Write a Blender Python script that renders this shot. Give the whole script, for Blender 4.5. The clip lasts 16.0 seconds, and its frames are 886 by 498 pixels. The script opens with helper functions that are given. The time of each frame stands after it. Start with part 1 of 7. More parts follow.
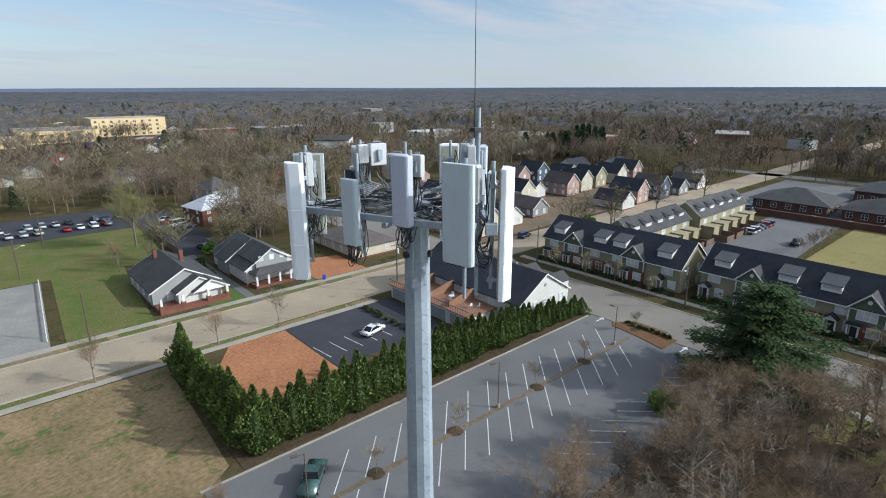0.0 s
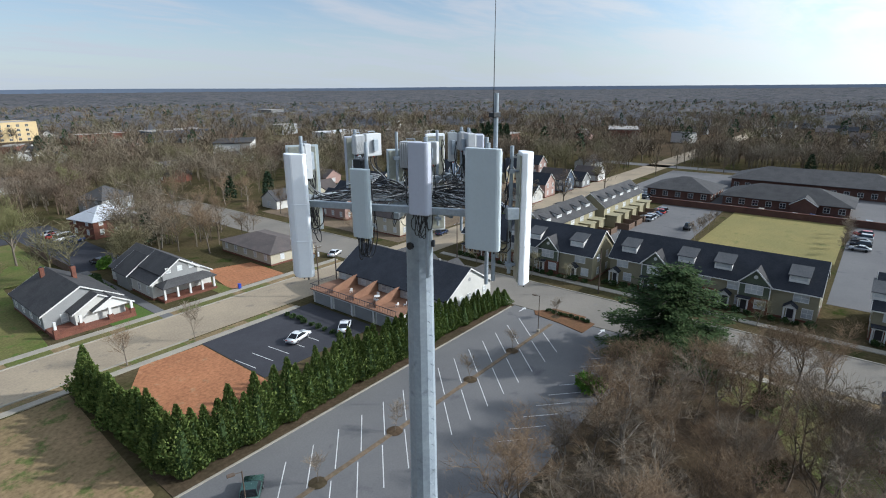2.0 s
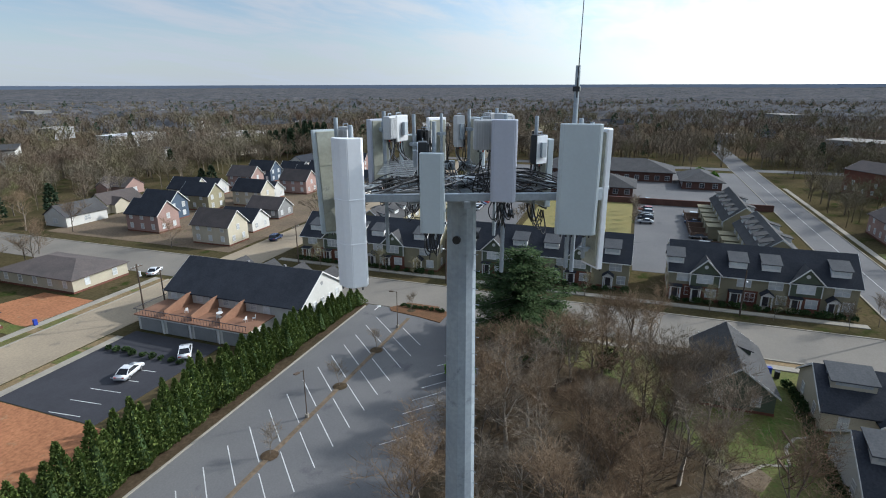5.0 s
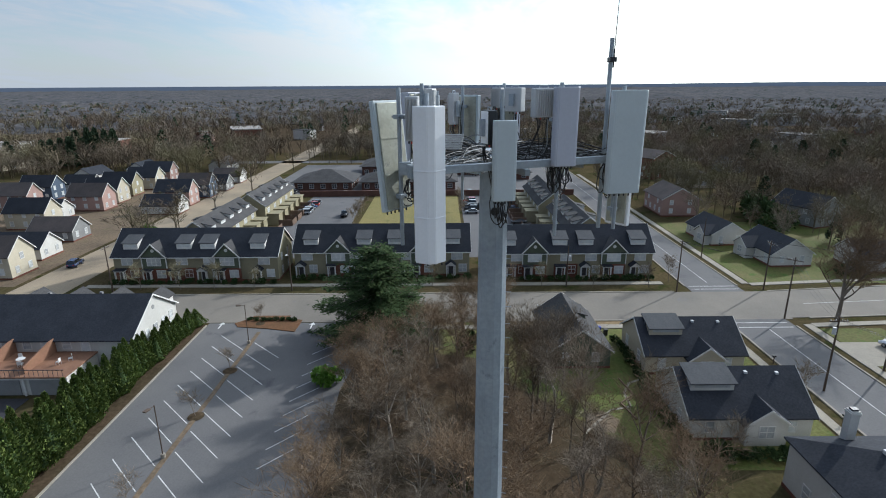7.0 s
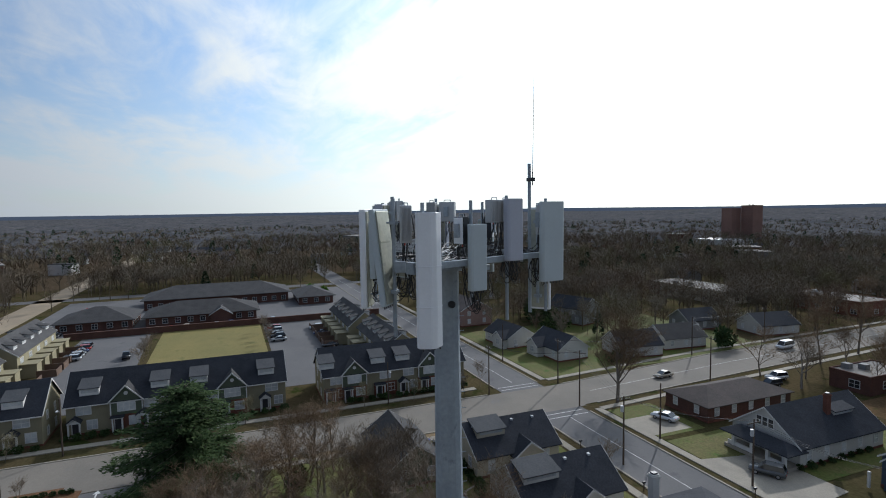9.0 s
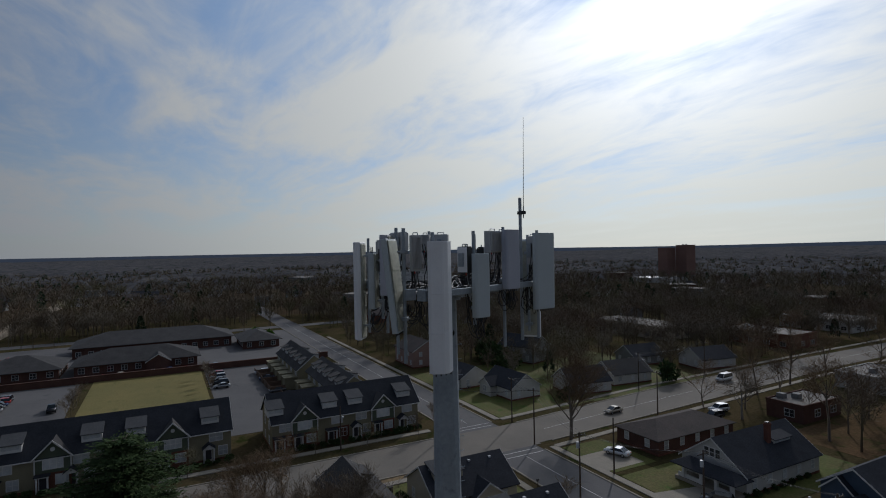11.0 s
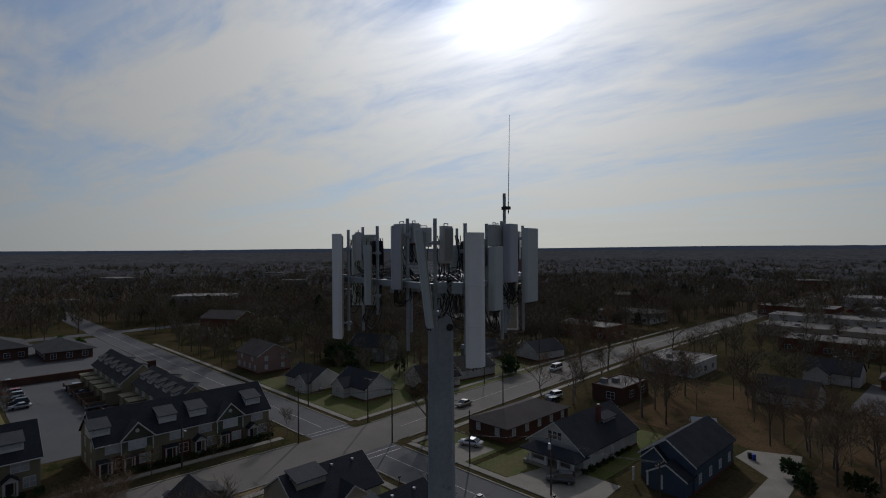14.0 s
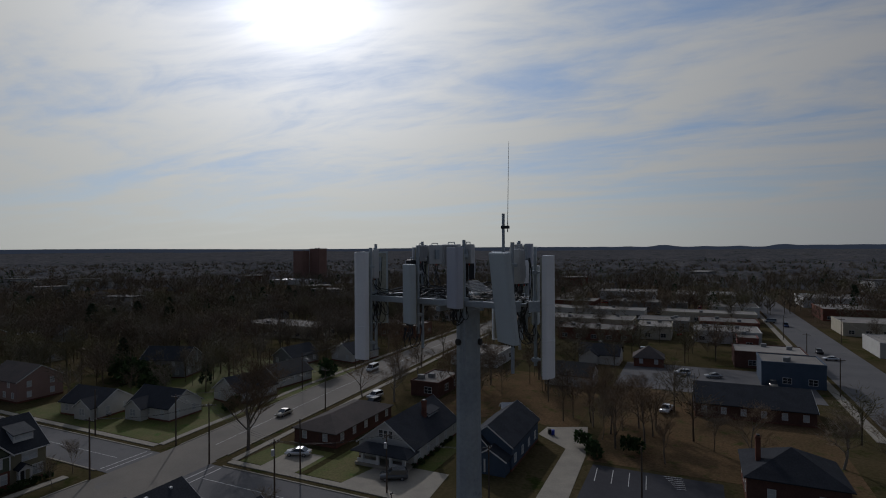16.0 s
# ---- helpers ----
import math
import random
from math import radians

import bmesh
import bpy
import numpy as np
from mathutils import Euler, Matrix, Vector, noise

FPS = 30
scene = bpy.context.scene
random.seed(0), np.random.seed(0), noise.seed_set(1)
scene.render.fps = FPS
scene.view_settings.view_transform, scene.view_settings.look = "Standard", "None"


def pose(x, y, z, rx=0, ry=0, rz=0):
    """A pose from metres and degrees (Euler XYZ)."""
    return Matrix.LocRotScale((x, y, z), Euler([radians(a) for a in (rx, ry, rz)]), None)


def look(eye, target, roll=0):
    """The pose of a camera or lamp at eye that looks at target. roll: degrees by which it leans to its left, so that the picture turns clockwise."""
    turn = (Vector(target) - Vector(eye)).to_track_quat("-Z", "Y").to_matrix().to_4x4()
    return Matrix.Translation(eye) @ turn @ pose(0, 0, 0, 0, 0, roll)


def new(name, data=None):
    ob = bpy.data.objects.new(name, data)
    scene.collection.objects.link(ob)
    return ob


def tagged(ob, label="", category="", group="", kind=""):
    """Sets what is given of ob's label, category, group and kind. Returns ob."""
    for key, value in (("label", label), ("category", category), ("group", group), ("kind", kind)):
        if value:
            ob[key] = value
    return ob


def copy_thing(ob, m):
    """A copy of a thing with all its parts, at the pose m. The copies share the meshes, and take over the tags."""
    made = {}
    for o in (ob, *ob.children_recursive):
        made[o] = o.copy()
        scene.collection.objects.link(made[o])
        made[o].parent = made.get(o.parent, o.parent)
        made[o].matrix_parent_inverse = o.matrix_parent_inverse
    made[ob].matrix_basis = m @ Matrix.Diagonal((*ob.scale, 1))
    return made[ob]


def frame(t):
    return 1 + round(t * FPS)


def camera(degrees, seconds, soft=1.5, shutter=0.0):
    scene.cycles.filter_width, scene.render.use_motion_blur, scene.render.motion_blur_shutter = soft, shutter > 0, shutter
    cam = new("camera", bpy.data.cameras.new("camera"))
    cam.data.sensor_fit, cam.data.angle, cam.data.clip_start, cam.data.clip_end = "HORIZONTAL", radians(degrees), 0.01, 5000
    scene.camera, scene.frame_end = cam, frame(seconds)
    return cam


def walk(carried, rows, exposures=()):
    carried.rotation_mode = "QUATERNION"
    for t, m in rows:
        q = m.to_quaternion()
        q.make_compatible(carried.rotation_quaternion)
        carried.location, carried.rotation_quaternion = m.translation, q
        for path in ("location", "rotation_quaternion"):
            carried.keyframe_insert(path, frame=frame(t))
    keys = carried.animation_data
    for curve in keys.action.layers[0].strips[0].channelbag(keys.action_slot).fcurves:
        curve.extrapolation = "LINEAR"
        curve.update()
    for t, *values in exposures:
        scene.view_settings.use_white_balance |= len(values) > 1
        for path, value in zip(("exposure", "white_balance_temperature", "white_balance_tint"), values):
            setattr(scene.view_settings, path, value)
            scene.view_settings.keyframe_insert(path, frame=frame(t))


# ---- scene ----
cam = camera(78.3, 16.0, 1.05)
PATH = [
    (0, (0.233, -1.596, 39.847), (1.5, -0.157, 39.28), -0.1),
    (0.5, (-0.139, -1.158, 39.767), (1.191, 0.222, 39.199), -0.0),
    (1, (-0.562, -0.689, 39.69), (0.862, 0.596, 39.121), -0.2),
    (1.5, (-0.843, -0.291, 39.615), (0.617, 0.953, 39.047), -0.3),
    (2, (-1.312, 0.055, 39.581), (0.181, 1.258, 39.012), -0.4),
    (2.5, (-1.684, 0.564, 39.54), (-0.143, 1.705, 38.971), -0.4),
    (3, (-1.986, 1.15, 39.467), (-0.379, 2.195, 38.896), -0.4),
    (3.5, (-2.301, 1.966, 39.386), (-0.62, 2.887, 38.815), -0.5),
    (6, (-2.96, 7.461, 38.891), (-1.089, 7.868, 38.313), -0.1),
    (6.5, (-3.212, 8.651, 38.743), (-1.311, 8.882, 38.166), -0.3),
    (7, (-3.607, 9.638, 38.574), (-1.691, 9.64, 37.999), -0.4),
    (7.5, (-3.974, 10.755, 38.371), (-2.081, 10.462, 37.798), -0.8),
    (8, (-4.32, 11.765, 38.21), (-2.464, 11.23, 37.691), -1.0),
    (8.5, (-4.52, 12.76, 38.22), (-2.66, 12.118, 37.864), -1.0),
    (9, (-4.444, 13.623, 38.276), (-2.589, 12.89, 38.136), -0.9),
    (11.5, (-4.251, 15.181, 37.97), (-2.482, 14.247, 37.977), -0.9),
    (12, (-4.042, 15.456, 37.902), (-2.297, 14.48, 37.907), -0.8),
    (12.5, (-3.667, 15.949, 37.86), (-1.983, 14.871, 37.861), -0.7),
    (13, (-3.114, 16.515, 37.91), (-1.509, 15.323, 37.91), -0.6),
    (13.5, (-2.454, 17.267, 37.912), (-0.936, 15.965, 37.911), -0.5),
    (14, (-1.761, 18.102, 37.919), (-0.321, 16.713, 37.919), -0.4),
    (14.5, (-0.905, 19.112, 38.013), (0.435, 17.626, 38.013), -0.3),
    (15, (0.128, 19.927, 38.154), (1.325, 18.325, 38.153), -0.3),
    (15.5, (1.406, 20.921, 38.314), (2.437, 19.208, 38.312), -0.2),
    (16, (2.739, 21.972, 38.421), (3.584, 20.16, 38.419), -0.3),
]
EXPOSURES = [(0.0, -0.1, 5700, 9), (7.0, -0.2, 5700, 9), (8.0, -0.3, 5700, 10), (9.0, -0.72, 5700, 11), (10.5, -1.72, 5750, 13), (11.5, -2.02, 5800, 15), (12.5, -2.3, 5850, 16), (16.0, -2.3, 5850, 16)]
walk(cam, [(t, look(eye, target, roll)) for t, eye, target, roll in PATH], EXPOSURES)

# ---- light ----
SUN_AZ, SUN_EL = 140.3, 28.0
SUN_DIR = Vector((math.sin(radians(SUN_AZ)) * math.cos(radians(SUN_EL)), math.cos(radians(SUN_AZ)) * math.cos(radians(SUN_EL)), math.sin(radians(SUN_EL))))
SUN_POWER, SKY_POWER = 5.0, 0.125


def make_world():
    w = bpy.data.worlds.new("sky")
    scene.world = w
    w.use_nodes = True
    nt = w.node_tree
    nt.nodes.clear()
    N, L = nt.nodes.new, nt.links.new

    def math_node(op, a, b=None, clamp=False):
        n = N("ShaderNodeMath")
        n.operation, n.use_clamp = op, clamp
        for k, v in enumerate((a, b)):
            if v is None:
                continue
            if isinstance(v, (int, float)):
                n.inputs[k].default_value = v
            else:
                L(v, n.inputs[k])
        return n.outputs[0]

    sky = N("ShaderNodeTexSky")
    sky.sky_type, sky.sun_disc = "NISHITA", False
    sky.sun_elevation, sky.sun_rotation = radians(SUN_EL), radians(SUN_AZ)
    sky.air_density, sky.dust_density, sky.ozone_density = 1.0, 0.4, 2.0
    tc = N("ShaderNodeTexCoord")
    sep = N("ShaderNodeSeparateXYZ")
    L(tc.outputs["Generated"], sep.inputs[0])
    up = math_node("ADD", math_node("MAXIMUM", sep.outputs[2], 0.0), 0.10)
    px, py = math_node("DIVIDE", sep.outputs[0], up), math_node("DIVIDE", sep.outputs[1], up)
    flat = N("ShaderNodeCombineXYZ")
    L(px, flat.inputs[0]), L(py, flat.inputs[1])
    veil_map = N("ShaderNodeMapping")
    veil_map.inputs["Rotation"].default_value = (0, 0, radians(35))
    veil_map.inputs["Scale"].default_value = (0.55, 1.25, 1.0)
    L(flat.outputs[0], veil_map.inputs[0])
    big = N("ShaderNodeTexNoise")
    big.inputs["Scale"].default_value, big.inputs["Detail"].default_value = 0.9, 7.0
    big.inputs["Roughness"].default_value, big.inputs["Distortion"].default_value = 0.56, 0.7
    L(veil_map.outputs[0], big.inputs["Vector"])
    fine = N("ShaderNodeTexNoise")
    fine.inputs["Scale"].default_value, fine.inputs["Detail"].default_value = 3.4, 6.0
    fine.inputs["Roughness"].default_value, fine.inputs["Distortion"].default_value = 0.6, 1.2
    L(veil_map.outputs[0], fine.inputs["Vector"])
    mixed = math_node("ADD", math_node("MULTIPLY", big.outputs["Fac"], 0.78), math_node("MULTIPLY", fine.outputs["Fac"], 0.22))
    # towards the sun the thin cloud is thicker and brighter
    dot = N("ShaderNodeVectorMath")
    dot.operation = "DOT_PRODUCT"
    L(tc.outputs["Generated"], dot.inputs[0])
    dot.inputs[1].default_value = SUN_DIR
    facing = math_node("MAXIMUM", dot.outputs["Value"], 0.0)
    glow_wide, glow_mid, glow_core = (math_node("POWER", facing, p) for p in (2.4, 26.0, 260.0))
    cover = math_node("ADD", mixed, math_node("MULTIPLY", dot.outputs["Value"], 0.055))
    ramp = N("ShaderNodeMapRange")
    ramp.inputs["From Min"].default_value, ramp.inputs["From Max"].default_value = 0.40, 0.65
    ramp.inputs["To Min"].default_value, ramp.inputs["To Max"].default_value = 0.06, 0.92
    ramp.interpolation_type = "SMOOTHSTEP"
    L(cover, ramp.inputs["Value"])
    core = math_node("ADD", math_node("MULTIPLY", glow_mid, 20.0), math_node("MULTIPLY", glow_core, 130.0))
    white = N("ShaderNodeCombineXYZ")
    for k, (away, near) in enumerate(((5.3, 17.4), (5.3, 16.7), (5.4, 12.8))):
        L(math_node("ADD", math_node("ADD", away, math_node("MULTIPLY", glow_wide, near)), core), white.inputs[k])
    mix = N("ShaderNodeMix")
    mix.data_type = "RGBA"
    L(ramp.outputs["Result"], mix.inputs["Factor"])
    glare = N("ShaderNodeCombineXYZ")
    for k, v in enumerate((6.0, 9.0, 12.5)):
        L(math_node("MULTIPLY", glow_wide, v), glare.inputs[k])
    blue = N("ShaderNodeVectorMath")
    blue.operation = "ADD"
    L(sky.outputs[0], blue.inputs[0])
    L(glare.outputs[0], blue.inputs[1])
    L(blue.outputs[0], mix.inputs["A"])
    L(white.outputs[0], mix.inputs["B"])
    # pale haze low over the horizon
    low = math_node("MULTIPLY", math_node("POWER", math_node("SUBTRACT", 1.0, math_node("MAXIMUM", sep.outputs[2], 0.0), True), 9.0), 0.85)
    pale = N("ShaderNodeCombineXYZ")
    for k, (away, near) in enumerate(((4.8, 18.6), (5.1, 18.2), (5.3, 13.4))):
        L(math_node("ADD", away, math_node("MULTIPLY", glow_wide, near)), pale.inputs[k])
    mix2 = N("ShaderNodeMix")
    mix2.data_type = "RGBA"
    L(low, mix2.inputs["Factor"])
    L(mix.outputs["Result"], mix2.inputs["A"])
    L(pale.outputs[0], mix2.inputs["B"])
    mix = mix2
    bg = N("ShaderNodeBackground")
    bg.inputs["Strength"].default_value = SKY_POWER
    L(mix.outputs["Result"], bg.inputs[0])
    out = N("ShaderNodeOutputWorld")
    L(bg.outputs[0], out.inputs[0])


make_world()
sun = new("sun", bpy.data.lights.new("sun", "SUN"))
sun.data.energy, sun.data.angle, sun.data.color = SUN_POWER, radians(0.9), (1.0, 0.94, 0.84)
sun.matrix_world = look(SUN_DIR * 200, (0, 0, 0))


# ---- materials ----
def material(name, a, b=None, big=0.4, small=8.0, grain=0.25, rough=0.8, metal=0.0, bump=0.15, world=False, vary=0.0, spec=0.35, stain=None, stain_at=0.62):
    """Two tones mixed by a large noise, a fine grain over it, fine relief, and a shift from object to object."""
    m = bpy.data.materials.new(name)
    m.use_nodes = True
    nt = m.node_tree
    N, L = nt.nodes.new, nt.links.new
    p = nt.nodes["Principled BSDF"]
    b = b or tuple(0.78 * v for v in a)
    if world:
        co = N("ShaderNodeNewGeometry").outputs["Position"]
    else:
        co = N("ShaderNodeTexCoord").outputs["Object"]

    def tex(scale, detail=4.0, r=0.6):
        n = N("ShaderNodeTexNoise")
        n.inputs["Scale"].default_value, n.inputs["Detail"].default_value, n.inputs["Roughness"].default_value = scale, detail, r
        L(co, n.inputs["Vector"])
        return n.outputs["Fac"]

    def mixer(kind, fac, c1, c2):
        n = N("ShaderNodeMix")
        n.data_type, n.blend_type = "RGBA", kind
        for v, k in ((fac, "Factor"), (c1, "A"), (c2, "B")):
            if isinstance(v, (int, float)):
                n.inputs[k].default_value = v
            elif isinstance(v, tuple):
                n.inputs[k].default_value = (*v, 1)
            else:
                L(v, n.inputs[k])
        return n.outputs["Result"]

    def span(v, lo, hi, to_lo=0.0, to_hi=1.0):
        n = N("ShaderNodeMapRange")
        for k, x in (("From Min", lo), ("From Max", hi), ("To Min", to_lo), ("To Max", to_hi)):
            n.inputs[k].default_value = x
        L(v, n.inputs["Value"])
        return n.outputs["Result"]

    col = mixer("MIX", span(tex(big, 5.0), 0.35, 0.65), a, b)
    if stain:
        col = mixer("MIX", span(tex(big * 2.7, 6.0, 0.65), stain_at, stain_at + 0.1), col, stain)
    f = tex(small, 3.0)
    col = mixer("MULTIPLY", 1.0, col, span(f, 0.25, 0.75, 1 - grain, 1 + grain * 0.6))
    if vary:
        info = N("ShaderNodeObjectInfo")
        col = mixer("MULTIPLY", 1.0, col, span(info.outputs["Random"], 0.0, 1.0, 1 - vary, 1 + vary))
    L(col, p.inputs["Base Color"])
    L(span(tex(big * 3 + 0.7), 0.3, 0.7, max(0.02, rough - 0.08), min(1.0, rough + 0.08)), p.inputs["Roughness"])
    p.inputs["Metallic"].default_value = metal
    p.inputs["Specular IOR Level"].default_value = spec
    if bump:
        n = N("ShaderNodeBump")
        n.inputs["Strength"].default_value, n.inputs["Distance"].default_value = bump, 0.03
        L(f, n.inputs["Height"])
        L(n.outputs[0], p.inputs["Normal"])
    return m


def leafy(name, a, b, vary=0.15, groves=None):
    """Foliage and twigs: each separate blade or twig has its own tone, and groves their own colours."""
    m = bpy.data.materials.new(name)
    m.use_nodes = True
    nt = m.node_tree
    p = nt.nodes["Principled BSDF"]
    geo, mix = nt.nodes.new("ShaderNodeNewGeometry"), nt.nodes.new("ShaderNodeMix")
    mix.data_type = "RGBA"
    mix.inputs["A"].default_value, mix.inputs["B"].default_value = (*a, 1), (*b, 1)
    nt.links.new(geo.outputs["Random Per Island"], mix.inputs["Factor"])
    info, mr, mul = nt.nodes.new("ShaderNodeObjectInfo"), nt.nodes.new("ShaderNodeMapRange"), nt.nodes.new("ShaderNodeMix")
    mr.inputs["To Min"].default_value, mr.inputs["To Max"].default_value = 1 - vary, 1 + vary
    nt.links.new(info.outputs["Random"], mr.inputs["Value"])
    mul.data_type, mul.blend_type = "RGBA", "MULTIPLY"
    mul.inputs["Factor"].default_value = 1.0
    nt.links.new(mix.outputs["Result"], mul.inputs["A"])
    nt.links.new(mr.outputs["Result"], mul.inputs["B"])
    last = mul.outputs["Result"]
    for k, tone in enumerate(groves or ()):
        tc, nz, rg, gm = (nt.nodes.new(n) for n in ("ShaderNodeTexCoord", "ShaderNodeTexNoise", "ShaderNodeMapRange", "ShaderNodeMix"))
        nz.noise_dimensions = "4D"
        nz.inputs["W"].default_value, nz.inputs["Scale"].default_value, nz.inputs["Detail"].default_value = 3.7 * k, (0.022, 0.035, 0.05)[k], 2.0
        rg.inputs["From Min"].default_value, rg.inputs["From Max"].default_value = 0.50, 0.62
        rg.inputs["To Max"].default_value = 0.8
        gm.data_type = "RGBA"
        gm.inputs["B"].default_value = (*tone, 1)
        nt.links.new(tc.outputs["Object"], nz.inputs["Vector"])
        nt.links.new(nz.outputs[0], rg.inputs["Value"])
        nt.links.new(rg.outputs["Result"], gm.inputs["Factor"])
        nt.links.new(last, gm.inputs["A"])
        last = gm.outputs["Result"]
    nt.links.new(last, p.inputs["Base Color"])
    p.inputs["Roughness"].default_value, p.inputs["Specular IOR Level"].default_value = 0.85, 0.05
    return m


def glass(name, tint=(0.03, 0.035, 0.04)):
    m = bpy.data.materials.new(name)
    m.use_nodes = True
    p = m.node_tree.nodes["Principled BSDF"]
    p.inputs["Base Color"].default_value, p.inputs["Roughness"].default_value = (*tint, 1), 0.06
    p.inputs["Specular IOR Level"].default_value = 0.6
    return m


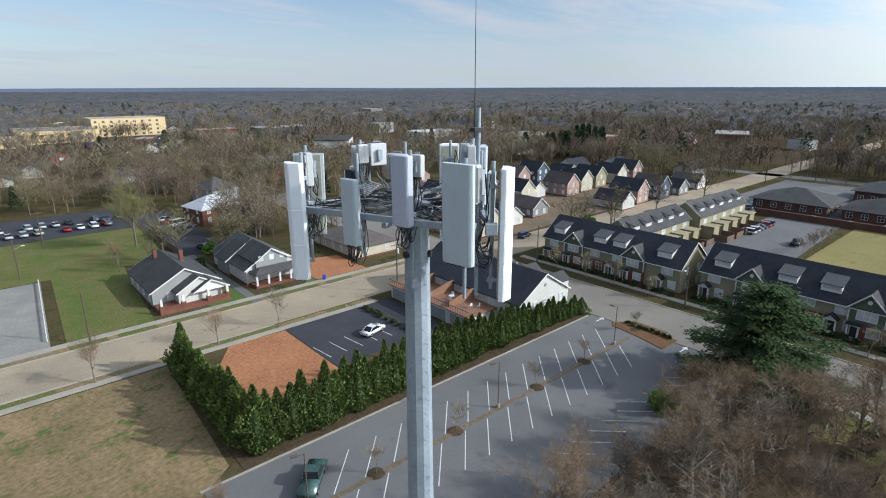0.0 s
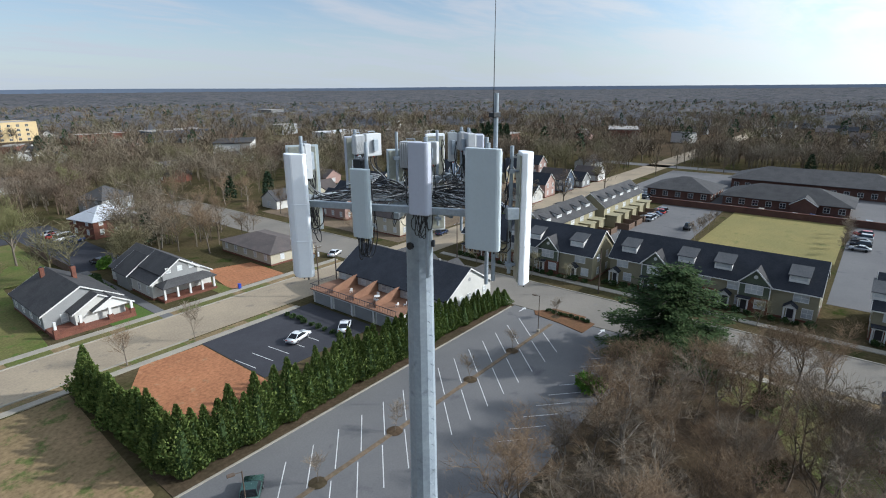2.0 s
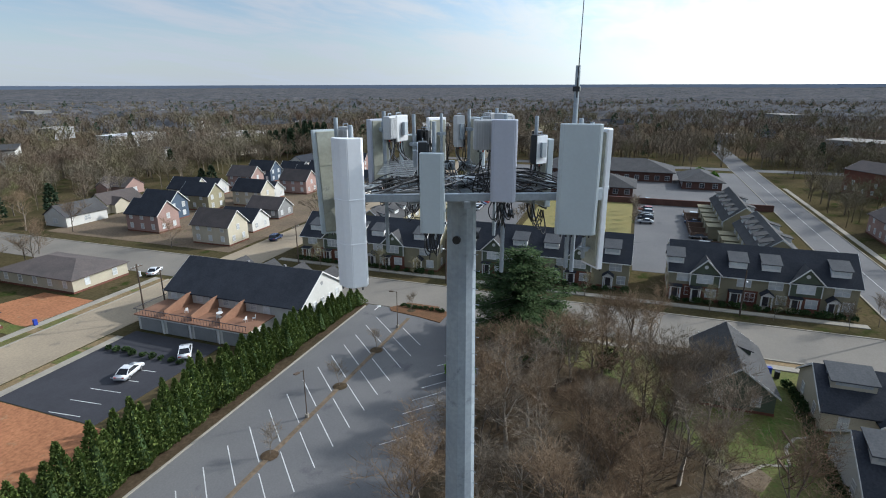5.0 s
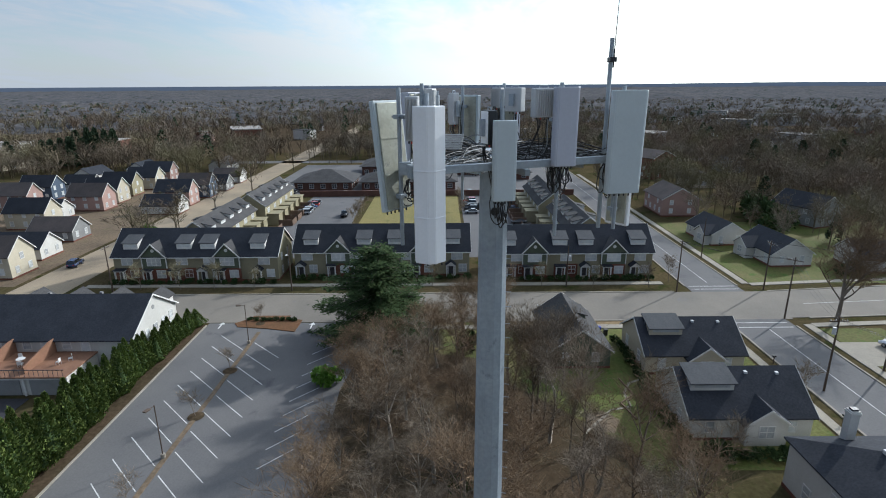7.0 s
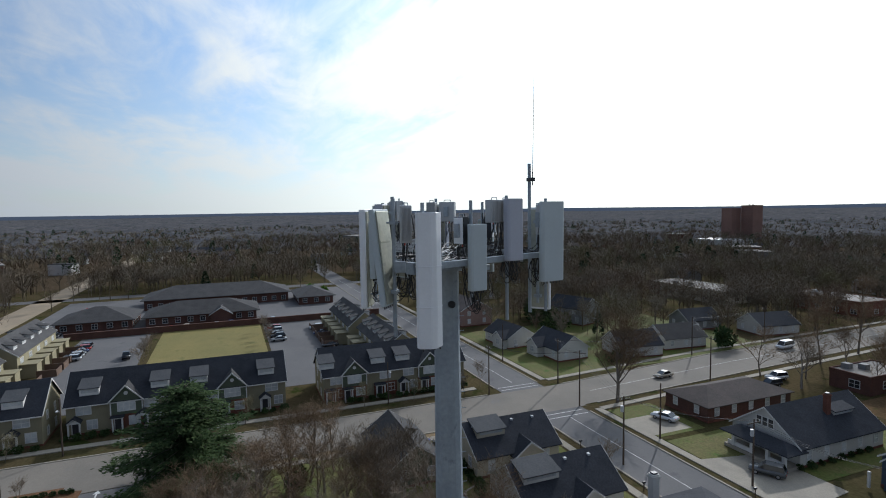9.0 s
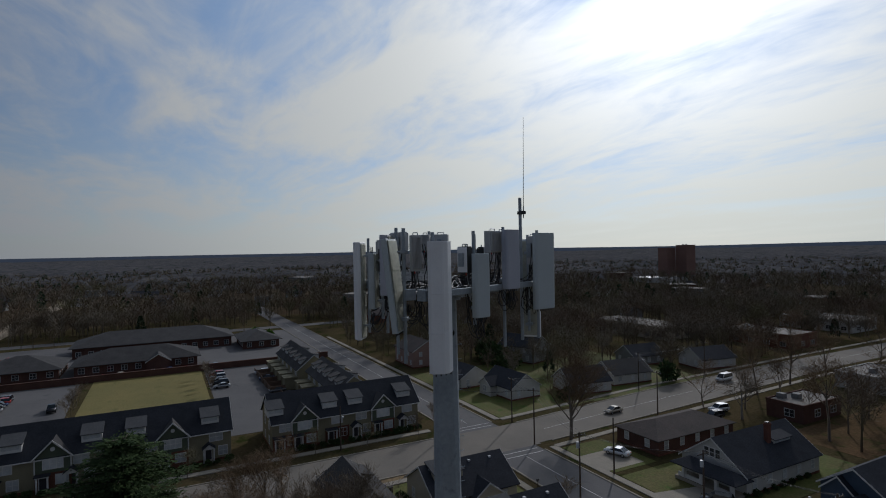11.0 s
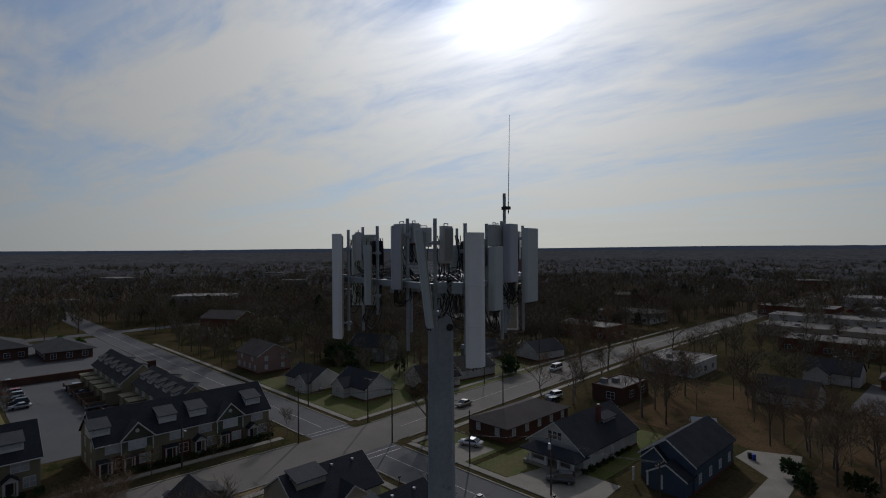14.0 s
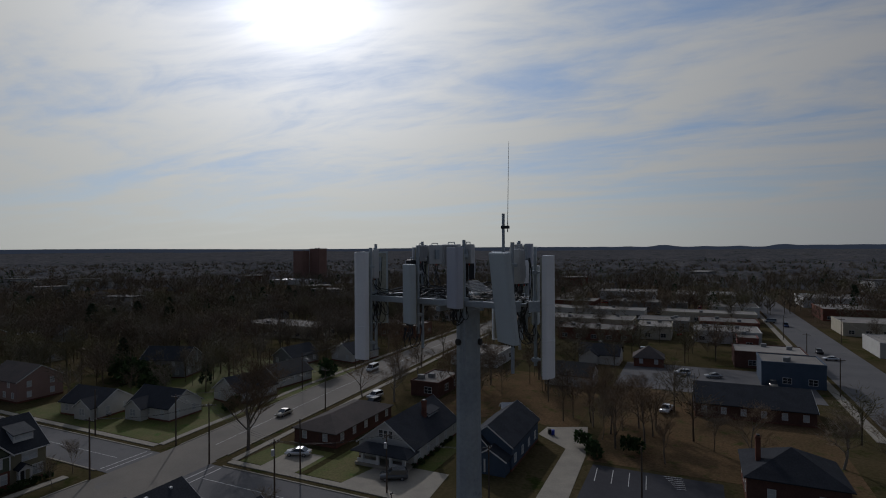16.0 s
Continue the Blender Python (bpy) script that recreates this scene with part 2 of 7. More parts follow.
M = dict(
    ground=material("winter_grass", (0.096, 0.074, 0.041), (0.062, 0.055, 0.026), 0.06, 1.6, 0.35, 0.95, bump=0.3, world=True, stain=(0.036, 0.046, 0.014), stain_at=0.55, spec=0.0),
    field=material("worn_field", (0.255, 0.18, 0.10), (0.165, 0.125, 0.065), 0.11, 1.8, 0.4, 0.95, bump=0.4, world=True, stain=(0.095, 0.115, 0.035), stain_at=0.54, spec=0.1),
    lawn=material("lawn", (0.090, 0.115, 0.027), (0.142, 0.125, 0.050), 0.13, 2.5, 0.35, 0.95, bump=0.3, world=True, stain=(0.078, 0.125, 0.026), stain_at=0.56, spec=0.1),
    dirt=material("graded_dirt", (0.185, 0.137, 0.092), (0.14, 0.107, 0.074), 0.12, 1.8, 0.35, 0.95, bump=0.4, world=True, stain=(0.13, 0.115, 0.06), stain_at=0.58, spec=0.1),
    fresh=material("fresh_turf", (0.067, 0.126, 0.023), (0.089, 0.119, 0.034), 0.2, 3.0, 0.25, 0.95, bump=0.3, world=True, spec=0.1),
    dry=material("dormant_lawn", (0.235, 0.195, 0.075), (0.190, 0.168, 0.066), 0.08, 2.5, 0.25, 0.95, bump=0.3, world=True, stain=(0.150, 0.148, 0.055), stain_at=0.57, spec=0.1),
    clay=material("red_clay", (0.37, 0.165, 0.082), (0.30, 0.135, 0.068), 0.16, 2.0, 0.35, 0.95, bump=0.4, world=True, stain=(0.32, 0.205, 0.115), stain_at=0.6, spec=0.1),
    straw=material("pine_straw", (0.162, 0.084, 0.045), (0.120, 0.069, 0.036), 0.3, 4.0, 0.3, 0.95, bump=0.4, world=True, spec=0.1),
    litterfield=material("rough_brown_grass", (0.150, 0.098, 0.056), (0.105, 0.076, 0.042), 0.1, 2.0, 0.4, 0.95, bump=0.4, world=True, stain=(0.070, 0.074, 0.028), stain_at=0.56, spec=0.0),
    litter=material("leaf_litter", (0.093, 0.065, 0.043), (0.062, 0.050, 0.031), 0.12, 2.0, 0.4, 0.95, bump=0.5, world=True, spec=0.0),
    asphalt=material("old_asphalt", (0.152, 0.147, 0.145), (0.128, 0.125, 0.126), 0.07, 5.0, 0.12, 0.9, bump=0.15, world=True, stain=(0.106, 0.103, 0.108), stain_at=0.6, spec=0.1),
    newasphalt=material("dark_asphalt", (0.055, 0.055, 0.062), (0.046, 0.046, 0.052), 0.15, 6.0, 0.15, 0.9, bump=0.15, world=True, spec=0.1),
    road=material("pale_road", (0.215, 0.193, 0.163), (0.172, 0.157, 0.136), 0.08, 4.0, 0.12, 0.9, bump=0.12, world=True, stain=(0.172, 0.163, 0.155), stain_at=0.62, spec=0.1),
    tanroad=material("sandy_worn_road", (0.335, 0.272, 0.192), (0.268, 0.220, 0.160), 0.09, 3.0, 0.16, 0.9, bump=0.12, world=True, stain=(0.185, 0.160, 0.130), stain_at=0.60, spec=0.1),
    gravel=material("pale_gravel", (0.27, 0.255, 0.228), (0.205, 0.196, 0.180), 0.10, 3.0, 0.2, 0.95, bump=0.2, world=True, stain=(0.33, 0.295, 0.235), stain_at=0.58, spec=0.1),
    concrete=material("concrete", (0.332, 0.301, 0.245), (0.270, 0.245, 0.206), 0.3, 5.0, 0.15, 0.9, bump=0.12, world=True, spec=0.1),
    paint=material("road_paint", (0.66, 0.66, 0.64), (0.48, 0.48, 0.46), 0.5, 5.0, 0.2, 0.7, bump=0.05, world=True),
    shingle=material("charcoal_shingles", (0.041, 0.044, 0.053), (0.031, 0.034, 0.041), 0.35, 4.5, 0.3, 0.85, bump=0.4, vary=0.12, spec=0.1),
    greyshingle=material("weathered_shingles", (0.080, 0.078, 0.077), (0.060, 0.058, 0.059), 0.3, 4.5, 0.25, 0.88, bump=0.4, vary=0.15, spec=0.1),
    dormerroof=material("grey_dormer_shingles", (0.092, 0.094, 0.098), (0.074, 0.077, 0.082), 0.4, 4.5, 0.22, 0.88, bump=0.4, spec=0.1),
    brownroof=material("brown_shingles", (0.111, 0.092, 0.085), (0.085, 0.074, 0.070), 0.3, 4.5, 0.25, 0.88, bump=0.4, vary=0.2, spec=0.1),
    redroof=material("rust_red_roof", (0.24, 0.085, 0.065), (0.18, 0.07, 0.055), 0.3, 4.5, 0.25, 0.85, bump=0.4),
    tin=material("pale_metal_roof", (0.50, 0.51, 0.53), (0.42, 0.43, 0.45), 0.3, 3.0, 0.12, 0.5, bump=0.1),
    flatroof=material("gravel_flat_roof", (0.296, 0.274, 0.244), (0.222, 0.207, 0.192), 0.12, 4.0, 0.2, 0.95, bump=0.2, vary=0.25, spec=0.1),
    white=material("white_siding", (0.545, 0.530, 0.490), (0.485, 0.470, 0.430), 0.4, 6.0, 0.08, 0.7, bump=0.08, vary=0.06),
    trim=material("white_trim", (0.64, 0.63, 0.60), (0.56, 0.55, 0.525), 0.6, 8.0, 0.06, 0.6, bump=0.03),
    cream=material("cream_siding", (0.466, 0.414, 0.311), (0.414, 0.370, 0.281), 0.4, 6.0, 0.08, 0.75, bump=0.08, vary=0.06),
    tan=material("olive_tan_siding", (0.266, 0.240, 0.159), (0.237, 0.211, 0.141), 0.4, 6.0, 0.08, 0.78, bump=0.08, spec=0.1),
    khaki=material("khaki_siding", (0.296, 0.266, 0.170), (0.259, 0.229, 0.148), 0.4, 6.0, 0.08, 0.78, bump=0.08, spec=0.1),
    green=material("sage_green_siding", (0.104, 0.122, 0.085), (0.089, 0.104, 0.074), 0.4, 6.0, 0.08, 0.78, bump=0.08, spec=0.1),
    greyside=material("grey_siding", (0.244, 0.244, 0.237), (0.207, 0.207, 0.204), 0.4, 6.0, 0.08, 0.78, bump=0.08, vary=0.2),
    blue=material("slate_blue_siding", (0.067, 0.093, 0.133), (0.055, 0.080, 0.115), 0.4, 6.0, 0.08, 0.75, bump=0.08),
    pink=material("dusty_rose_siding", (0.33, 0.215, 0.180), (0.285, 0.185, 0.155), 0.4, 6.0, 0.08, 0.75, bump=0.08, vary=0.15),
    yellow=material("buff_stucco", (0.62, 0.47, 0.25), (0.55, 0.42, 0.23), 0.2, 4.0, 0.1, 0.85, bump=0.08),
    brick=material("red_brick", (0.183, 0.078, 0.054), (0.132, 0.060, 0.044), 0.5, 7.0, 0.3, 0.88, bump=0.3, vary=0.12, spec=0.1),
    towerbrick=material("weathered_brown_brick", (0.26, 0.155, 0.125), (0.21, 0.125, 0.10), 0.05, 2.0, 0.2, 0.88, bump=0.2, spec=0.1),
    darkbrick=material("dark_brown_brick", (0.135, 0.072, 0.056), (0.100, 0.055, 0.044), 0.3, 5.0, 0.25, 0.88, bump=0.3, spec=0.1),
    door=material("dark_door", (0.05, 0.045, 0.05), None, 0.5, 5.0, 0.1, 0.5, bump=0.03),
    shutter=material("dark_green_shutter", (0.03, 0.045, 0.035), None, 0.5, 5.0, 0.1, 0.6, bump=0.05),
    deckwood=material("brown_cedar_partition", (0.244, 0.130, 0.078), (0.200, 0.104, 0.063), 0.6, 8.0, 0.2, 0.8, bump=0.15, vary=0.08),
    fencewood=material("fence_wood", (0.163, 0.104, 0.070), (0.126, 0.081, 0.056), 0.6, 8.0, 0.25, 0.85, bump=0.2, vary=0.15),
    polewood=material("creosote_pole", (0.105, 0.075, 0.055), (0.075, 0.055, 0.04), 0.6, 9.0, 0.3, 0.9, bump=0.3, vary=0.15),
    pane=glass("window_glass"),
    blind=material("window_blind", (0.55, 0.56, 0.55), (0.40, 0.42, 0.43), 0.9, 6.0, 0.1, 0.25, bump=0.02, vary=0.25, spec=0.6),
    carglass=glass("car_glass", (0.015, 0.017, 0.02)),
    tyre=material("tyre_rubber", (0.025, 0.025, 0.026), None, 2.0, 20.0, 0.1, 0.85, bump=0.05),
    rim=material("alloy_rim", (0.5, 0.5, 0.52), None, 2.0, 20.0, 0.05, 0.35, 0.8, bump=0),
    galv=material("galvanised_steel", (0.38, 0.42, 0.455), (0.31, 0.35, 0.39), 1.4, 14.0, 0.14, 0.55, 0.35, bump=0.05, stain=(0.25, 0.28, 0.31), stain_at=0.64),
    pole=material("weathered_galvanised_pole", (0.36, 0.405, 0.44), (0.29, 0.33, 0.37), 0.9, 9.0, 0.14, 0.62, 0.25, bump=0.06, stain=(0.22, 0.25, 0.28), stain_at=0.6),
    radome=material("pale_grey_radome", (0.50, 0.555, 0.575), (0.46, 0.51, 0.53), 0.8, 18.0, 0.04, 0.5, bump=0.015, stain=(0.448, 0.459, 0.470), stain_at=0.66),
    bluegrey=material("lavender_grey_radome", (0.475, 0.491, 0.562), (0.437, 0.454, 0.518), 0.8, 18.0, 0.04, 0.5, bump=0.015, stain=(0.389, 0.400, 0.454), stain_at=0.66),
    whiterad=material("white_radome", (0.848, 0.859, 0.880), (0.784, 0.795, 0.816), 0.7, 18.0, 0.03, 0.45, bump=0.015, stain=(0.700, 0.710, 0.721), stain_at=0.67),
    backplate=material("zinc_back_plate", (0.44, 0.44, 0.36), (0.36, 0.365, 0.31), 1.8, 10.0, 0.15, 0.5, 0.45, bump=0.05, stain=(0.27, 0.28, 0.25), stain_at=0.58),
    radio=material("radio_housing", (0.52, 0.525, 0.525), (0.46, 0.465, 0.47), 1.2, 14.0, 0.06, 0.5, bump=0.02, vary=0.08),
    darkradio=material("black_radio_face", (0.028, 0.03, 0.034), None, 1.2, 14.0, 0.1, 0.45, bump=0.02),
    cable=material("black_cable", (0.018, 0.018, 0.02), None, 3.0, 20.0, 0.1, 0.5, bump=0.02),
    greycable=material("grey_cable", (0.25, 0.26, 0.27), None, 3.0, 20.0, 0.1, 0.5, bump=0.02),
    redtape=material("red_tape", (0.5, 0.05, 0.03), None, 3.0, 20.0, 0.1, 0.5, bump=0.0),
    bin=material("blue_plastic_bin", (0.03, 0.06, 0.38), None, 2.0, 10.0, 0.05, 0.5, bump=0.0),
    blackbin=material("black_plastic_bin", (0.02, 0.02, 0.022), None, 2.0, 10.0, 0.05, 0.5, bump=0.0),
    bark=leafy("bark", (0.185, 0.155, 0.125), (0.13, 0.108, 0.088)),
    palebark=leafy("pale_bark", (0.36, 0.32, 0.27), (0.26, 0.23, 0.19)),
    twig=leafy("twigs", (0.265, 0.190, 0.120), (0.140, 0.098, 0.064), 0.22),
    greytwig=leafy("grey_twigs", (0.255, 0.208, 0.155), (0.150, 0.122, 0.092), 0.22),
    cypress=leafy("hedge_foliage", (0.058, 0.095, 0.026), (0.135, 0.165, 0.046), 0.2),
    cedar=leafy("cedar_foliage", (0.026, 0.046, 0.018), (0.062, 0.088, 0.034)),
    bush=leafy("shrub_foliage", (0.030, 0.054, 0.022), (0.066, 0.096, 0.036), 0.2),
    spring=leafy("new_leaf_foliage", (0.10, 0.20, 0.03), (0.15, 0.25, 0.05), 0.15),
    budding=leafy("budding_foliage", (0.27, 0.245, 0.15), (0.19, 0.165, 0.11), 0.15),
    olive=leafy("olive_budding_twigs", (0.20, 0.20, 0.085), (0.14, 0.125, 0.07), 0.2),
    farwood=leafy("far_bare_woods", (0.192, 0.152, 0.106), (0.100, 0.080, 0.058), groves=((0.146, 0.102, 0.072), (0.150, 0.138, 0.074), (0.205, 0.174, 0.132))),
    farpine=leafy("far_pine_woods", (0.03, 0.05, 0.03), (0.055, 0.075, 0.04)),
    # brown canopy tones greyed towards blue: distance haze painted into the base
    canopy=material("haze_greyed_canopy", (0.124, 0.118, 0.118), (0.084, 0.086, 0.094), 0.012, 0.13, 0.5, 1.0, bump=0.0, world=True, stain=(0.034, 0.043, 0.032), stain_at=0.57, spec=0.0),
    # bluish base: the haze over the far ridge is put into the colour
    hills=material("haze_glow_hills", (0.07, 0.085, 0.11), (0.06, 0.075, 0.10), 0.002, 0.02, 0.1, 1.0, bump=0.0, world=True, spec=0.0),
)
# the hills also emit a dim blue, in place of distance haze
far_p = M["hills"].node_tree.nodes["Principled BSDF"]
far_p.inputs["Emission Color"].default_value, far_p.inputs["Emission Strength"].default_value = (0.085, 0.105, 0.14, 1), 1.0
CAR_PAINT = {}
for cname, cc in dict(white=(0.75, 0.76, 0.77), silver=(0.42, 0.43, 0.44), black=(0.02, 0.02, 0.023), grey=(0.13, 0.135, 0.14), red=(0.38, 0.025, 0.02), navy=(0.03, 0.05, 0.12), green=(0.045, 0.085, 0.075), beige=(0.40, 0.36, 0.29)).items():
    CAR_PAINT[cname] = material(cname + "_car_paint", cc, tuple(0.92 * v for v in cc), 0.8, 20.0, 0.02, 0.22, 0.15, bump=0.0, spec=0.6)


# ---- building blocks ----
def thing(name, label, category, m=None, group="", kind=""):
    ob = new(name)
    ob.empty_display_size = 0.2
    if m is not None:
        ob.matrix_basis = m
    return tagged(ob, label, category, group, kind)


def mesh_of(bm, name, mat, smooth=False):
    me = bpy.data.meshes.new(name)
    bm.normal_update()
    bm.to_mesh(me)
    bm.free()
    for m in (mat if isinstance(mat, (list, tuple)) else [mat]):
        me.materials.append(m)
    if smooth:
        me.polygons.foreach_set("use_smooth", [True] * len(me.polygons))
    return me


def part(name, bm, mat, parent=None, label="", smooth=False, m=None):
    ob = new(name, bm if isinstance(bm, bpy.types.Mesh) else mesh_of(bm, name, mat, smooth))
    ob.parent = parent
    if m is not None:
        ob.matrix_basis = m
    return tagged(ob, label)


def setting(name, bm, mat, label, category):
    ob = part(name, bm, mat)
    return tagged(ob, label, category, kind="structure")


def box(bm, x0, y0, z0, x1, y1, z1, m=None, bevel=0.0):
    c = ((x0 + x1) / 2, (y0 + y1) / 2, (z0 + z1) / 2)
    t = Matrix.Translation(c) @ Matrix.Diagonal((abs(x1 - x0), abs(y1 - y0), abs(z1 - z0), 1))
    r = bmesh.ops.create_cube(bm, size=1.0, matrix=(m @ t) if m is not None else t)
    if bevel:
        es = list({e for v in r["verts"] for e in v.link_edges})
        bmesh.ops.bevel(bm, geom=es, offset=bevel, segments=2, affect="EDGES", profile=0.5)
    return bm


def boxes(*rows, m=None, bevel=0.0):
    bm = bmesh.new()
    for r in rows:
        box(bm, *r, m=m, bevel=bevel)
    return bm


def tube(bm, p, q, r0, r1=None, n=8, caps=True):
    p, q = Vector(p), Vector(q)
    d = q - p
    t = Matrix.Translation((p + q) / 2) @ d.to_track_quat("Z", "Y").to_matrix().to_4x4()
    bmesh.ops.create_cone(bm, cap_ends=caps, segments=n, radius1=r0, radius2=r0 if r1 is None else r1, depth=d.length, matrix=t)
    return bm


def tubes(*rows, n=8):
    bm = bmesh.new()
    for r in rows:
        tube(bm, *r, n=n)
    return bm


def face(bm, *pts):
    return bm.faces.new([bm.verts.new(p) for p in pts])


def slab(bm, pts, z0, z1):
    """An upright prism over the outline pts."""
    lo, hi = [bm.verts.new((x, y, z0)) for x, y in pts], [bm.verts.new((x, y, z1)) for x, y in pts]
    n = len(pts)
    bm.faces.new(hi)
    bm.faces.new(lo[::-1])
    for k in range(n):
        bm.faces.new((lo[k], lo[(k + 1) % n], hi[(k + 1) % n], hi[k]))
    bmesh.ops.recalc_face_normals(bm, faces=bm.faces)
    return bm


def cable_mesh(name, runs, radius, mat, parent=None, label=""):
    cu = bpy.data.curves.new(name, "CURVE")
    cu.dimensions, cu.bevel_depth, cu.bevel_resolution, cu.resolution_u = "3D", radius, 1, 4
    for pts in runs:
        sp = cu.splines.new("BEZIER")
        sp.bezier_points.add(len(pts) - 1)
        for b, p in zip(sp.bezier_points, pts):
            b.co = p
            b.handle_left_type = b.handle_right_type = "AUTO"
    cu.materials.append(mat)
    ob = new(name, cu)
    ob.parent = parent
    return tagged(ob, label)


def rect(x0, y0, x1, y1):
    return [(x0, y0), (x1, y0), (x1, y1), (x0, y1)]


# ---- ground ----
TREE_FREE = [(98, -38, 195, 80)]


def patch(name, pts, top, mat, label, category, free=True, base=-0.2):
    bm = bmesh.new()
    slab(bm, pts, base, top)
    if free:
        xs, ys = [p[0] for p in pts], [p[1] for p in pts]
        TREE_FREE.append((min(xs), min(ys), max(xs), max(ys)))
    return setting(name, bm, mat, label, category)


def ground_sheet():
    """One sheet to the horizon, level in the town, gently rolling far out."""
    bm = bmesh.new()
    rings = [0, 60, 150, 300, 600, 900, 1200, 1600, 2100, 2700, 3300, 3900, 4500, 4900]
    seg = 96
    rows = []
    for r in rings:
        row = []
        for k in range(seg if r else 1):
            a = 2 * math.pi * k / seg
            x, y = 50 + r * math.cos(a), r * math.sin(a)
            z = 0.0
            if r > 900:
                z = (r - 900) / 4000 * 14 + (noise.noise(Vector((x / 900, y / 900, 3))) * 9 - 3) * min(1, (r - 900) / 1200)
            row.append(bm.verts.new((x, y, z)))
        rows.append(row)
    for a, b in zip(rows, rows[1:]):
        for k in range(seg):
            n = (k + 1) % seg
            if len(a) == 1:
                bm.faces.new((a[0], b[k], b[n]))
            else:
                bm.faces.new((a[k], b[k], b[n], a[n]))
    bmesh.ops.recalc_face_normals(bm, faces=bm.faces)
    for f in bm.faces:
        c = f.calc_center_median()
        f.material_index = 1 if math.hypot(c.x - 50, c.y) > 320 else 0
    return setting("ground", bm, [M["ground"], M["litter"]], "brownish winter grass, with leaf litter under far woods", "ground")


ground_sheet()
# roads and their kerbs
patch("road_cross", rect(-420, 84.2, 620, 95.6), 0.05, M["tanroad"], "pale worn asphalt side street", "road")
patch("road_main", rect(81.8, -50, 94.8, 200), 0.058, M["road"], "pale worn asphalt street in front of the townhouses", "road")
SOUTH_FAR, SOUTH_NEAR = [(94.8, -50), (99.5, -100), (102, -170), (103, -700)], [(91, -700), (89.5, -170), (85.3, -100), (82.4, -50)]
patch("road_main_south", SOUTH_FAR + SOUTH_NEAR, 0.058, M["road"], "pale worn asphalt street bending away past cottages", "road")
patch("road_side", rect(-260, -48.6, 420, -38.4), 0.054, M["asphalt"], "grey asphalt street with a centre line", "road")
patch("road_avenue", [(-32.5, -100), (-49, -100), (-44, -900), (-30, -900)], 0.05, M["asphalt"], "wide grey avenue lined with shops", "road")
patch("road_far", rect(284, -150, 293, 120), 0.05, M["asphalt"], "grey asphalt street behind the office complex", "road")

# pavements, verges and kerbs
def pavement(name, pts, label="pale concrete pavement"):
    return patch(name, pts, 0.13, M["concrete"], label, "pavement")


pavement("pavement_main_far", rect(99.0, -34.5, 100.6, 82))
pavement("pavement_main_near", rect(78.6, -36.5, 80.0, 27.5))
pavement("pavement_cross_far", rect(-60, 98.0, 80, 99.5))
pavement("pavement_cross_near", rect(-40, 80.9, 56, 82.2))
pavement("pavement_side_far", rect(-60, -51.6, 79.5, -50.2))
pavement("pavement_side_near", rect(40, -36.6, 79, -35.3))
pavement("pavement_corner_far", rect(99.0, -51.6, 240, -50.2))
pavement("pavement_main_south", [(78.6, -51.7), (80, -51.7), (83, -100), (87, -170), (88, -240), (86.6, -240), (85.6, -170), (81.6, -100)])
pavement("pavement_main_south_far", [(98, -51.7), (99.4, -51.7), (103.6, -100), (106, -170), (107, -240), (105.6, -240), (104.6, -170), (102.2, -100)])
pavement("pavement_avenue", [(-29.0, -110), (-31.2, -110), (-29.2, -500), (-27.4, -500)])


def kerb(name, x0, y0, x1, y1):
    return patch(name, rect(x0, y0, x1, y1), 0.16, M["concrete"], "pale concrete kerb", "kerb", free=False)


for kx0, kx1 in ((81.5, 81.8), (94.8, 95.1)):
    for ky0, ky1 in ((-35, 26) if kx0 < 90 else (-35, 84), (50.5, 84) if kx0 < 90 else (95.6, 300)):
        kerb("kerb", kx0, ky0, kx1, ky1)
for edge, push in ((SOUTH_FAR[:3], 0.3), (SOUTH_NEAR[1:], -0.3)):
    lane = [(x, min(y, -53)) for x, y in edge]
    patch("kerb", lane + [(x + push, y) for x, y in lane[::-1]], 0.16, M["concrete"], "pale concrete kerb", "kerb", free=False)
for ky0, ky1 in ((-48.9, -48.6), (-38.4, -38.1)):
    kerb("kerb", -100, ky0, 79, ky1)
    kerb("kerb", 98, ky0, 300, ky1)
kerb("kerb", -100, 95.6, 80, 95.9)
kerb("kerb", -100, 83.9, 36, 84.2)

# main car park, with angled bays on both sides of its island
patch("car_park", rect(12.5, 22.5, 81.6, 49.6), 0.04, M["asphalt"], "worn grey asphalt car park", "car park")
kerb("kerb", 12.2, 49.6, 80.6, 49.85)
patch("car_park_strip", rect(14, 39.72, 78, 40.28), 0.12, M["dirt"], "narrow kerbed planting strip with straw mulch", "planting strip", free=False)
patch("verge_dirt", rect(-60, 82.25, 56, 83.85), 0.02, M["field"], "worn sandy verge beside the street", "verge", free=False)
patch("verge_dirt_far", rect(-60, 95.95, 80, 97.95), 0.02, M["field"], "worn sandy verge beside the street", "verge", free=False)
patch("verge_hedge", rect(17, 49.85, 81, 55.5), 0.06, M["litter"], "mulched verge under the hedge", "verge", free=False)
patch("entrance_island", [(78.0, 34.2), (82.6, 34.0), (83.4, 36.5), (83.0, 43.6), (81.4, 45.2), (80.0, 44.2), (79.2, 38.8)], 0.14, M["straw"], "kerbed entrance island with pine straw", "planting island")
patch("mulch_bed", rect(83.6, 36.5, 84.6, 43.0), 0.10, M["straw"], "strip of reddish pine straw beside the entrance", "flower bed", free=False)


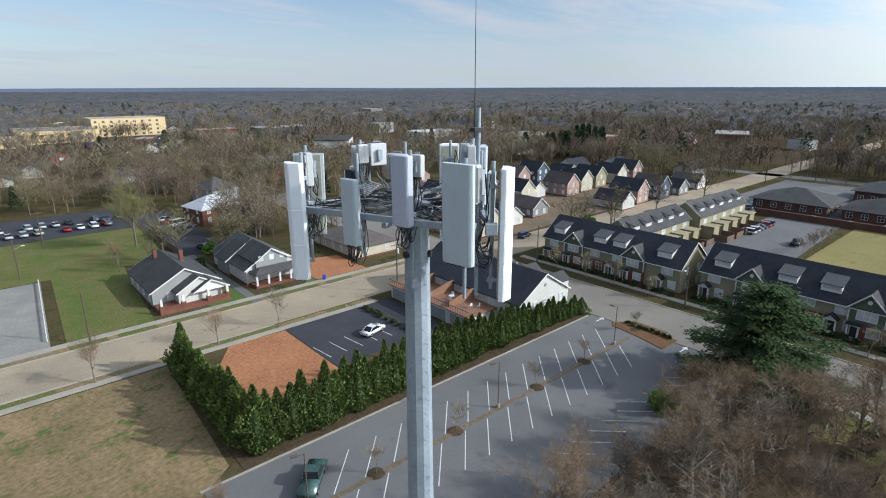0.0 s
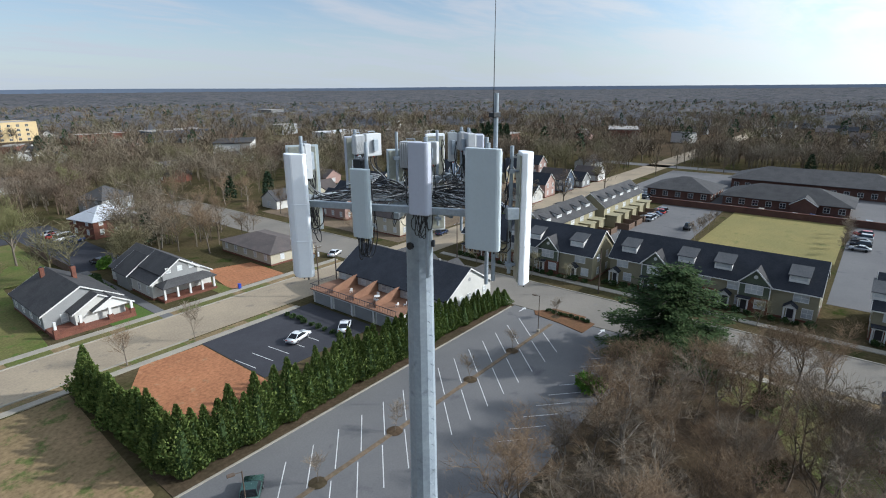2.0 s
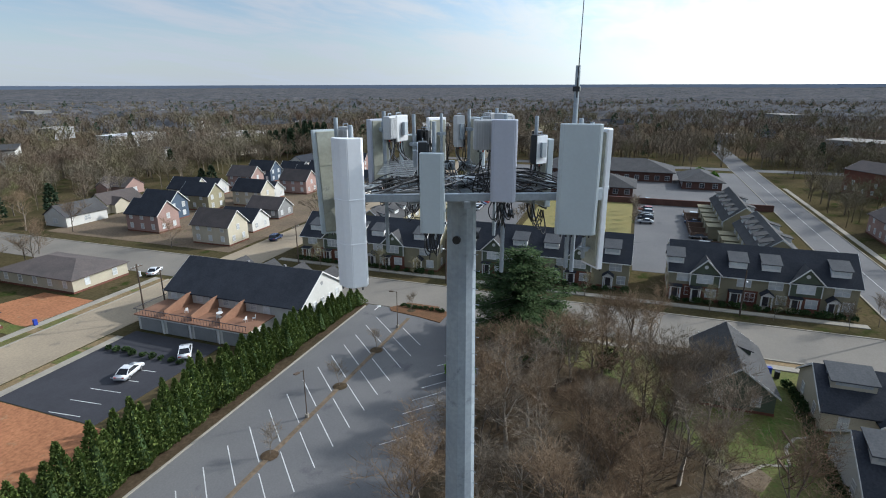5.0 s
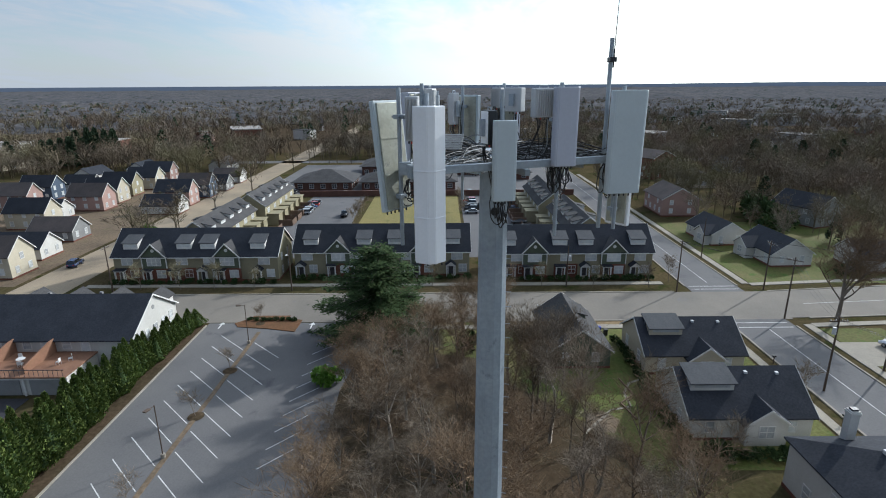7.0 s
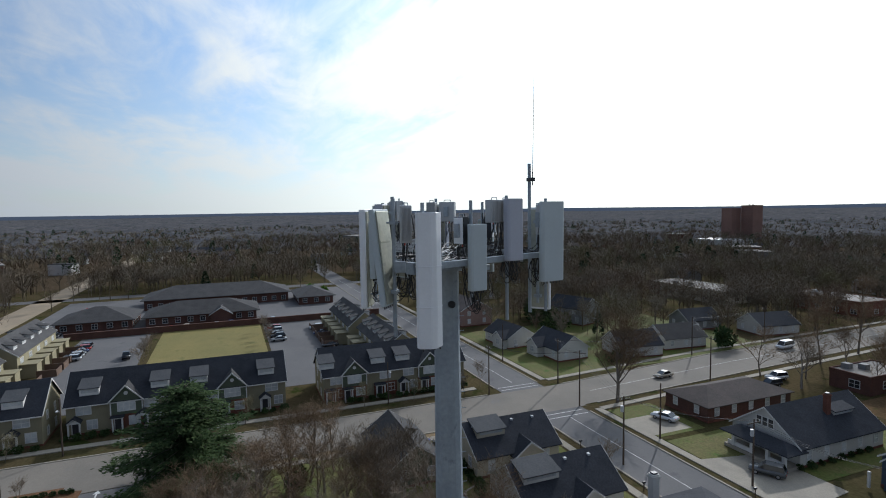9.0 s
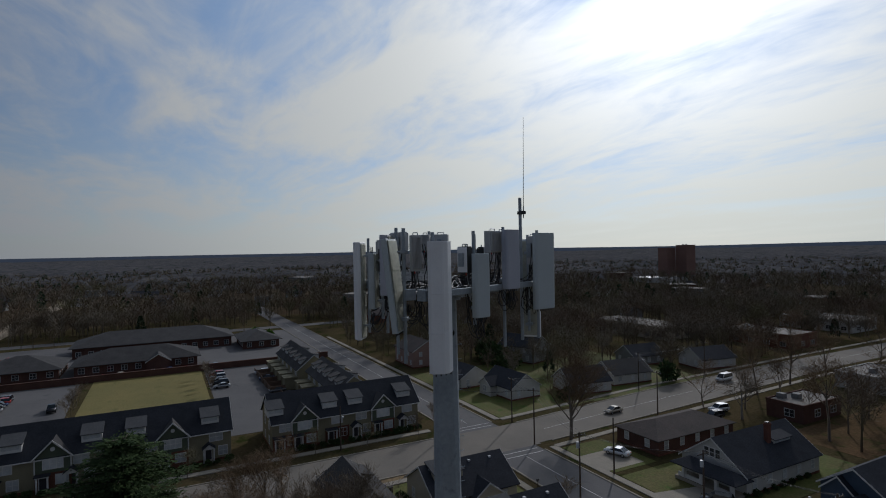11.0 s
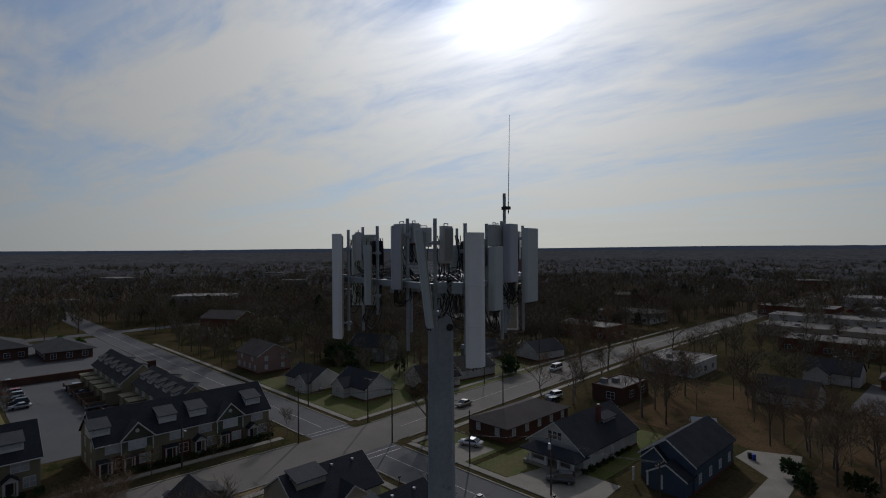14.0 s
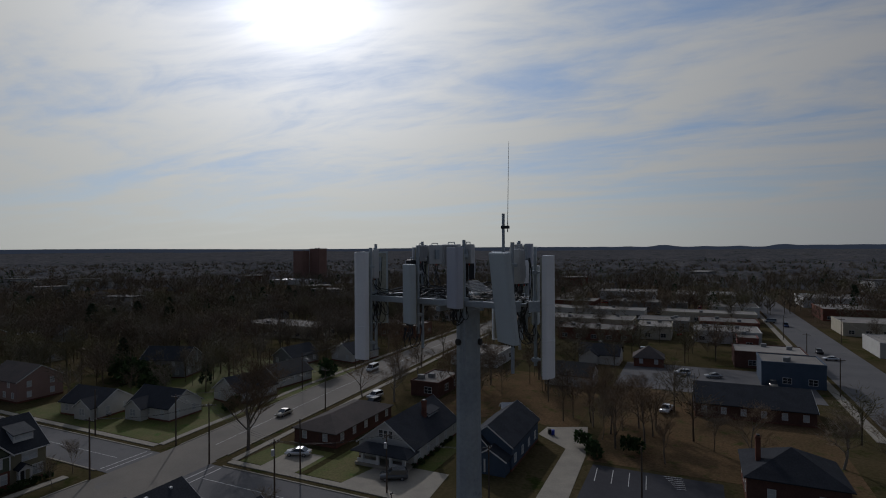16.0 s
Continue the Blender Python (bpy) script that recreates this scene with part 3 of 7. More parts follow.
def stripe(bm, a, b, w=0.11, z=0.052):
    a, b = Vector((*a, 0)), Vector((*b, 0))
    d = (b - a).normalized()
    s = Vector((-d.y, d.x, 0)) * w / 2
    face(bm, *[(*(v.xy), z) for v in (a - s, b - s, b + s, a + s)])


def painted(name, lines, label, z=0.052, w=0.11, parent=None):
    bm = bmesh.new()
    for a, b in lines:
        stripe(bm, a, b, w, z)
    ob = part(name, bm, M["paint"])
    return tagged(ob, label, "road marking", kind="structure")


for k in range(15):
    x = 18.6 + 3.8 * k
    painted("bay_line", [((x, 40.5), (x + 5.0, 45.7))], "white painted parking bay line")
    painted("bay_line", [((x + 2.3, 39.4), (x - 2.6, 34.3))], "white painted parking bay line")
for k in range(11):
    x = 44.6 + 3.2 * k
    painted("bay_line", [((x, 29.5), (x + 3.3, 26.4))], "white painted parking bay line")
for ax, ay, s in ((80.7, 47.3, 1), (80.4, 31.9, -1)):
    bm = bmesh.new()
    stripe(bm, (ax - 1.2, ay), (ax + 0.4, ay), 0.22)
    face(bm, (ax + 0.4, ay - 0.5, 0.052), (ax + 1.4, ay, 0.052), (ax + 0.4, ay + 0.5, 0.052))
    tagged(part("arrow_marking", bm, M["paint"]), "white painted lane arrow", "road marking", kind="structure")

# the second, darker car park, the clay lot and the fields
patch("small_car_park", rect(36.6, 63.5, 58.5, 81.0), 0.045, M["newasphalt"], "small dark asphalt car park", "car park")
for k in range(5):
    painted("bay_line", [((37.4 + 2.9 * k, 66.8), (36.9 + 2.9 * k, 71.6))], "white painted parking bay line")
patch("clay_lot", [(22.0, 63), (30, 59), (36.4, 60), (36.4, 80.5), (27, 81), (22.5, 74)], 0.05, M["clay"], "bare red clay building plot", "bare ground")
patch("grass_field", [(-120, -20), (12, 20), (12, 49), (16, 52), (17.5, 80.5), (-120, 80.5)], 0.03, M["field"], "patchy brown field with thin grass", "field")
for k, (x0, x1) in enumerate(((18.5, 25), (26.5, 35), (46, 50), (-20, 4))):
    patch("verge_strip", rect(x0, 82.3, x1, 83.7), 0.07, M["lawn"], "thin grass verge", "verge", free=False)
for x0, x1 in ((7.5, 13), (14.5, 20.5), (23, 29), (31.5, 37.5), (41, 52), (54, 60)):
    patch("verge_strip", rect(x0, 96.0, x1, 97.9), 0.07, M["lawn"], "thin grass verge", "verge", free=False)
patch("lawn_west", [(7.5, 99.6), (20.8, 99.6), (24, 138), (10, 139)], 0.05, M["lawn"], "green lawn beside the bungalow", "lawn")
patch("lawn_west_back", [(-40, 139), (34, 138.2), (36, 178), (-40, 178)], 0.045, M["lawn"], "green lawn", "lawn")
patch("gravel_lot", [(-90, 97.5), (5.2, 97.5), (8.0, 138), (-90, 138)], 0.04, M["gravel"], "pale worn gravel lot", "car park")
patch("car_park_west", rect(-60, 179, 37, 212), 0.04, M["newasphalt"], "dark asphalt car park with rows of cars", "car park")
patch("car_park_back", rect(37.5, 136, 49, 196), 0.042, M["newasphalt"], "dark asphalt drive behind the bungalows", "car park")
patch("lawn_bungalow", rect(30.5, 99.7, 37.5, 108), 0.05, M["fresh"], "bright green front lawn", "lawn")
patch("driveway_bungalow", rect(37.6, 96, 39.4, 137), 0.055, M["asphalt"], "grey driveway between bungalows", "driveway")
patch("clay_yard", [(53, 100), (66, 100), (66, 113), (56, 116)], 0.045, M["clay"], "bare red clay yard", "bare ground")
patch("lawn_yard", rect(50.5, 99.6, 53.5, 125), 0.05, M["lawn"], "green yard", "lawn", free=False)
# behind the townhouses
patch("dry_lawn", rect(147, 4.5, 193, 34.5), 0.05, M["dry"], "yellow dormant lawn between car parks", "lawn")
patch("car_park_court", [(118, 36.5), (150, 36.5), (192, 38), (192, 57), (118, 57)], 0.04, M["asphalt"], "grey court car park behind townhouses", "car park")
patch("car_park_court_south", rect(118, -16, 192, 3.6), 0.042, M["asphalt"], "grey court car park behind townhouses", "car park")
patch("car_park_office", rect(194, -40, 276, 79), 0.038, M["asphalt"], "grey car park round the office complex", "car park")
patch("sand_lot", rect(100, 97, 236, 160), 0.04, M["dirt"], "bare graded house plots", "bare ground", free=False)
# beyond the side street
patch("lawn_wood_edge", [(67.5, 0.5), (79.6, -4.0), (80.4, 13.0), (70.5, 12.0)], 0.052, M["lawn"], "sunlit grass between the wood and the street", "lawn", free=False)
patch("verge_main", rect(80.1, -34, 81.5, 26), 0.03, M["field"], "worn grass verge beside the street", "verge", free=False)
patch("lawn_corner", rect(99, -124, 150, -52), 0.04, M["lawn"], "green corner lawns", "lawn", free=False)
patch("lawn_corner_near", rect(64.5, -62, 78, -52), 0.04, M["lawn"], "green corner lawn under a big tree", "lawn", free=False)
patch("lawn_houses", rect(44, -34.9, 78.4, 5), 0.035, M["lawn"], "shaded grass between cottages", "lawn", free=False)
patch("lawn_south", rect(44, -90, 63, -52), 0.036, M["lawn"], "brown and green lawn round the white house", "lawn", free=False)
patch("driveway_white_house", [(40, -51), (56, -51), (53.5, -62), (41, -62)], 0.06, M["concrete"], "concrete driveway", "driveway")
patch("driveway_car", rect(65.5, -60, 73, -51.7), 0.055, M["concrete"], "concrete driveway", "driveway")
patch("driveway_blue", [(20.3, -52), (25.2, -52), (25.6, -82), (32.5, -88), (32, -93), (24, -96.5), (21.5, -80)], 0.06, M["concrete"], "curved concrete driveway of the blue house", "driveway")
patch("car_park_south", rect(-1, -76.6, 19.6, -55), 0.04, M["newasphalt"], "dark asphalt car park with white bays", "car park", free=False)
for k in range(7):
    painted("bay_line", [((7.9 - 0.35 * k, -76.2 + 0.75 * k), (5.0 - 0.1 * k, -76.6 + 0.75 * k))], "white painted hatched bay")
for k in range(4):
    painted("bay_line", [((18.6 - 2.67 * k, -75.2), (18.2 - 2.67 * k, -69.6))], "white painted parking bay line")
patch("dirt_yard", rect(-22, -135, 21, -78), 0.03, M["litterfield"], "bare shaded yard with leaf litter", "yard", free=False)
patch("field_south", rect(26, -142, 62, -94), 0.03, M["litterfield"], "rough brown grass field", "field", free=False)
patch("street_south", rect(-26, -170, 24, -136), 0.045, M["asphalt"], "grey asphalt service street", "road")
patch("wood_floor", [(14, -14), (48, -11), (55, -5), (64, 3), (80, 9), (80, 21), (60, 23.5), (14, 22)], 0.045, M["litter"], "leaf litter under bare trees", "woodland floor", free=False)
# worn garden path behind the cottages
bm = bmesh.new()
way = [(63.2, -18.8), (61.4, -15.2), (59.0, -13.8), (55.8, -13.6), (55.1, -11.0), (50.5, -6.6)]
for a, b in zip(way, way[1:]):
    stripe(bm, a, b, 0.34, 0.048)
    for q in a, b:
        stripe(bm, (q[0] - 0.17, q[1]), (q[0] + 0.17, q[1]), 0.34, 0.050)
setting("garden_path", bm, M["concrete"], "narrow pale path worn through the back lawn", "path")
patch("bare_patch", [(51, -7), (54.2, -7.6), (55.0, -9.8), (53, -11.4), (50.4, -10)], 0.042, M["dirt"], "bare worn patch in the back lawn", "bare ground", free=False)
# street markings
painted("centre_line", [((-200, -43.6), (78, -43.6))], "pale worn centre line", 0.062, 0.10)
painted("centre_line", [((100, -43.6), (300, -43.6))], "pale worn centre line", 0.062, 0.10)
painted("centre_line", [((88.6, -56), (92.4, -100)), ((92.4, -100), (95.8, -170)), ((95.8, -170), (97, -400))], "pale worn centre line", 0.066, 0.10)
for cx in (96.2, 97.8):
    painted("crossing_line", [((cx, -48), (cx, -39))], "white pedestrian crossing line", 0.066, 0.17)
for cx in (78.6, 80.4):
    painted("crossing_line", [((cx, -48), (cx, -39))], "white pedestrian crossing line", 0.066, 0.17)

# ---- tower ----
CX, CY = 8.28, 8.52
POLE_TOP = 36.78
tower = thing("monopole_tower", "tall galvanised steel monopole with faceted tapering shaft", "cell tower", Matrix.Translation((CX, CY, 0)))


def faceted(r_at, zs, n=12, turn=0.13):
    bm = bmesh.new()
    rows = [[bm.verts.new((r_at(z) * math.cos(turn + 2 * math.pi * k / n), r_at(z) * math.sin(turn + 2 * math.pi * k / n), z)) for k in range(n)] for z in zs]
    for a, b in zip(rows, rows[1:]):
        for k in range(n):
            bm.faces.new((a[k], a[(k + 1) % n], b[(k + 1) % n], b[k]))
    bm.faces.new(rows[-1])
    bm.faces.new(rows[0][::-1])
    return bm


def pole_r(z):
    return 0.56 - 0.245 * z / 37


part("lower_shaft", faceted(lambda z: pole_r(z) + 0.012, (0, 13.2)), M["pole"], tower)
part("middle_shaft", faceted(lambda z: pole_r(z) + 0.006, (13.0, 25.2)), M["pole"], tower)
part("upper_shaft", faceted(pole_r, (25.0, POLE_TOP)), M["pole"], tower)
part("top_flange", faceted(lambda z: 0.43, (POLE_TOP, POLE_TOP + 0.05), 24), M["galv"], tower)
part("cap_plate", faceted(lambda z: 0.36 if z < POLE_TOP + 0.45 else 0.3, (POLE_TOP + 0.40, POLE_TOP + 0.44, POLE_TOP + 0.47), 24), M["galv"], tower, "pale round cap plate")
part("base_plate", faceted(lambda z: 0.9, (0, 0.08), 24), M["galv"], tower)
for k in range(40):
    z = 20.0 + 0.4 * k
    a = radians(252 if k % 2 else 262)
    r = pole_r(z)
    d = Vector((math.cos(a), math.sin(a), 0))
    bm = tubes(((d * (r - 0.02) + Vector((0, 0, z))), (d * (r + 0.11) + Vector((0, 0, z))), 0.008), n=5)
    tube(bm, d * (r + 0.105) + Vector((0, 0, z)), d * (r + 0.115) + Vector((0, 0, z)), 0.013, n=6)
    part("step_bolt", bm, M["galv"], tower)
# cable port with dark rim on the shaft
for a in (60, 180, 300):
    d = Vector((math.cos(radians(a)), math.sin(radians(a)), 0))
    r = pole_r(35.9)
    part("cable_port", tubes((d * (r - 0.03) + Vector((0, 0, 35.95)), d * (r + 0.05) + Vector((0, 0, 35.95)), 0.09), n=14), M["darkradio"], tower)

# one sector frame: x points outwards, y to the left seen from the axis
NORMAL = 201.5
BEAM_Z = 37.12
platform = thing("antenna_platform", "triangular galvanised antenna platform round the pole top", "platform", Matrix.Translation((CX, CY, 0)))


def sector(k):
    return Matrix.Rotation(radians(NORMAL - 120 * k), 4, "Z")


def local(p):
    """A point of the first sector's plan, relative to the axis, in the sector frame."""
    v = Matrix.Rotation(radians(-NORMAL), 2) @ Vector((p[0] - CX, p[1] - CY))
    return v.x, v.y


WHITE, SMALL, MID, BIG = local((5.765, 9.862)), local((6.427, 8.506)), local((6.949, 7.311)), local((7.317, 6.010))
BEAM_X = (WHITE[0] + BIG[0]) / 2 - 0.33
BEAM_Y0, BEAM_Y1 = min(WHITE[1], BIG[1]) - 0.25, max(WHITE[1], BIG[1]) + 0.2
for k in range(3):
    s = sector(k)
    bm = boxes((BEAM_X - 0.06, BEAM_Y0, BEAM_Z - 0.07, BEAM_X + 0.06, BEAM_Y1, BEAM_Z + 0.07), bevel=0.008)
    part("face_beam", bm, M["galv"], platform, m=s)
    bm = boxes((0.28, -0.06, BEAM_Z - 0.24, BEAM_X - 0.06, 0.06, BEAM_Z - 0.11), bevel=0.008)
    part("standoff_arm", bm, M["galv"], platform, m=s)
    for side in (-1, 1):
        bm = bmesh.new()
        tube(bm, (0.3, 0.12 * side, BEAM_Z - 0.17), (BEAM_X - 0.03, side * 1.15 + 0.1, BEAM_Z - 0.1), 0.045, n=8)
        part("diagonal_brace", bm, M["galv"], platform, m=s)
    # open grating between the arms: bearing bars with cross rods
    bm = bmesh.new()
    for g in range(11):
        x = 0.46 + 0.085 * g
        w = 0.25 + 0.55 * (x - 0.4)
        box(bm, x - 0.01, -w, BEAM_Z - 0.10, x + 0.01, w, BEAM_Z - 0.07)
    for g in range(7):
        y = -0.6 + 0.2 * g
        tube(bm, (max(0.45, 0.4 + (abs(y) - 0.25) / 0.55), y, BEAM_Z - 0.085), (1.32, y, BEAM_Z - 0.085), 0.008, n=4)
    part("grating", bm, M["galv"], platform, m=s)
    for y0, y1 in ((BEAM_Y0 - 0.02, BEAM_Y0 + 0.12), (BEAM_Y1 - 0.12, BEAM_Y1 + 0.02)):
        part("corner_plate", boxes((BEAM_X - 0.12, y0, BEAM_Z - 0.12, BEAM_X + 0.12, y1, BEAM_Z + 0.12), bevel=0.01), M["galv"], platform, m=s)
part("ring_collar", faceted(lambda z: 0.40, (BEAM_Z - 0.30, BEAM_Z - 0.05), 24), M["galv"], platform)
# slotted ice shield of parallel slats
for g in range(9):
    box_bm = boxes((-0.42, -0.012, -0.012, 0.42, 0.012, 0.012))
    part("slat", box_bm, M["radio"], platform, m=sector(1) @ pose(1.02, 1.05 - 0.05 * g, BEAM_Z + 0.25 + 0.03 * g, 0, 0, 90 - 90))


def profile_panel(w, d, h, chamfer, rim=0.03, faces=True):
    """An upright radome: chamfered plan, domed ends."""
    bm = bmesh.new()
    f = d / 2
    plan = [(-f, -w / 2), (f - chamfer, -w / 2), (f, -w / 2 + chamfer * 1.4), (f, w / 2 - chamfer * 1.4), (f - chamfer, w / 2), (-f, w / 2)]
    levels = [(0, 0.93), (0.008, 0.98), (rim * 0.7, 1.0), (h - rim * 0.7, 1.0), (h - 0.008, 0.98), (h, 0.93)]
    rows = [[bm.verts.new((x * q, y * (1 - (1 - q) * 0.5), z)) for x, y in plan] for z, q in levels]
    n = len(plan)
    for a, b in zip(rows, rows[1:]):
        for k in range(n):
            bm.faces.new((a[k], a[(k + 1) % n], b[(k + 1) % n], b[k]))
    bm.faces.new(rows[-1])
    bm.faces.new(rows[0][::-1])
    bmesh.ops.recalc_face_normals(bm, faces=bm.faces)
    es = [e for e in bm.edges if abs((e.verts[0].co - e.verts[1].co).z) > h * 0.5]
    bmesh.ops.bevel(bm, geom=es, offset=min(0.012, chamfer * 0.4), segments=2, affect="EDGES")
    return bm


def panel_antenna(label, at, yaw, z0, z1, w, d, chamfer, mat, tilt=0.0, seams=(), pipe=None, group="", back=True, plugs=6):
    """A panel antenna on its mast pipe: x of its own frame points outwards."""
    h = z1 - z0
    root = thing("panel_antenna", label, "antenna", Matrix.Translation((*at, z0)) @ Matrix.Rotation(radians(yaw), 4, "Z"), group)
    lean = Matrix.Translation((0, 0, h / 2)) @ Matrix.Rotation(radians(tilt), 4, "Y") @ Matrix.Translation((0, 0, -h / 2))
    part("radome", profile_panel(w, d, h, chamfer), mat, root, m=lean)
    for sz in seams:
        bm = profile_panel(w + 0.012, d + 0.012, 0.03, chamfer, 0.008)
        part("seam_band", bm, mat, root, m=lean @ Matrix.Translation((0, 0, h * sz)))
    if back:
        bm = boxes((-d / 2 - 0.035, -w * 0.42, h * 0.02, -d / 2 - 0.002, w * 0.42, h * 0.98), bevel=0.01)
        for g in (2, 4):
            box(bm, -d / 2 - 0.045, -w * 0.40, h * g / 6 - 0.012, -d / 2 - 0.034, w * 0.40, h * g / 6 + 0.012)
        part("back_plate", bm, M["backplate"], root, "dull zinc back plate with ribs", m=lean)
    p0, p1 = pipe or (z0 - 0.05, z1 + 0.12)
    px = -d / 2 - 0.17
    bm = tubes(((px, 0, p0 - z0), (px, 0, p1 - z0), 0.04), n=12)
    part("mast_pipe", bm, M["galv"], root)
    for q in (0.14, 0.86):
        bm = boxes((px - 0.07, -0.09, h * q - 0.04, px + 0.06, 0.09, h * q + 0.04), (px, -0.05, h * q - 0.02, -d / 2 - 0.03, 0.05, h * q + 0.02), bevel=0.006)
        tube(bm, (px - 0.1, -0.06, h * q), (px + 0.12, -0.06, h * q), 0.01, n=6)
        tube(bm, (px - 0.1, 0.06, h * q), (px + 0.12, 0.06, h * q), 0.01, n=6)
        part("clamp", bm, M["galv"], root)
    for g in range(plugs):
        y = (g - (plugs - 1) / 2) * w * 0.7 / max(1, plugs - 1)
        part("connector", tubes(((0, y, -0.06), (0, y, 0.01), 0.016), n=7), M["darkradio"], root, m=lean)
    return root


def radio_unit(label, m, w, d, h, mat, dark=False, fins=9, handle=True):
    root = thing("radio_unit", label, "radio unit", m, "radio units behind the antennas")
    part("housing", boxes((-d / 2, -w / 2, 0, d / 2, w / 2, h), bevel=0.018), mat, root)
    for g in range(fins):
        y = (g - (fins - 1) / 2) * w * 0.86 / (fins - 1)
        part("cooling_fin", boxes((d / 2 - 0.004, y - 0.006, h * 0.06, d / 2 + 0.03, y + 0.006, h * 0.94)), M["darkradio"] if dark else mat, root)
    if dark:
        part("front_cover", boxes((-d / 2 - 0.02, -w / 2 + 0.01, 0.02, -d / 2 - 0.002, w / 2 - 0.01, h - 0.02), bevel=0.006), M["whiterad"], root, "white cover")
    if handle:
        bm = bmesh.new()
        for a, b in (((0, -w * 0.22, h - 0.01), (0, -w * 0.2, h + 0.05)), ((0, -w * 0.2, h + 0.05), (0, w * 0.2, h + 0.05)), ((0, w * 0.2, h + 0.05), (0, w * 0.22, h - 0.01))):
            tube(bm, a, b, 0.011, n=6)
        part("handle", bm, M["galv"], root)
    part("bracket", boxes((-d / 2 - 0.09, -0.06, h * 0.25, -d / 2 - 0.021, 0.06, h * 0.75), bevel=0.006), M["galv"], root)
    for g in range(4):
        y = (g - 1.5) * w * 0.2
        part("plug", tubes(((0, y, -0.05), (0, y, 0.005), 0.015), n=6), M["redtape"] if g == 1 else M["darkradio"], root)
    return root


def world_of(k, x, y):
    v = sector(k) @ Vector((x, y, 0))
    return CX + v.x, CY + v.y


rng = random.Random(4)
PANEL_YAW = (190, 56, 310)
cable_runs, grey_runs = [], []
for k in range(3):
    yaw = NORMAL - 120 * k
    dz = (0.0, 0.09, 0.08)[k]
    panel_antenna("long white three-section panel antenna with chamfered front", world_of(k, *WHITE), PANEL_YAW[k], 35.51 + dz * 0.6, 38.25 + dz, 0.55, 0.26, 0.15, M["whiterad"], 0.0, (0.30, 0.60), (35.75, 38.45), "long white antennas", plugs=4)
    panel_antenna("short pale grey panel antenna", world_of(k, *SMALL), PANEL_YAW[k], 36.50 + dz * 0.8, 37.97 + dz * 0.7, 0.44, 0.16, 0.03, M["radome"], 0.5, (), (36.3, 38.5), "short grey antennas")
    panel_antenna("lavender-grey panel antenna with cables below", world_of(k, *MID), PANEL_YAW[k], 37.07 - dz * 0.6, 38.54 - dz, 0.46, 0.20, 0.03, M["bluegrey"], 0.0, (), (35.6, 38.62), "medium antennas")
    panel_antenna("broad pale grey panel antenna tilted slightly down" if k == 1 else "broad pale grey panel antenna", world_of(k, *BIG), PANEL_YAW[k] - (5 if k == 1 else 0), 36.46 - dz * 1.5, 38.47 - dz * 1.6, 0.74, 0.14, 0.04, M["radome"], 6.5 if k == 1 else 0.6, (), (35.65, 38.55), "broad antennas")
    # radios on the pipes, behind and beside the panels
    rows = [
        (MID[0] - 0.34, MID[1] - 0.30, 37.98, 0.44, 0.20, 0.54, False, 0),
        (MID[0] - 0.40, MID[1] + 0.14, 38.06, 0.26, 0.16, 0.46, False, 180),
        (SMALL[0] - 0.34, SMALL[1] - 0.16, 37.52, 0.30, 0.17, 0.62, True, 90),
        (BIG[0] - 0.46, BIG[1] + 0.16, 37.62, 0.24, 0.16, 0.78, False, 90),
    ]
    for n, (x, y, z, w, d, h, dark, turn) in enumerate(rows):
        radio_unit("black-faced radio unit with white cover" if dark else "pale grey finned radio unit", Matrix.Translation((*world_of(k, x, y), z)) @ Matrix.Rotation(radians(yaw + turn), 4, "Z"), w, d, h, M["darkradio"] if dark else M["radio"], dark)
        for c in range(5):
            a = Vector((x + rng.uniform(-0.05, 0.05), y + rng.uniform(-0.12, 0.12), z - 0.04))
            e = Vector((BEAM_X - rng.uniform(0.05, 0.7), y * rng.uniform(0.3, 0.9), BEAM_Z + rng.uniform(-0.05, 0.1)))
            mid = (a + e) / 2 + Vector((rng.uniform(-0.15, 0.15), rng.uniform(-0.15, 0.15), -rng.uniform(0.1, 0.35)))
            run = [a, a + Vector((0, 0, -0.12)), mid, e]
            (cable_runs if c < 4 else grey_runs).append([Vector((CX, CY, 0)) + sector(k) @ p for p in run])
    # loops under the panels
    for (x, y), z0, n in ((WHITE, 36.7, 5), (SMALL, 36.46, 8), (MID, 37.02, 9), (BIG, 36.9, 7)):
        for c in range(n):
            a = Vector((x - 0.02 - (0.3 if z0 in (36.7, 36.9) else 0), y + rng.uniform(-0.16, 0.16), z0))
            low = a + Vector((rng.uniform(-0.14, 0.08), rng.uniform(-0.12, 0.12), -rng.uniform(0.22, 0.5)))
            side = low + Vector((-rng.uniform(0.12, 0.25), rng.uniform(-0.1, 0.1), rng.uniform(0.08, 0.2)))
            e = Vector((BEAM_X - 0.1, y + rng.uniform(-0.2, 0.2), BEAM_Z + 0.08))
            cable_runs.append([Vector((CX, CY, 0)) + sector(k) @ p for p in (a, low, side, e)])
    # trunk cables from the faces to the pole top, lying in untidy bundles
    for c in range(34):
        y0 = rng.uniform(BEAM_Y0 + 0.2, BEAM_Y1 - 0.2)
        a = Vector((BEAM_X - rng.uniform(0.02, 0.25), y0, BEAM_Z + rng.uniform(0.05, 0.16)))
        b = Vector((BEAM_X * rng.uniform(0.45, 0.75), y0 * rng.uniform(0.35, 0.7) + rng.uniform(-0.15, 0.15), BEAM_Z + rng.uniform(0.0, 0.34)))
        e = Vector((rng.uniform(0.1, 0.32), rng.uniform(-0.2, 0.2), BEAM_Z + rng.uniform(-0.2, 0.2)))
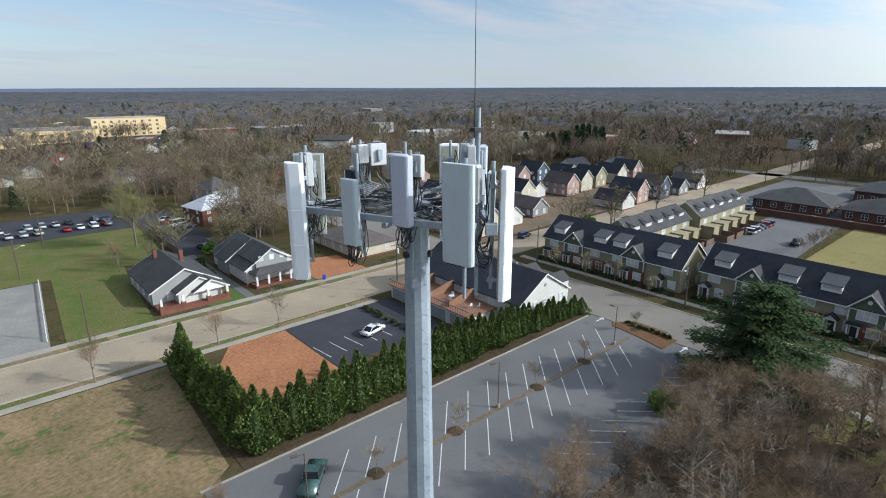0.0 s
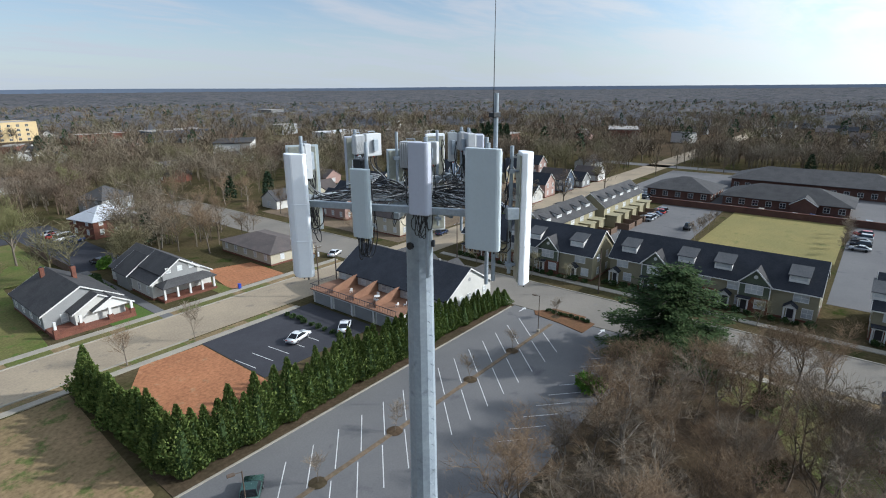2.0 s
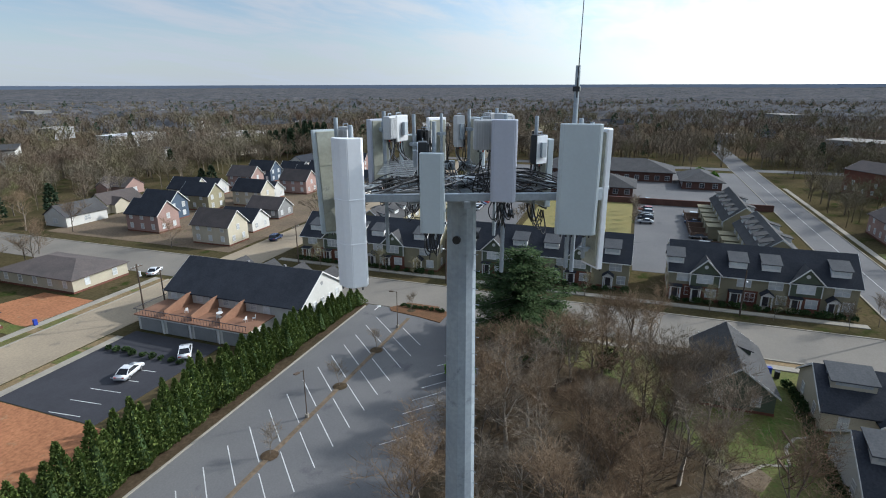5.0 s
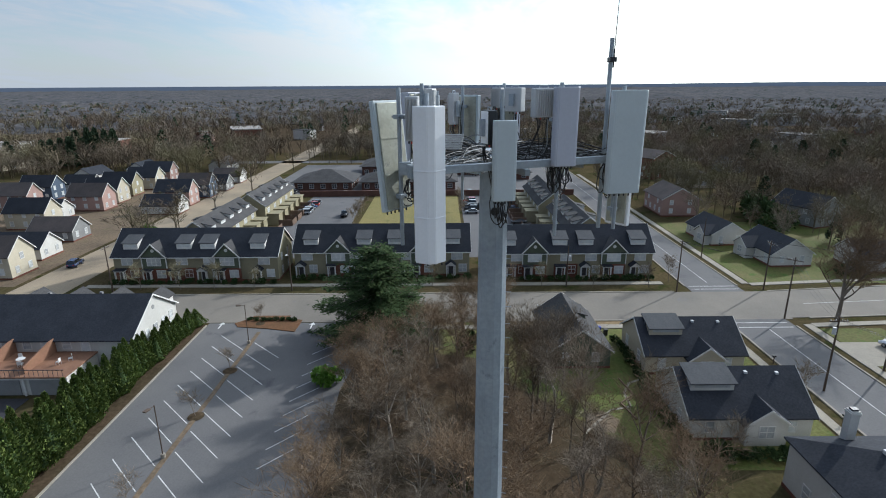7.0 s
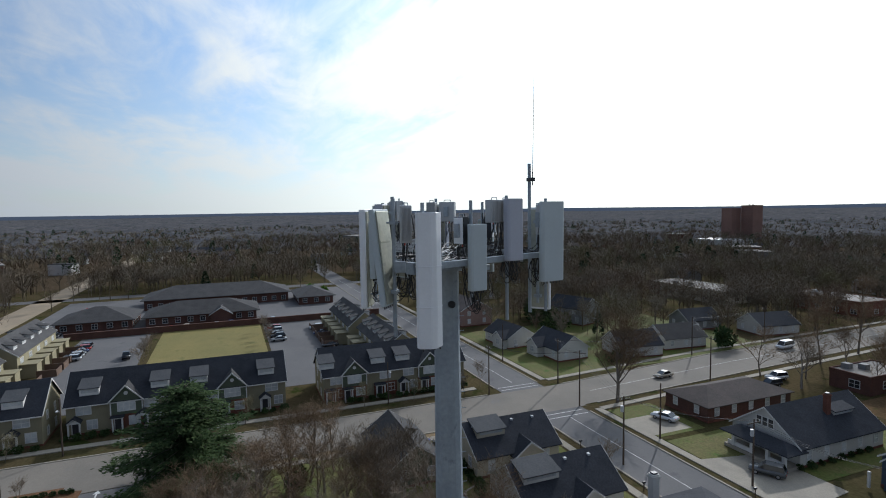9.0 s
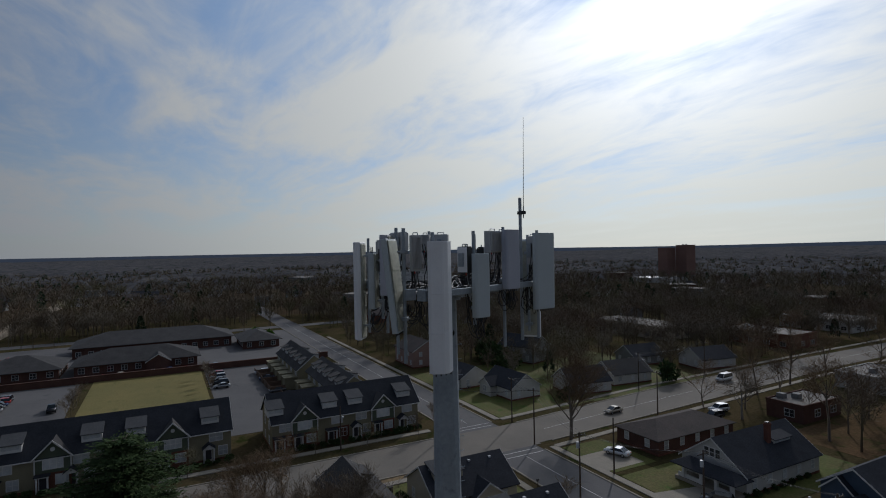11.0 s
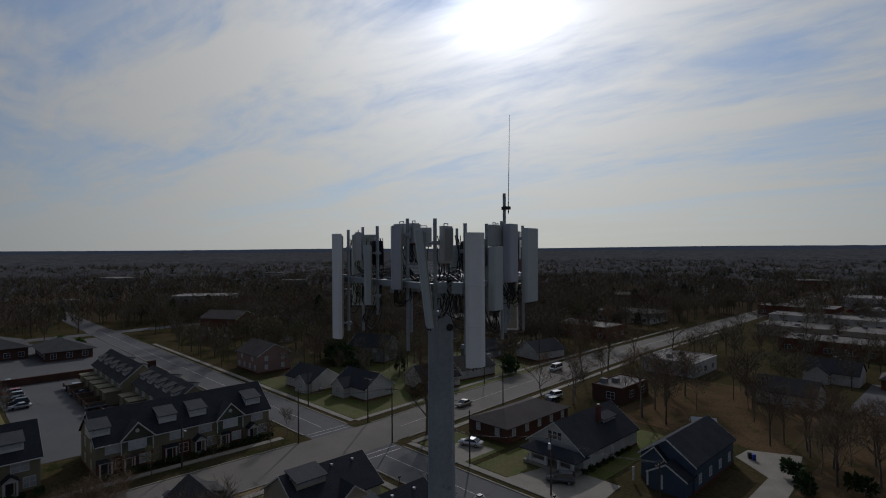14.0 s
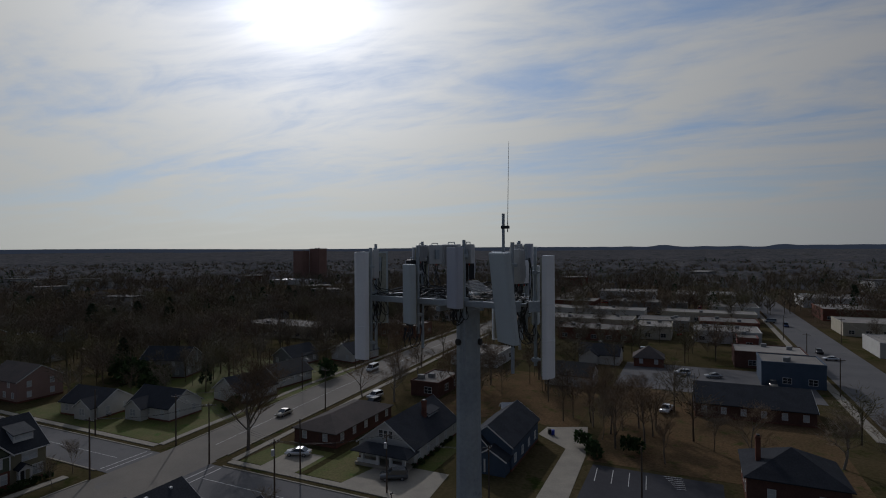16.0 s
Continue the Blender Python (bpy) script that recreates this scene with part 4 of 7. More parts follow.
        (cable_runs if c % 5 else grey_runs).append([Vector((CX, CY, 0)) + sector(k) @ p for p in (a, b, e)])
    # cables running along the pipes
    for (x, y) in (WHITE, SMALL, MID, BIG):
        for c in range(3):
            px = x - 0.36 - rng.uniform(0, 0.06)
            pts = [Vector((px + rng.uniform(-0.05, 0.05), y + rng.uniform(-0.08, 0.08), z)) for z in (38.2, 37.8, 37.45, 37.2)]
            cable_runs.append([Vector((CX, CY, 0)) + sector(k) @ p for p in pts])
tagged(cable_mesh("cable_bundle", cable_runs, 0.0105, M["cable"]), "tangled black coaxial cables draped over the platform", "cables", kind="stuff")
tagged(cable_mesh("grey_cable_bundle", grey_runs, 0.012, M["greycable"]), "grey jumper cables among the black ones", "cables", kind="stuff")

# whip antenna on its tall pipe
whip = thing("whip_antenna", "thin whip antenna clamped to a tall galvanised pipe", "antenna", Matrix.Translation((8.06, 6.22, 0)))
part("pipe", tubes(((0, 0, 35.55), (0, 0, 39.47), 0.045), n=12), M["galv"], whip)
part("clamp", boxes((-0.18, -0.07, 39.01, 0.06, 0.06, 39.10), bevel=0.008), M["darkradio"], whip)
part("rod_base", tubes(((-0.13, -0.02, 38.9), (-0.132, -0.022, 39.25), 0.015), n=8), M["darkradio"], whip)
part("rod", tubes(((-0.132, -0.022, 39.25), (-0.17, -0.05, 41.66), 0.010, 0.005), n=6), M["darkradio"], whip)

# ---- buildings ----
def wall_block(L_, W, eave, ridge, base=0.0, hip=False):
    """Walls of a block whose ridge runs along x: a box with gables at both ends."""
    bm = bmesh.new()
    x, y = L_ / 2, W / 2
    if hip or ridge <= eave:
        box(bm, -x, -y, base, x, y, eave)
        return bm
    ends = []
    for sx in (-x, x):
        ends.append([bm.verts.new(p) for p in ((sx, -y, base), (sx, y, base), (sx, y, eave), (sx, 0, ridge - 0.12), (sx, -y, eave))])
    a, b = ends
    bm.faces.new(a[::-1]), bm.faces.new(b)
    for k in range(5):
        n = (k + 1) % 5
        bm.faces.new((a[k], a[n], b[n], b[k]))
    bmesh.ops.recalc_face_normals(bm, faces=bm.faces)
    return bm


def roof_block(L_, W, eave, ridge, over=0.45, thick=0.16, hip=False, gable_over=0.3):
    bm = bmesh.new()
    slope = (ridge - eave) / (W / 2)
    y, x = W / 2 + over, L_ / 2 + (over if hip else gable_over)
    low = eave - slope * over
    rx = max(0.05, x - y) if hip else x
    top = [(-rx, 0, ridge), (rx, 0, ridge)]
    rim = [(-x, -y, low), (x, -y, low), (x, y, low), (-x, y, low)]
    for dz in (thick, 0.0):
        t = [bm.verts.new((p[0], p[1], p[2] + dz)) for p in top]
        r = [bm.verts.new((p[0], p[1], p[2] + dz)) for p in rim]
        if dz:
            t0, r0 = t, r
        fs = [(r[0], r[1], t[1], t[0]), (r[2], r[3], t[0], t[1])]
        if hip:
            fs += [(r[1], r[2], t[1]), (r[3], r[0], t[0])]
        for f in fs:
            bm.faces.new(f if dz else f[::-1])
    bm.verts.ensure_lookup_table()
    for k in ((0, 1), (2, 3)) + (((1, 2), (3, 0)) if hip else ()):
        bm.faces.new((r[k[0]], r[k[1]], r0[k[1]], r0[k[0]]))
    if not hip:
        for a, b, c in ((1, 2, 1), (3, 0, 0)):
            bm.faces.new((r[a], t[c], t0[c], r0[a]))
            bm.faces.new((t[c], r[b], r0[b], t0[c]))
    bmesh.ops.recalc_face_normals(bm, faces=bm.faces)
    return bm


def rake_trim(L_, W, eave, ridge, over=0.45, gable_over=0.3, ends=(-1, 1)):
    """White barge boards up the slopes of a gable."""
    bm = bmesh.new()
    slope = (ridge - eave) / (W / 2)
    y, x = W / 2 + over, L_ / 2 + gable_over
    low = eave - slope * over
    for sx in ends:
        for sy in (-1, 1):
            a, b = Vector((sx * (x + 0.02), sy * y, low)), Vector((sx * (x + 0.02), 0, ridge))
            vs = [a + Vector((0, 0, 0.15)), b + Vector((0, 0, 0.15)), b - Vector((0, 0, 0.1)), a - Vector((0, 0, 0.1))]
            o = Vector((sx * 0.05, 0, 0))
            f, g = [bm.verts.new(v) for v in vs], [bm.verts.new(v + o) for v in vs]
            bm.faces.new(f), bm.faces.new(g)
            for k in range(4):
                bm.faces.new((f[k], f[(k + 1) % 4], g[(k + 1) % 4], g[k]))
    bmesh.ops.recalc_face_normals(bm, faces=bm.faces)
    return bm


WIN_MESH = {}


def lattice(ys, zs, holes, x0, x1):
    """A plate of cells between the lines ys and zs, one solid piece, with the cells in holes left open."""
    bm, vs = bmesh.new(), {}

    def v(i, j, x):
        if (i, j, x) not in vs:
            vs[i, j, x] = bm.verts.new((x, ys[i], zs[j]))
        return vs[i, j, x]

    ny, nz = len(ys) - 1, len(zs) - 1
    solid = {(i, j) for i in range(ny) for j in range(nz)} - set(holes)
    for i, j in solid:
        ring = ((i, j), (i + 1, j), (i + 1, j + 1), (i, j + 1))
        bm.faces.new([v(a, b, x1) for a, b in ring])
        bm.faces.new([v(a, b, x0) for a, b in ring[::-1]])
        for k, (di, dj) in enumerate(((0, -1), (1, 0), (0, 1), (-1, 0))):
            if (i + di, j + dj) not in solid:
                a, b = ring[k], ring[(k + 1) % 4]
                bm.faces.new((v(*a, x0), v(*b, x0), v(*b, x1), v(*a, x1)))
    return bm



def window(parent, m, w=1.0, h=1.5, mat="blind", bars=True):
    """A window on a wall: its frame stands proud along +x of m, the pane lies in it."""
    key = (w, h, mat, bars)
    if key not in WIN_MESH:
        t, n = 0.10, max(1, round(w / 0.9)) if w > 1.4 else 1
        ys, zs = [-w / 2 - t, -w / 2], [-t, 0]
        for g in range(1, n):
            ys += [-w / 2 + g * w / n - 0.04, -w / 2 + g * w / n + 0.04]
        ys += [w / 2, w / 2 + t]
        zs += ([h / 2 - 0.03, h / 2 + 0.03] if bars else []) + [h, h + t]
        bm = lattice(ys, zs, [(a, b) for a in range(1, len(ys) - 1, 2) for b in range(1, len(zs) - 1, 2)], -0.06, 0.07)
        WIN_MESH[key] = (mesh_of(bm, "window_frame", M["trim"]), mesh_of(boxes((-0.05, -w / 2, 0, 0.02, w / 2, h)), "pane", M[mat]))
    f, p = WIN_MESH[key]
    ob = part("window", f, None, parent, m=m)
    part("pane", p, None, ob)
    return ob


def door(parent, m, w=1.0, h=2.1, mat="door", surround=True):
    key = ("door", w, h, mat)
    if key not in WIN_MESH:
        bm = boxes((-0.05, -w / 2 - 0.14, 0, 0.08, -w / 2, h + 0.14), (-0.05, w / 2, 0, 0.08, w / 2 + 0.14, h + 0.14), (-0.05, -w / 2, h, 0.08, w / 2, h + 0.14))
        WIN_MESH[key] = (mesh_of(bm, "door_frame", M["trim"]), mesh_of(boxes((-0.05, -w / 2, 0, 0.03, w / 2, h)), "leaf", M[mat]))
    f, p = WIN_MESH[key]
    ob = part("door", f, None, parent, m=m)
    part("leaf", p, None, ob)
    return ob


def block(root, x, y, rz, L_, W, eave, ridge, wall, roof, base=0.0, hip=False, over=0.45, trim=True, label=""):
    m = pose(x, y, 0, 0, 0, rz)
    part("wall", wall_block(L_, W, eave, ridge, base, hip), M[wall], root, label, m=m)
    part("roof", roof_block(L_, W, eave, ridge, over, hip=hip), M[roof], root, m=m)
    if trim and not hip:
        for gable_end in (-1, 1):
            part("barge_board", rake_trim(L_, W, eave, ridge, over, ends=(gable_end,)), M["trim"], root, m=m)


def side_m(x, y, z, rz):
    return pose(x, y, z, 0, 0, rz)


def openings(root, x, y, rz, L_, W, rows, win=(1.0, 1.5), mat="blind"):
    """Windows along the walls of a block: rows of (side, number, sill); sides: f (-y), b (+y), l (-x), r (+x) of the block."""
    base = pose(x, y, 0, 0, 0, rz)
    for side, n, z in rows:
        for k in range(n):
            u = (k + 0.5) / n - 0.5
            if side in "fb":
                m = base @ pose(u * L_, -W / 2 if side == "f" else W / 2, z, 0, 0, -90 if side == "f" else 90)
            else:
                m = base @ pose(-L_ / 2 if side == "l" else L_ / 2, u * W, z, 0, 0, 180 if side == "l" else 0)
            window(root, m, *win, mat)


def chimney(root, x, y, z0, z1, w=0.9, d=0.7, mat="brick", cap="darkradio"):
    ch = part("chimney", boxes((x - w / 2, y - d / 2, z0, x + w / 2, y + d / 2, z1), (x - w / 2 - 0.08, y - d / 2 - 0.08, z1 - 0.35, x + w / 2 + 0.08, y + d / 2 + 0.08, z1 - 0.15), bevel=0.02), M[mat], root)
    part("flue_cap", boxes((x - w / 3, y - d / 3, z1, x + w / 3, y + d / 3, z1 + 0.18)), M[cap], ch)


def shed_dormer(root, x, y, rz, w, z, depth=3.2, wall="trim", roof="dormerroof", rise=1.5, pitch=0.28):
    """A shed dormer: x of its frame looks out of the front."""
    m = pose(x, y, z, 0, 0, rz)
    bm = bmesh.new()
    lo, hi = rise, rise + depth * pitch
    pts = [(0, 0), (0, lo), (-depth, hi), (-depth, 0)]
    rows = [[bm.verts.new((px, sy * w / 2, pz)) for px, pz in pts] for sy in (-1, 1)]
    bm.faces.new(rows[0]), bm.faces.new(rows[1][::-1])
    for k in range(4):
        bm.faces.new((rows[0][k], rows[0][(k + 1) % 4], rows[1][(k + 1) % 4], rows[1][k]))
    bmesh.ops.recalc_face_normals(bm, faces=bm.faces)
    d = part("dormer", bm, M[wall], root, m=m)
    bm = bmesh.new()
    rows = [[bm.verts.new((px, sy * (w / 2 + 0.2), pz)) for px, pz in ((0.35, lo - 0.35 * pitch + 0.02), (0.35, lo - 0.35 * pitch + 0.16), (-depth, hi + 0.14), (-depth, hi))] for sy in (-1, 1)]
    bm.faces.new(rows[0]), bm.faces.new(rows[1][::-1])
    for k in range(4):
        bm.faces.new((rows[0][k], rows[0][(k + 1) % 4], rows[1][(k + 1) % 4], rows[1][k]))
    bmesh.ops.recalc_face_normals(bm, faces=bm.faces)
    part("dormer_roof", bm, M[roof], d)
    part("dormer_glass", boxes((0.0, -w * 0.40, lo * 0.42, 0.05, w * 0.40, lo * 0.86)), M["blind"], d)
    return d


def portico(root, x, y, rz, w=1.9, gabled=True, depth=1.3, mat="shingle"):
    """Porch roof on two white posts, with steps, in front of a door."""
    m = pose(x, y, 0, 0, 0, rz)
    for sy in (-1, 1):
        part("porch_post", boxes((depth - 0.25, sy * w / 2 - 0.12, 0.1, depth, sy * w / 2 + 0.12, 2.5), bevel=0.02), M["trim"], root, m=m)
    part("porch_beam", boxes((0, -w / 2 - 0.2, 2.5, depth + 0.05, w / 2 + 0.2, 2.72)), M["trim"], root, m=m)
    if gabled:
        part("porch_roof", roof_block(depth + 0.1, w + 0.3, 2.72, 3.5, 0.15, 0.1), M[mat], root, m=m @ pose(depth / 2, 0, 0))
        part("porch_gable", wall_block(depth, w + 0.2, 2.72, 3.5, 2.7), M["trim"], root, m=m @ pose(depth / 2, 0, 0))
    else:
        part("porch_roof", boxes((-0.02, -w / 2 - 0.35, 2.74, depth + 0.3, w / 2 + 0.35, 2.9)), M[mat], root, m=m)
    part("steps", boxes((0.05, -w / 2, 0.0, depth, w / 2, 0.18), (0.05, -w / 2 + 0.15, 0.18, depth - 0.35, w / 2 - 0.15, 0.34)), M["concrete"], root, m=m)


def townhouse_row(label, x0, y0, y1, gables, dormers, units, depth=11.0, eave=5.7, ridge=9.9, brick_units=()):
    """A terrace along y whose front looks to -x."""
    n, mid = (y1 - y0), (y0 + y1) / 2
    root = thing("townhouse_row", label, "townhouses", Matrix.Translation((x0, mid, 0)), "townhouse rows")
    TREE_FREE.append((x0 - 4, y0 - 1, x0 + depth + 2, y1 + 1))
    m = pose(depth / 2, 0, 0, 0, 0, 90)
    part("wall", wall_block(n, depth, eave, ridge), M["tan"], root, m=m)
    part("roof", roof_block(n, depth, eave, ridge, 0.6), M["shingle"], root, m=m)
    for gable_end in (-1, 1):
        part("barge_board", rake_trim(n, depth, eave, ridge, 0.6, ends=(gable_end,)), M["trim"], root, m=m)
    part("gutter", boxes((-0.75, -n / 2 - 0.2, eave - 0.55, -0.62, n / 2 + 0.2, eave - 0.40)), M["trim"], root)
    part("foundation", boxes((-0.04, -n / 2 - 0.04, 0, depth + 0.04, n / 2 + 0.04, 0.35)), M["brick"], root)
    slope = (ridge - eave) / (depth / 2)
    for g in gables:
        w = 5.0
        y = g - mid
        rz_ = eave + 2.35
        part("bay_wall", wall_block(0.9, w, eave - 0.2, rz_, 2.95), M["green"], root, "sage green gabled bay", m=pose(-0.12, y, 0))
        part("bay_wall", boxes((-0.5, y - w / 2, 0.0, 0.2, y + w / 2, 2.95)), M["brick"], root, "red brick bay")
        part("bay_roof", roof_block(5.6, w, eave - 0.2, rz_, 0.4, 0.14), M["greyshingle"], root, m=pose(2.0, y, 0))
        bm = bmesh.new()
        for sy in (-1, 1):
            a, b = Vector((-1.12, y + sy * (w / 2 + 0.4), eave - 0.58)), Vector((-1.12, y, rz_))
            vs = [a, b, b + Vector((0, 0, 0.3)), a + Vector((0, 0, 0.3))]
            f, h = [bm.verts.new(v) for v in vs], [bm.verts.new(v + Vector((0.08, 0, 0))) for v in vs]
            bm.faces.new(f), bm.faces.new(h)
            for q in range(4):
                bm.faces.new((f[q], f[(q + 1) % 4], h[(q + 1) % 4], h[q]))
        bmesh.ops.recalc_face_normals(bm, faces=bm.faces)
        part("bay_barge_board", bm, M["trim"], root)
        part("round_vent", tubes(((-0.66, y, eave + 1.05), (-0.56, y, eave + 1.05), 0.34), n=16), M["trim"], root)
        window(root, pose(-0.58, y, 3.6, 0, 0, 180), 2.7, 1.55)
        window(root, pose(-0.52, y - 1.2, 0.95, 0, 0, 180), 1.7, 1.5)
        for sy in (-1, 1):
            part("corner_board", boxes((-0.63, y + sy * (w / 2) - 0.09, 2.95, -0.5, y + sy * (w / 2) + 0.09, eave - 0.3)), M["trim"], root)
        door(root, pose(-0.52, y + 1.4, 0.34, 0, 0, 180))
        portico(root, -0.5, y + 1.4, 180, 1.5, False, 1.0)
    for d in dormers:
        z = eave + slope * 1.0
        shed_dormer(root, 1.0, d - mid, 180, 3.0, z + 0.02, 3.7, "trim", "dormerroof", 1.45, 0.30)
    w = n / units
    for u in range(units):
        yc = -n / 2 + (u + 0.5) * w
        if any(abs(yc - (g - mid)) < 3.2 for g in gables):
            continue
        if u % 2:
            part("brick_panel", boxes((-0.08, yc - w / 2 + 0.1, 0, 0.02, yc + w / 2 - 0.1, 2.9)), M["brick"], root)
        window(root, pose(-0.03, yc, 3.6, 0, 0, 180), 2.2, 1.4)
        window(root, pose(-0.06, yc - 1.2, 0.9, 0, 0, 180), 1.5, 1.55)
        door(root, pose(-0.06, yc + 1.3, 0.34, 0, 0, 180))
        portico(root, -0.06, yc + 1.3, 180, 1.7, u % 2 == 0)
    for sy, rz in ((-1, -90), (1, 90)):
        for px, pz in ((3.0, 3.7), (7.5, 3.7), (3.0, 0.9), (7.5, 0.9)):
            window(root, pose(px, sy * n / 2, pz, 0, 0, rz), 0.9, 1.4)
    for u in range(units):
        yc = -n / 2 + (u + 0.5) * w
        window(root, pose(depth + 0.02, yc, 3.6), 1.8, 1.4)
        part("back_porch", boxes((depth + 0.02, yc - 1.4, 0, depth + 3.2, yc + 1.4, 3.1), bevel=0.04), M["khaki"], root)
    return root


townhouse_row("tan two-storey townhouse row with dark roof and dormers", 103.0, 43.8, 77.6, (69.0, 54.0), (74.2, 63.2, 58.3, 48.0), 6)
townhouse_row("tan and brick townhouse row with dark roof and dormers", 105.6, 4.2, 41.0, (31.7, 14.0), (37.6, 26.4, 19.8, 7.7), 7)
townhouse_row("tan and brick townhouse row beside the crossing", 104.0, -33.7, -3.0, (-9.2, -25.5), (-3.9, -14.6, -20.0, -30.8), 6)


def court_row(label, x0, x1, yc, front, units, eave=5.6, ridge=8.9, depth=9.0):
    """A terrace along x behind the street; front is +1 where it looks to +y. Stepped yard walls on the other side."""
    n, mid = x1 - x0, (x0 + x1) / 2
    root = thing("townhouse_row", label, "townhouses", Matrix.Translation((mid, yc, 0)), "townhouse rows")
    TREE_FREE.append((x0 - 2, yc - 12, x1 + 2, yc + 10))
    part("wall", wall_block(n, depth, eave, ridge), M["khaki"], root)
    part("roof", roof_block(n, depth, eave, ridge, 0.5), M["greyshingle"], root)
    for gable_end in (-1, 1):
        part("barge_board", rake_trim(n, depth, eave, ridge, 0.5, ends=(gable_end,)), M["trim"], root)
    slope = (ridge - eave) / (depth / 2)
    w = n / units
    for u in range(units):
        xc = -n / 2 + (u + 0.5) * w
        back = -front
        shed_dormer(root, xc, back * (depth / 2 - 1.1), 90 * back, 2.6, eave + slope * 1.1, 3.0, "trim", "greyshingle", 1.2, 0.25)
        if u % 2:
            shed_dormer(root, xc, front * (depth / 2 - 1.1), 90 * front, 2.6, eave + slope * 1.1, 3.0, "trim", "greyshingle", 1.2, 0.25)
        for sy in (-1, 1):
            window(root, pose(xc, sy * depth / 2, 3.4, 0, 0, 90 * sy), 2.0, 1.4)
        part("yard_wing", boxes((xc - w * 0.28, back * depth / 2, 0, xc + w * 0.28, back * (depth / 2 + 3.4), 3.3), (xc - w * 0.36, back * depth / 2, 3.3, xc + w * 0.36, back * (depth / 2 + 3.7), 3.5)), M["khaki"], root)
        part("yard_fence", boxes((xc - w * 0.48, back * (depth / 2 + 3.5), 0, xc - w * 0.45, back * (depth / 2 + 7.5), 1.8), (xc - w * 0.48, back * (depth / 2 + 7.4), 0, xc + w * 0.3, back * (depth / 2 + 7.5), 1.7)), M["fencewood"], root)
        door(root, pose(xc, front * depth / 2, 0.1, 0, 0, 90 * front))
    return root


court_row("tan townhouse terrace with grey shingle roof and fenced yards", 118, 147, 67.2, 1, 5)
court_row("tan townhouse terrace with grey roof, farther back", 149, 180, 65.2, 1, 5, 6.0, 9.4)
court_row("townhouse terrace with fenced yards beside the side street", 120, 148, -24.5, -1, 5)
court_row("townhouse terrace with grey roof beside the side street", 150, 181, -22.5, -1, 5, 5.6, 9.2)


# building with roof decks over garages
def deck_building():
    root = thing("apartment_building", "white building with dark gable roof, roof decks and garages", "apartment building", Matrix.Translation((58.2, 53.6, 0)))
    TREE_FREE.append((56, 53, 82, 84))
    L_ = 27.5
    m = pose(14.4, L_ / 2, 0, 0, 0, 90)
    part("wall", wall_block(L_, 13.2, 4.9, 8.9), M["white"], root, m=m)
    part("roof", roof_block(L_, 13.2, 4.9, 8.9, 0.5, 0.18), M["shingle"], root, m=m)
    for gable_end in (-1, 1):
        part("barge_board", rake_trim(L_, 13.2, 4.9, 8.9, 0.5, ends=(gable_end,)), M["trim"], root, m=m)
    part("garage_block", boxes((1.2, 5.2, 0, 7.75, L_, 2.75)), M["white"], root)
    part("deck_floor", boxes((0.6, 5.0, 2.75, 7.78, L_ + 0.2, 2.95), bevel=0.03), M["deckwood"], root, "brown timber deck")
    part("deck_beam", boxes((0.95, 5.0, 2.35, 1.18, L_, 2.75)), M["trim"], root)
    for k in range(4):
        y = 5.2 + k * 5.6
        part("garage_door", boxes((1.10, y + 0.6, 0.05, 1.19, y + 4.9, 2.25)), M["greyside"], root)
        part("garage_post", boxes((0.95, y - 0.15, 0, 1.3, y + 0.15, 2.35)), M["trim"], root)
        # sloped privacy partition between decks
        if k:
            bm = bmesh.new()
            pts = [(1.5, 2.95), (7.7, 2.95), (7.7, 5.0), (6.6, 5.0), (1.5, 3.9)]
            rows = [[bm.verts.new((px, y + dy, pz)) for px, pz in pts] for dy in (-0.09, 0.09)]
            bm.faces.new(rows[0]), bm.faces.new(rows[1][::-1])
            for q in range(5):
                bm.faces.new((rows[0][q], rows[0][(q + 1) % 5], rows[1][(q + 1) % 5], rows[1][q]))
            bmesh.ops.recalc_face_normals(bm, faces=bm.faces)
            part("partition", bm, M["deckwood"], root, "sloped brown timber partition")
        for y2 in (y + 1.4, y + 4.0):
            (door if y2 < y + 2 else window)(root, pose(7.78, y2, 2.96 if y2 < y + 2 else 3.4, 0, 0, 180), 1.1, 1.9 if y2 < y + 2 else 1.2, "blind")
        for b in range(9):
            part("baluster", boxes((0.70, y + 0.62 * b, 2.95, 0.74, y + 0.62 * b + 0.04, 3.9)), M["door"], root)
    part("deck_rail", boxes((0.66, 5.0, 3.88, 0.78, L_ + 0.1, 3.96), (0.66, L_, 3.88, 7.7, L_ + 0.1, 3.96)), M["door"], root)
    for k in range(5):
        window(root, pose(9.5 + 2.4 * k, 0, 1.0, 0, 0, -90), 1.0, 1.6)
        window(root, pose(9.5 + 2.4 * k, 0, 3.2, 0, 0, -90), 1.0, 1.1)
    part("gable_vent", tubes(((14.4, -0.06, 6.9), (14.4, 0.02, 6.9), 0.35), n=14), M["greyside"], root)
    for k in range(4):
        y = 3.0 + 6.6 * k
        part("roof_wing", wall_block(3.6, 3.2, 5.6, 6.8, 0.0), M["white"], root, m=pose(21.4, y, 0))
        part("roof_wing_cover", roof_block(3.6, 3.2, 5.6, 6.8, 0.25, 0.12), M["greyshingle"], root, m=pose(21.4, y, 0))
    part("roof_vent", boxes((17.0, 9.0, 7.4, 17.4, 9.4, 8.3), (17.0, 17.0, 7.4, 17.4, 17.4, 8.3)), M["greyside"], root)
    return root


deck_building()


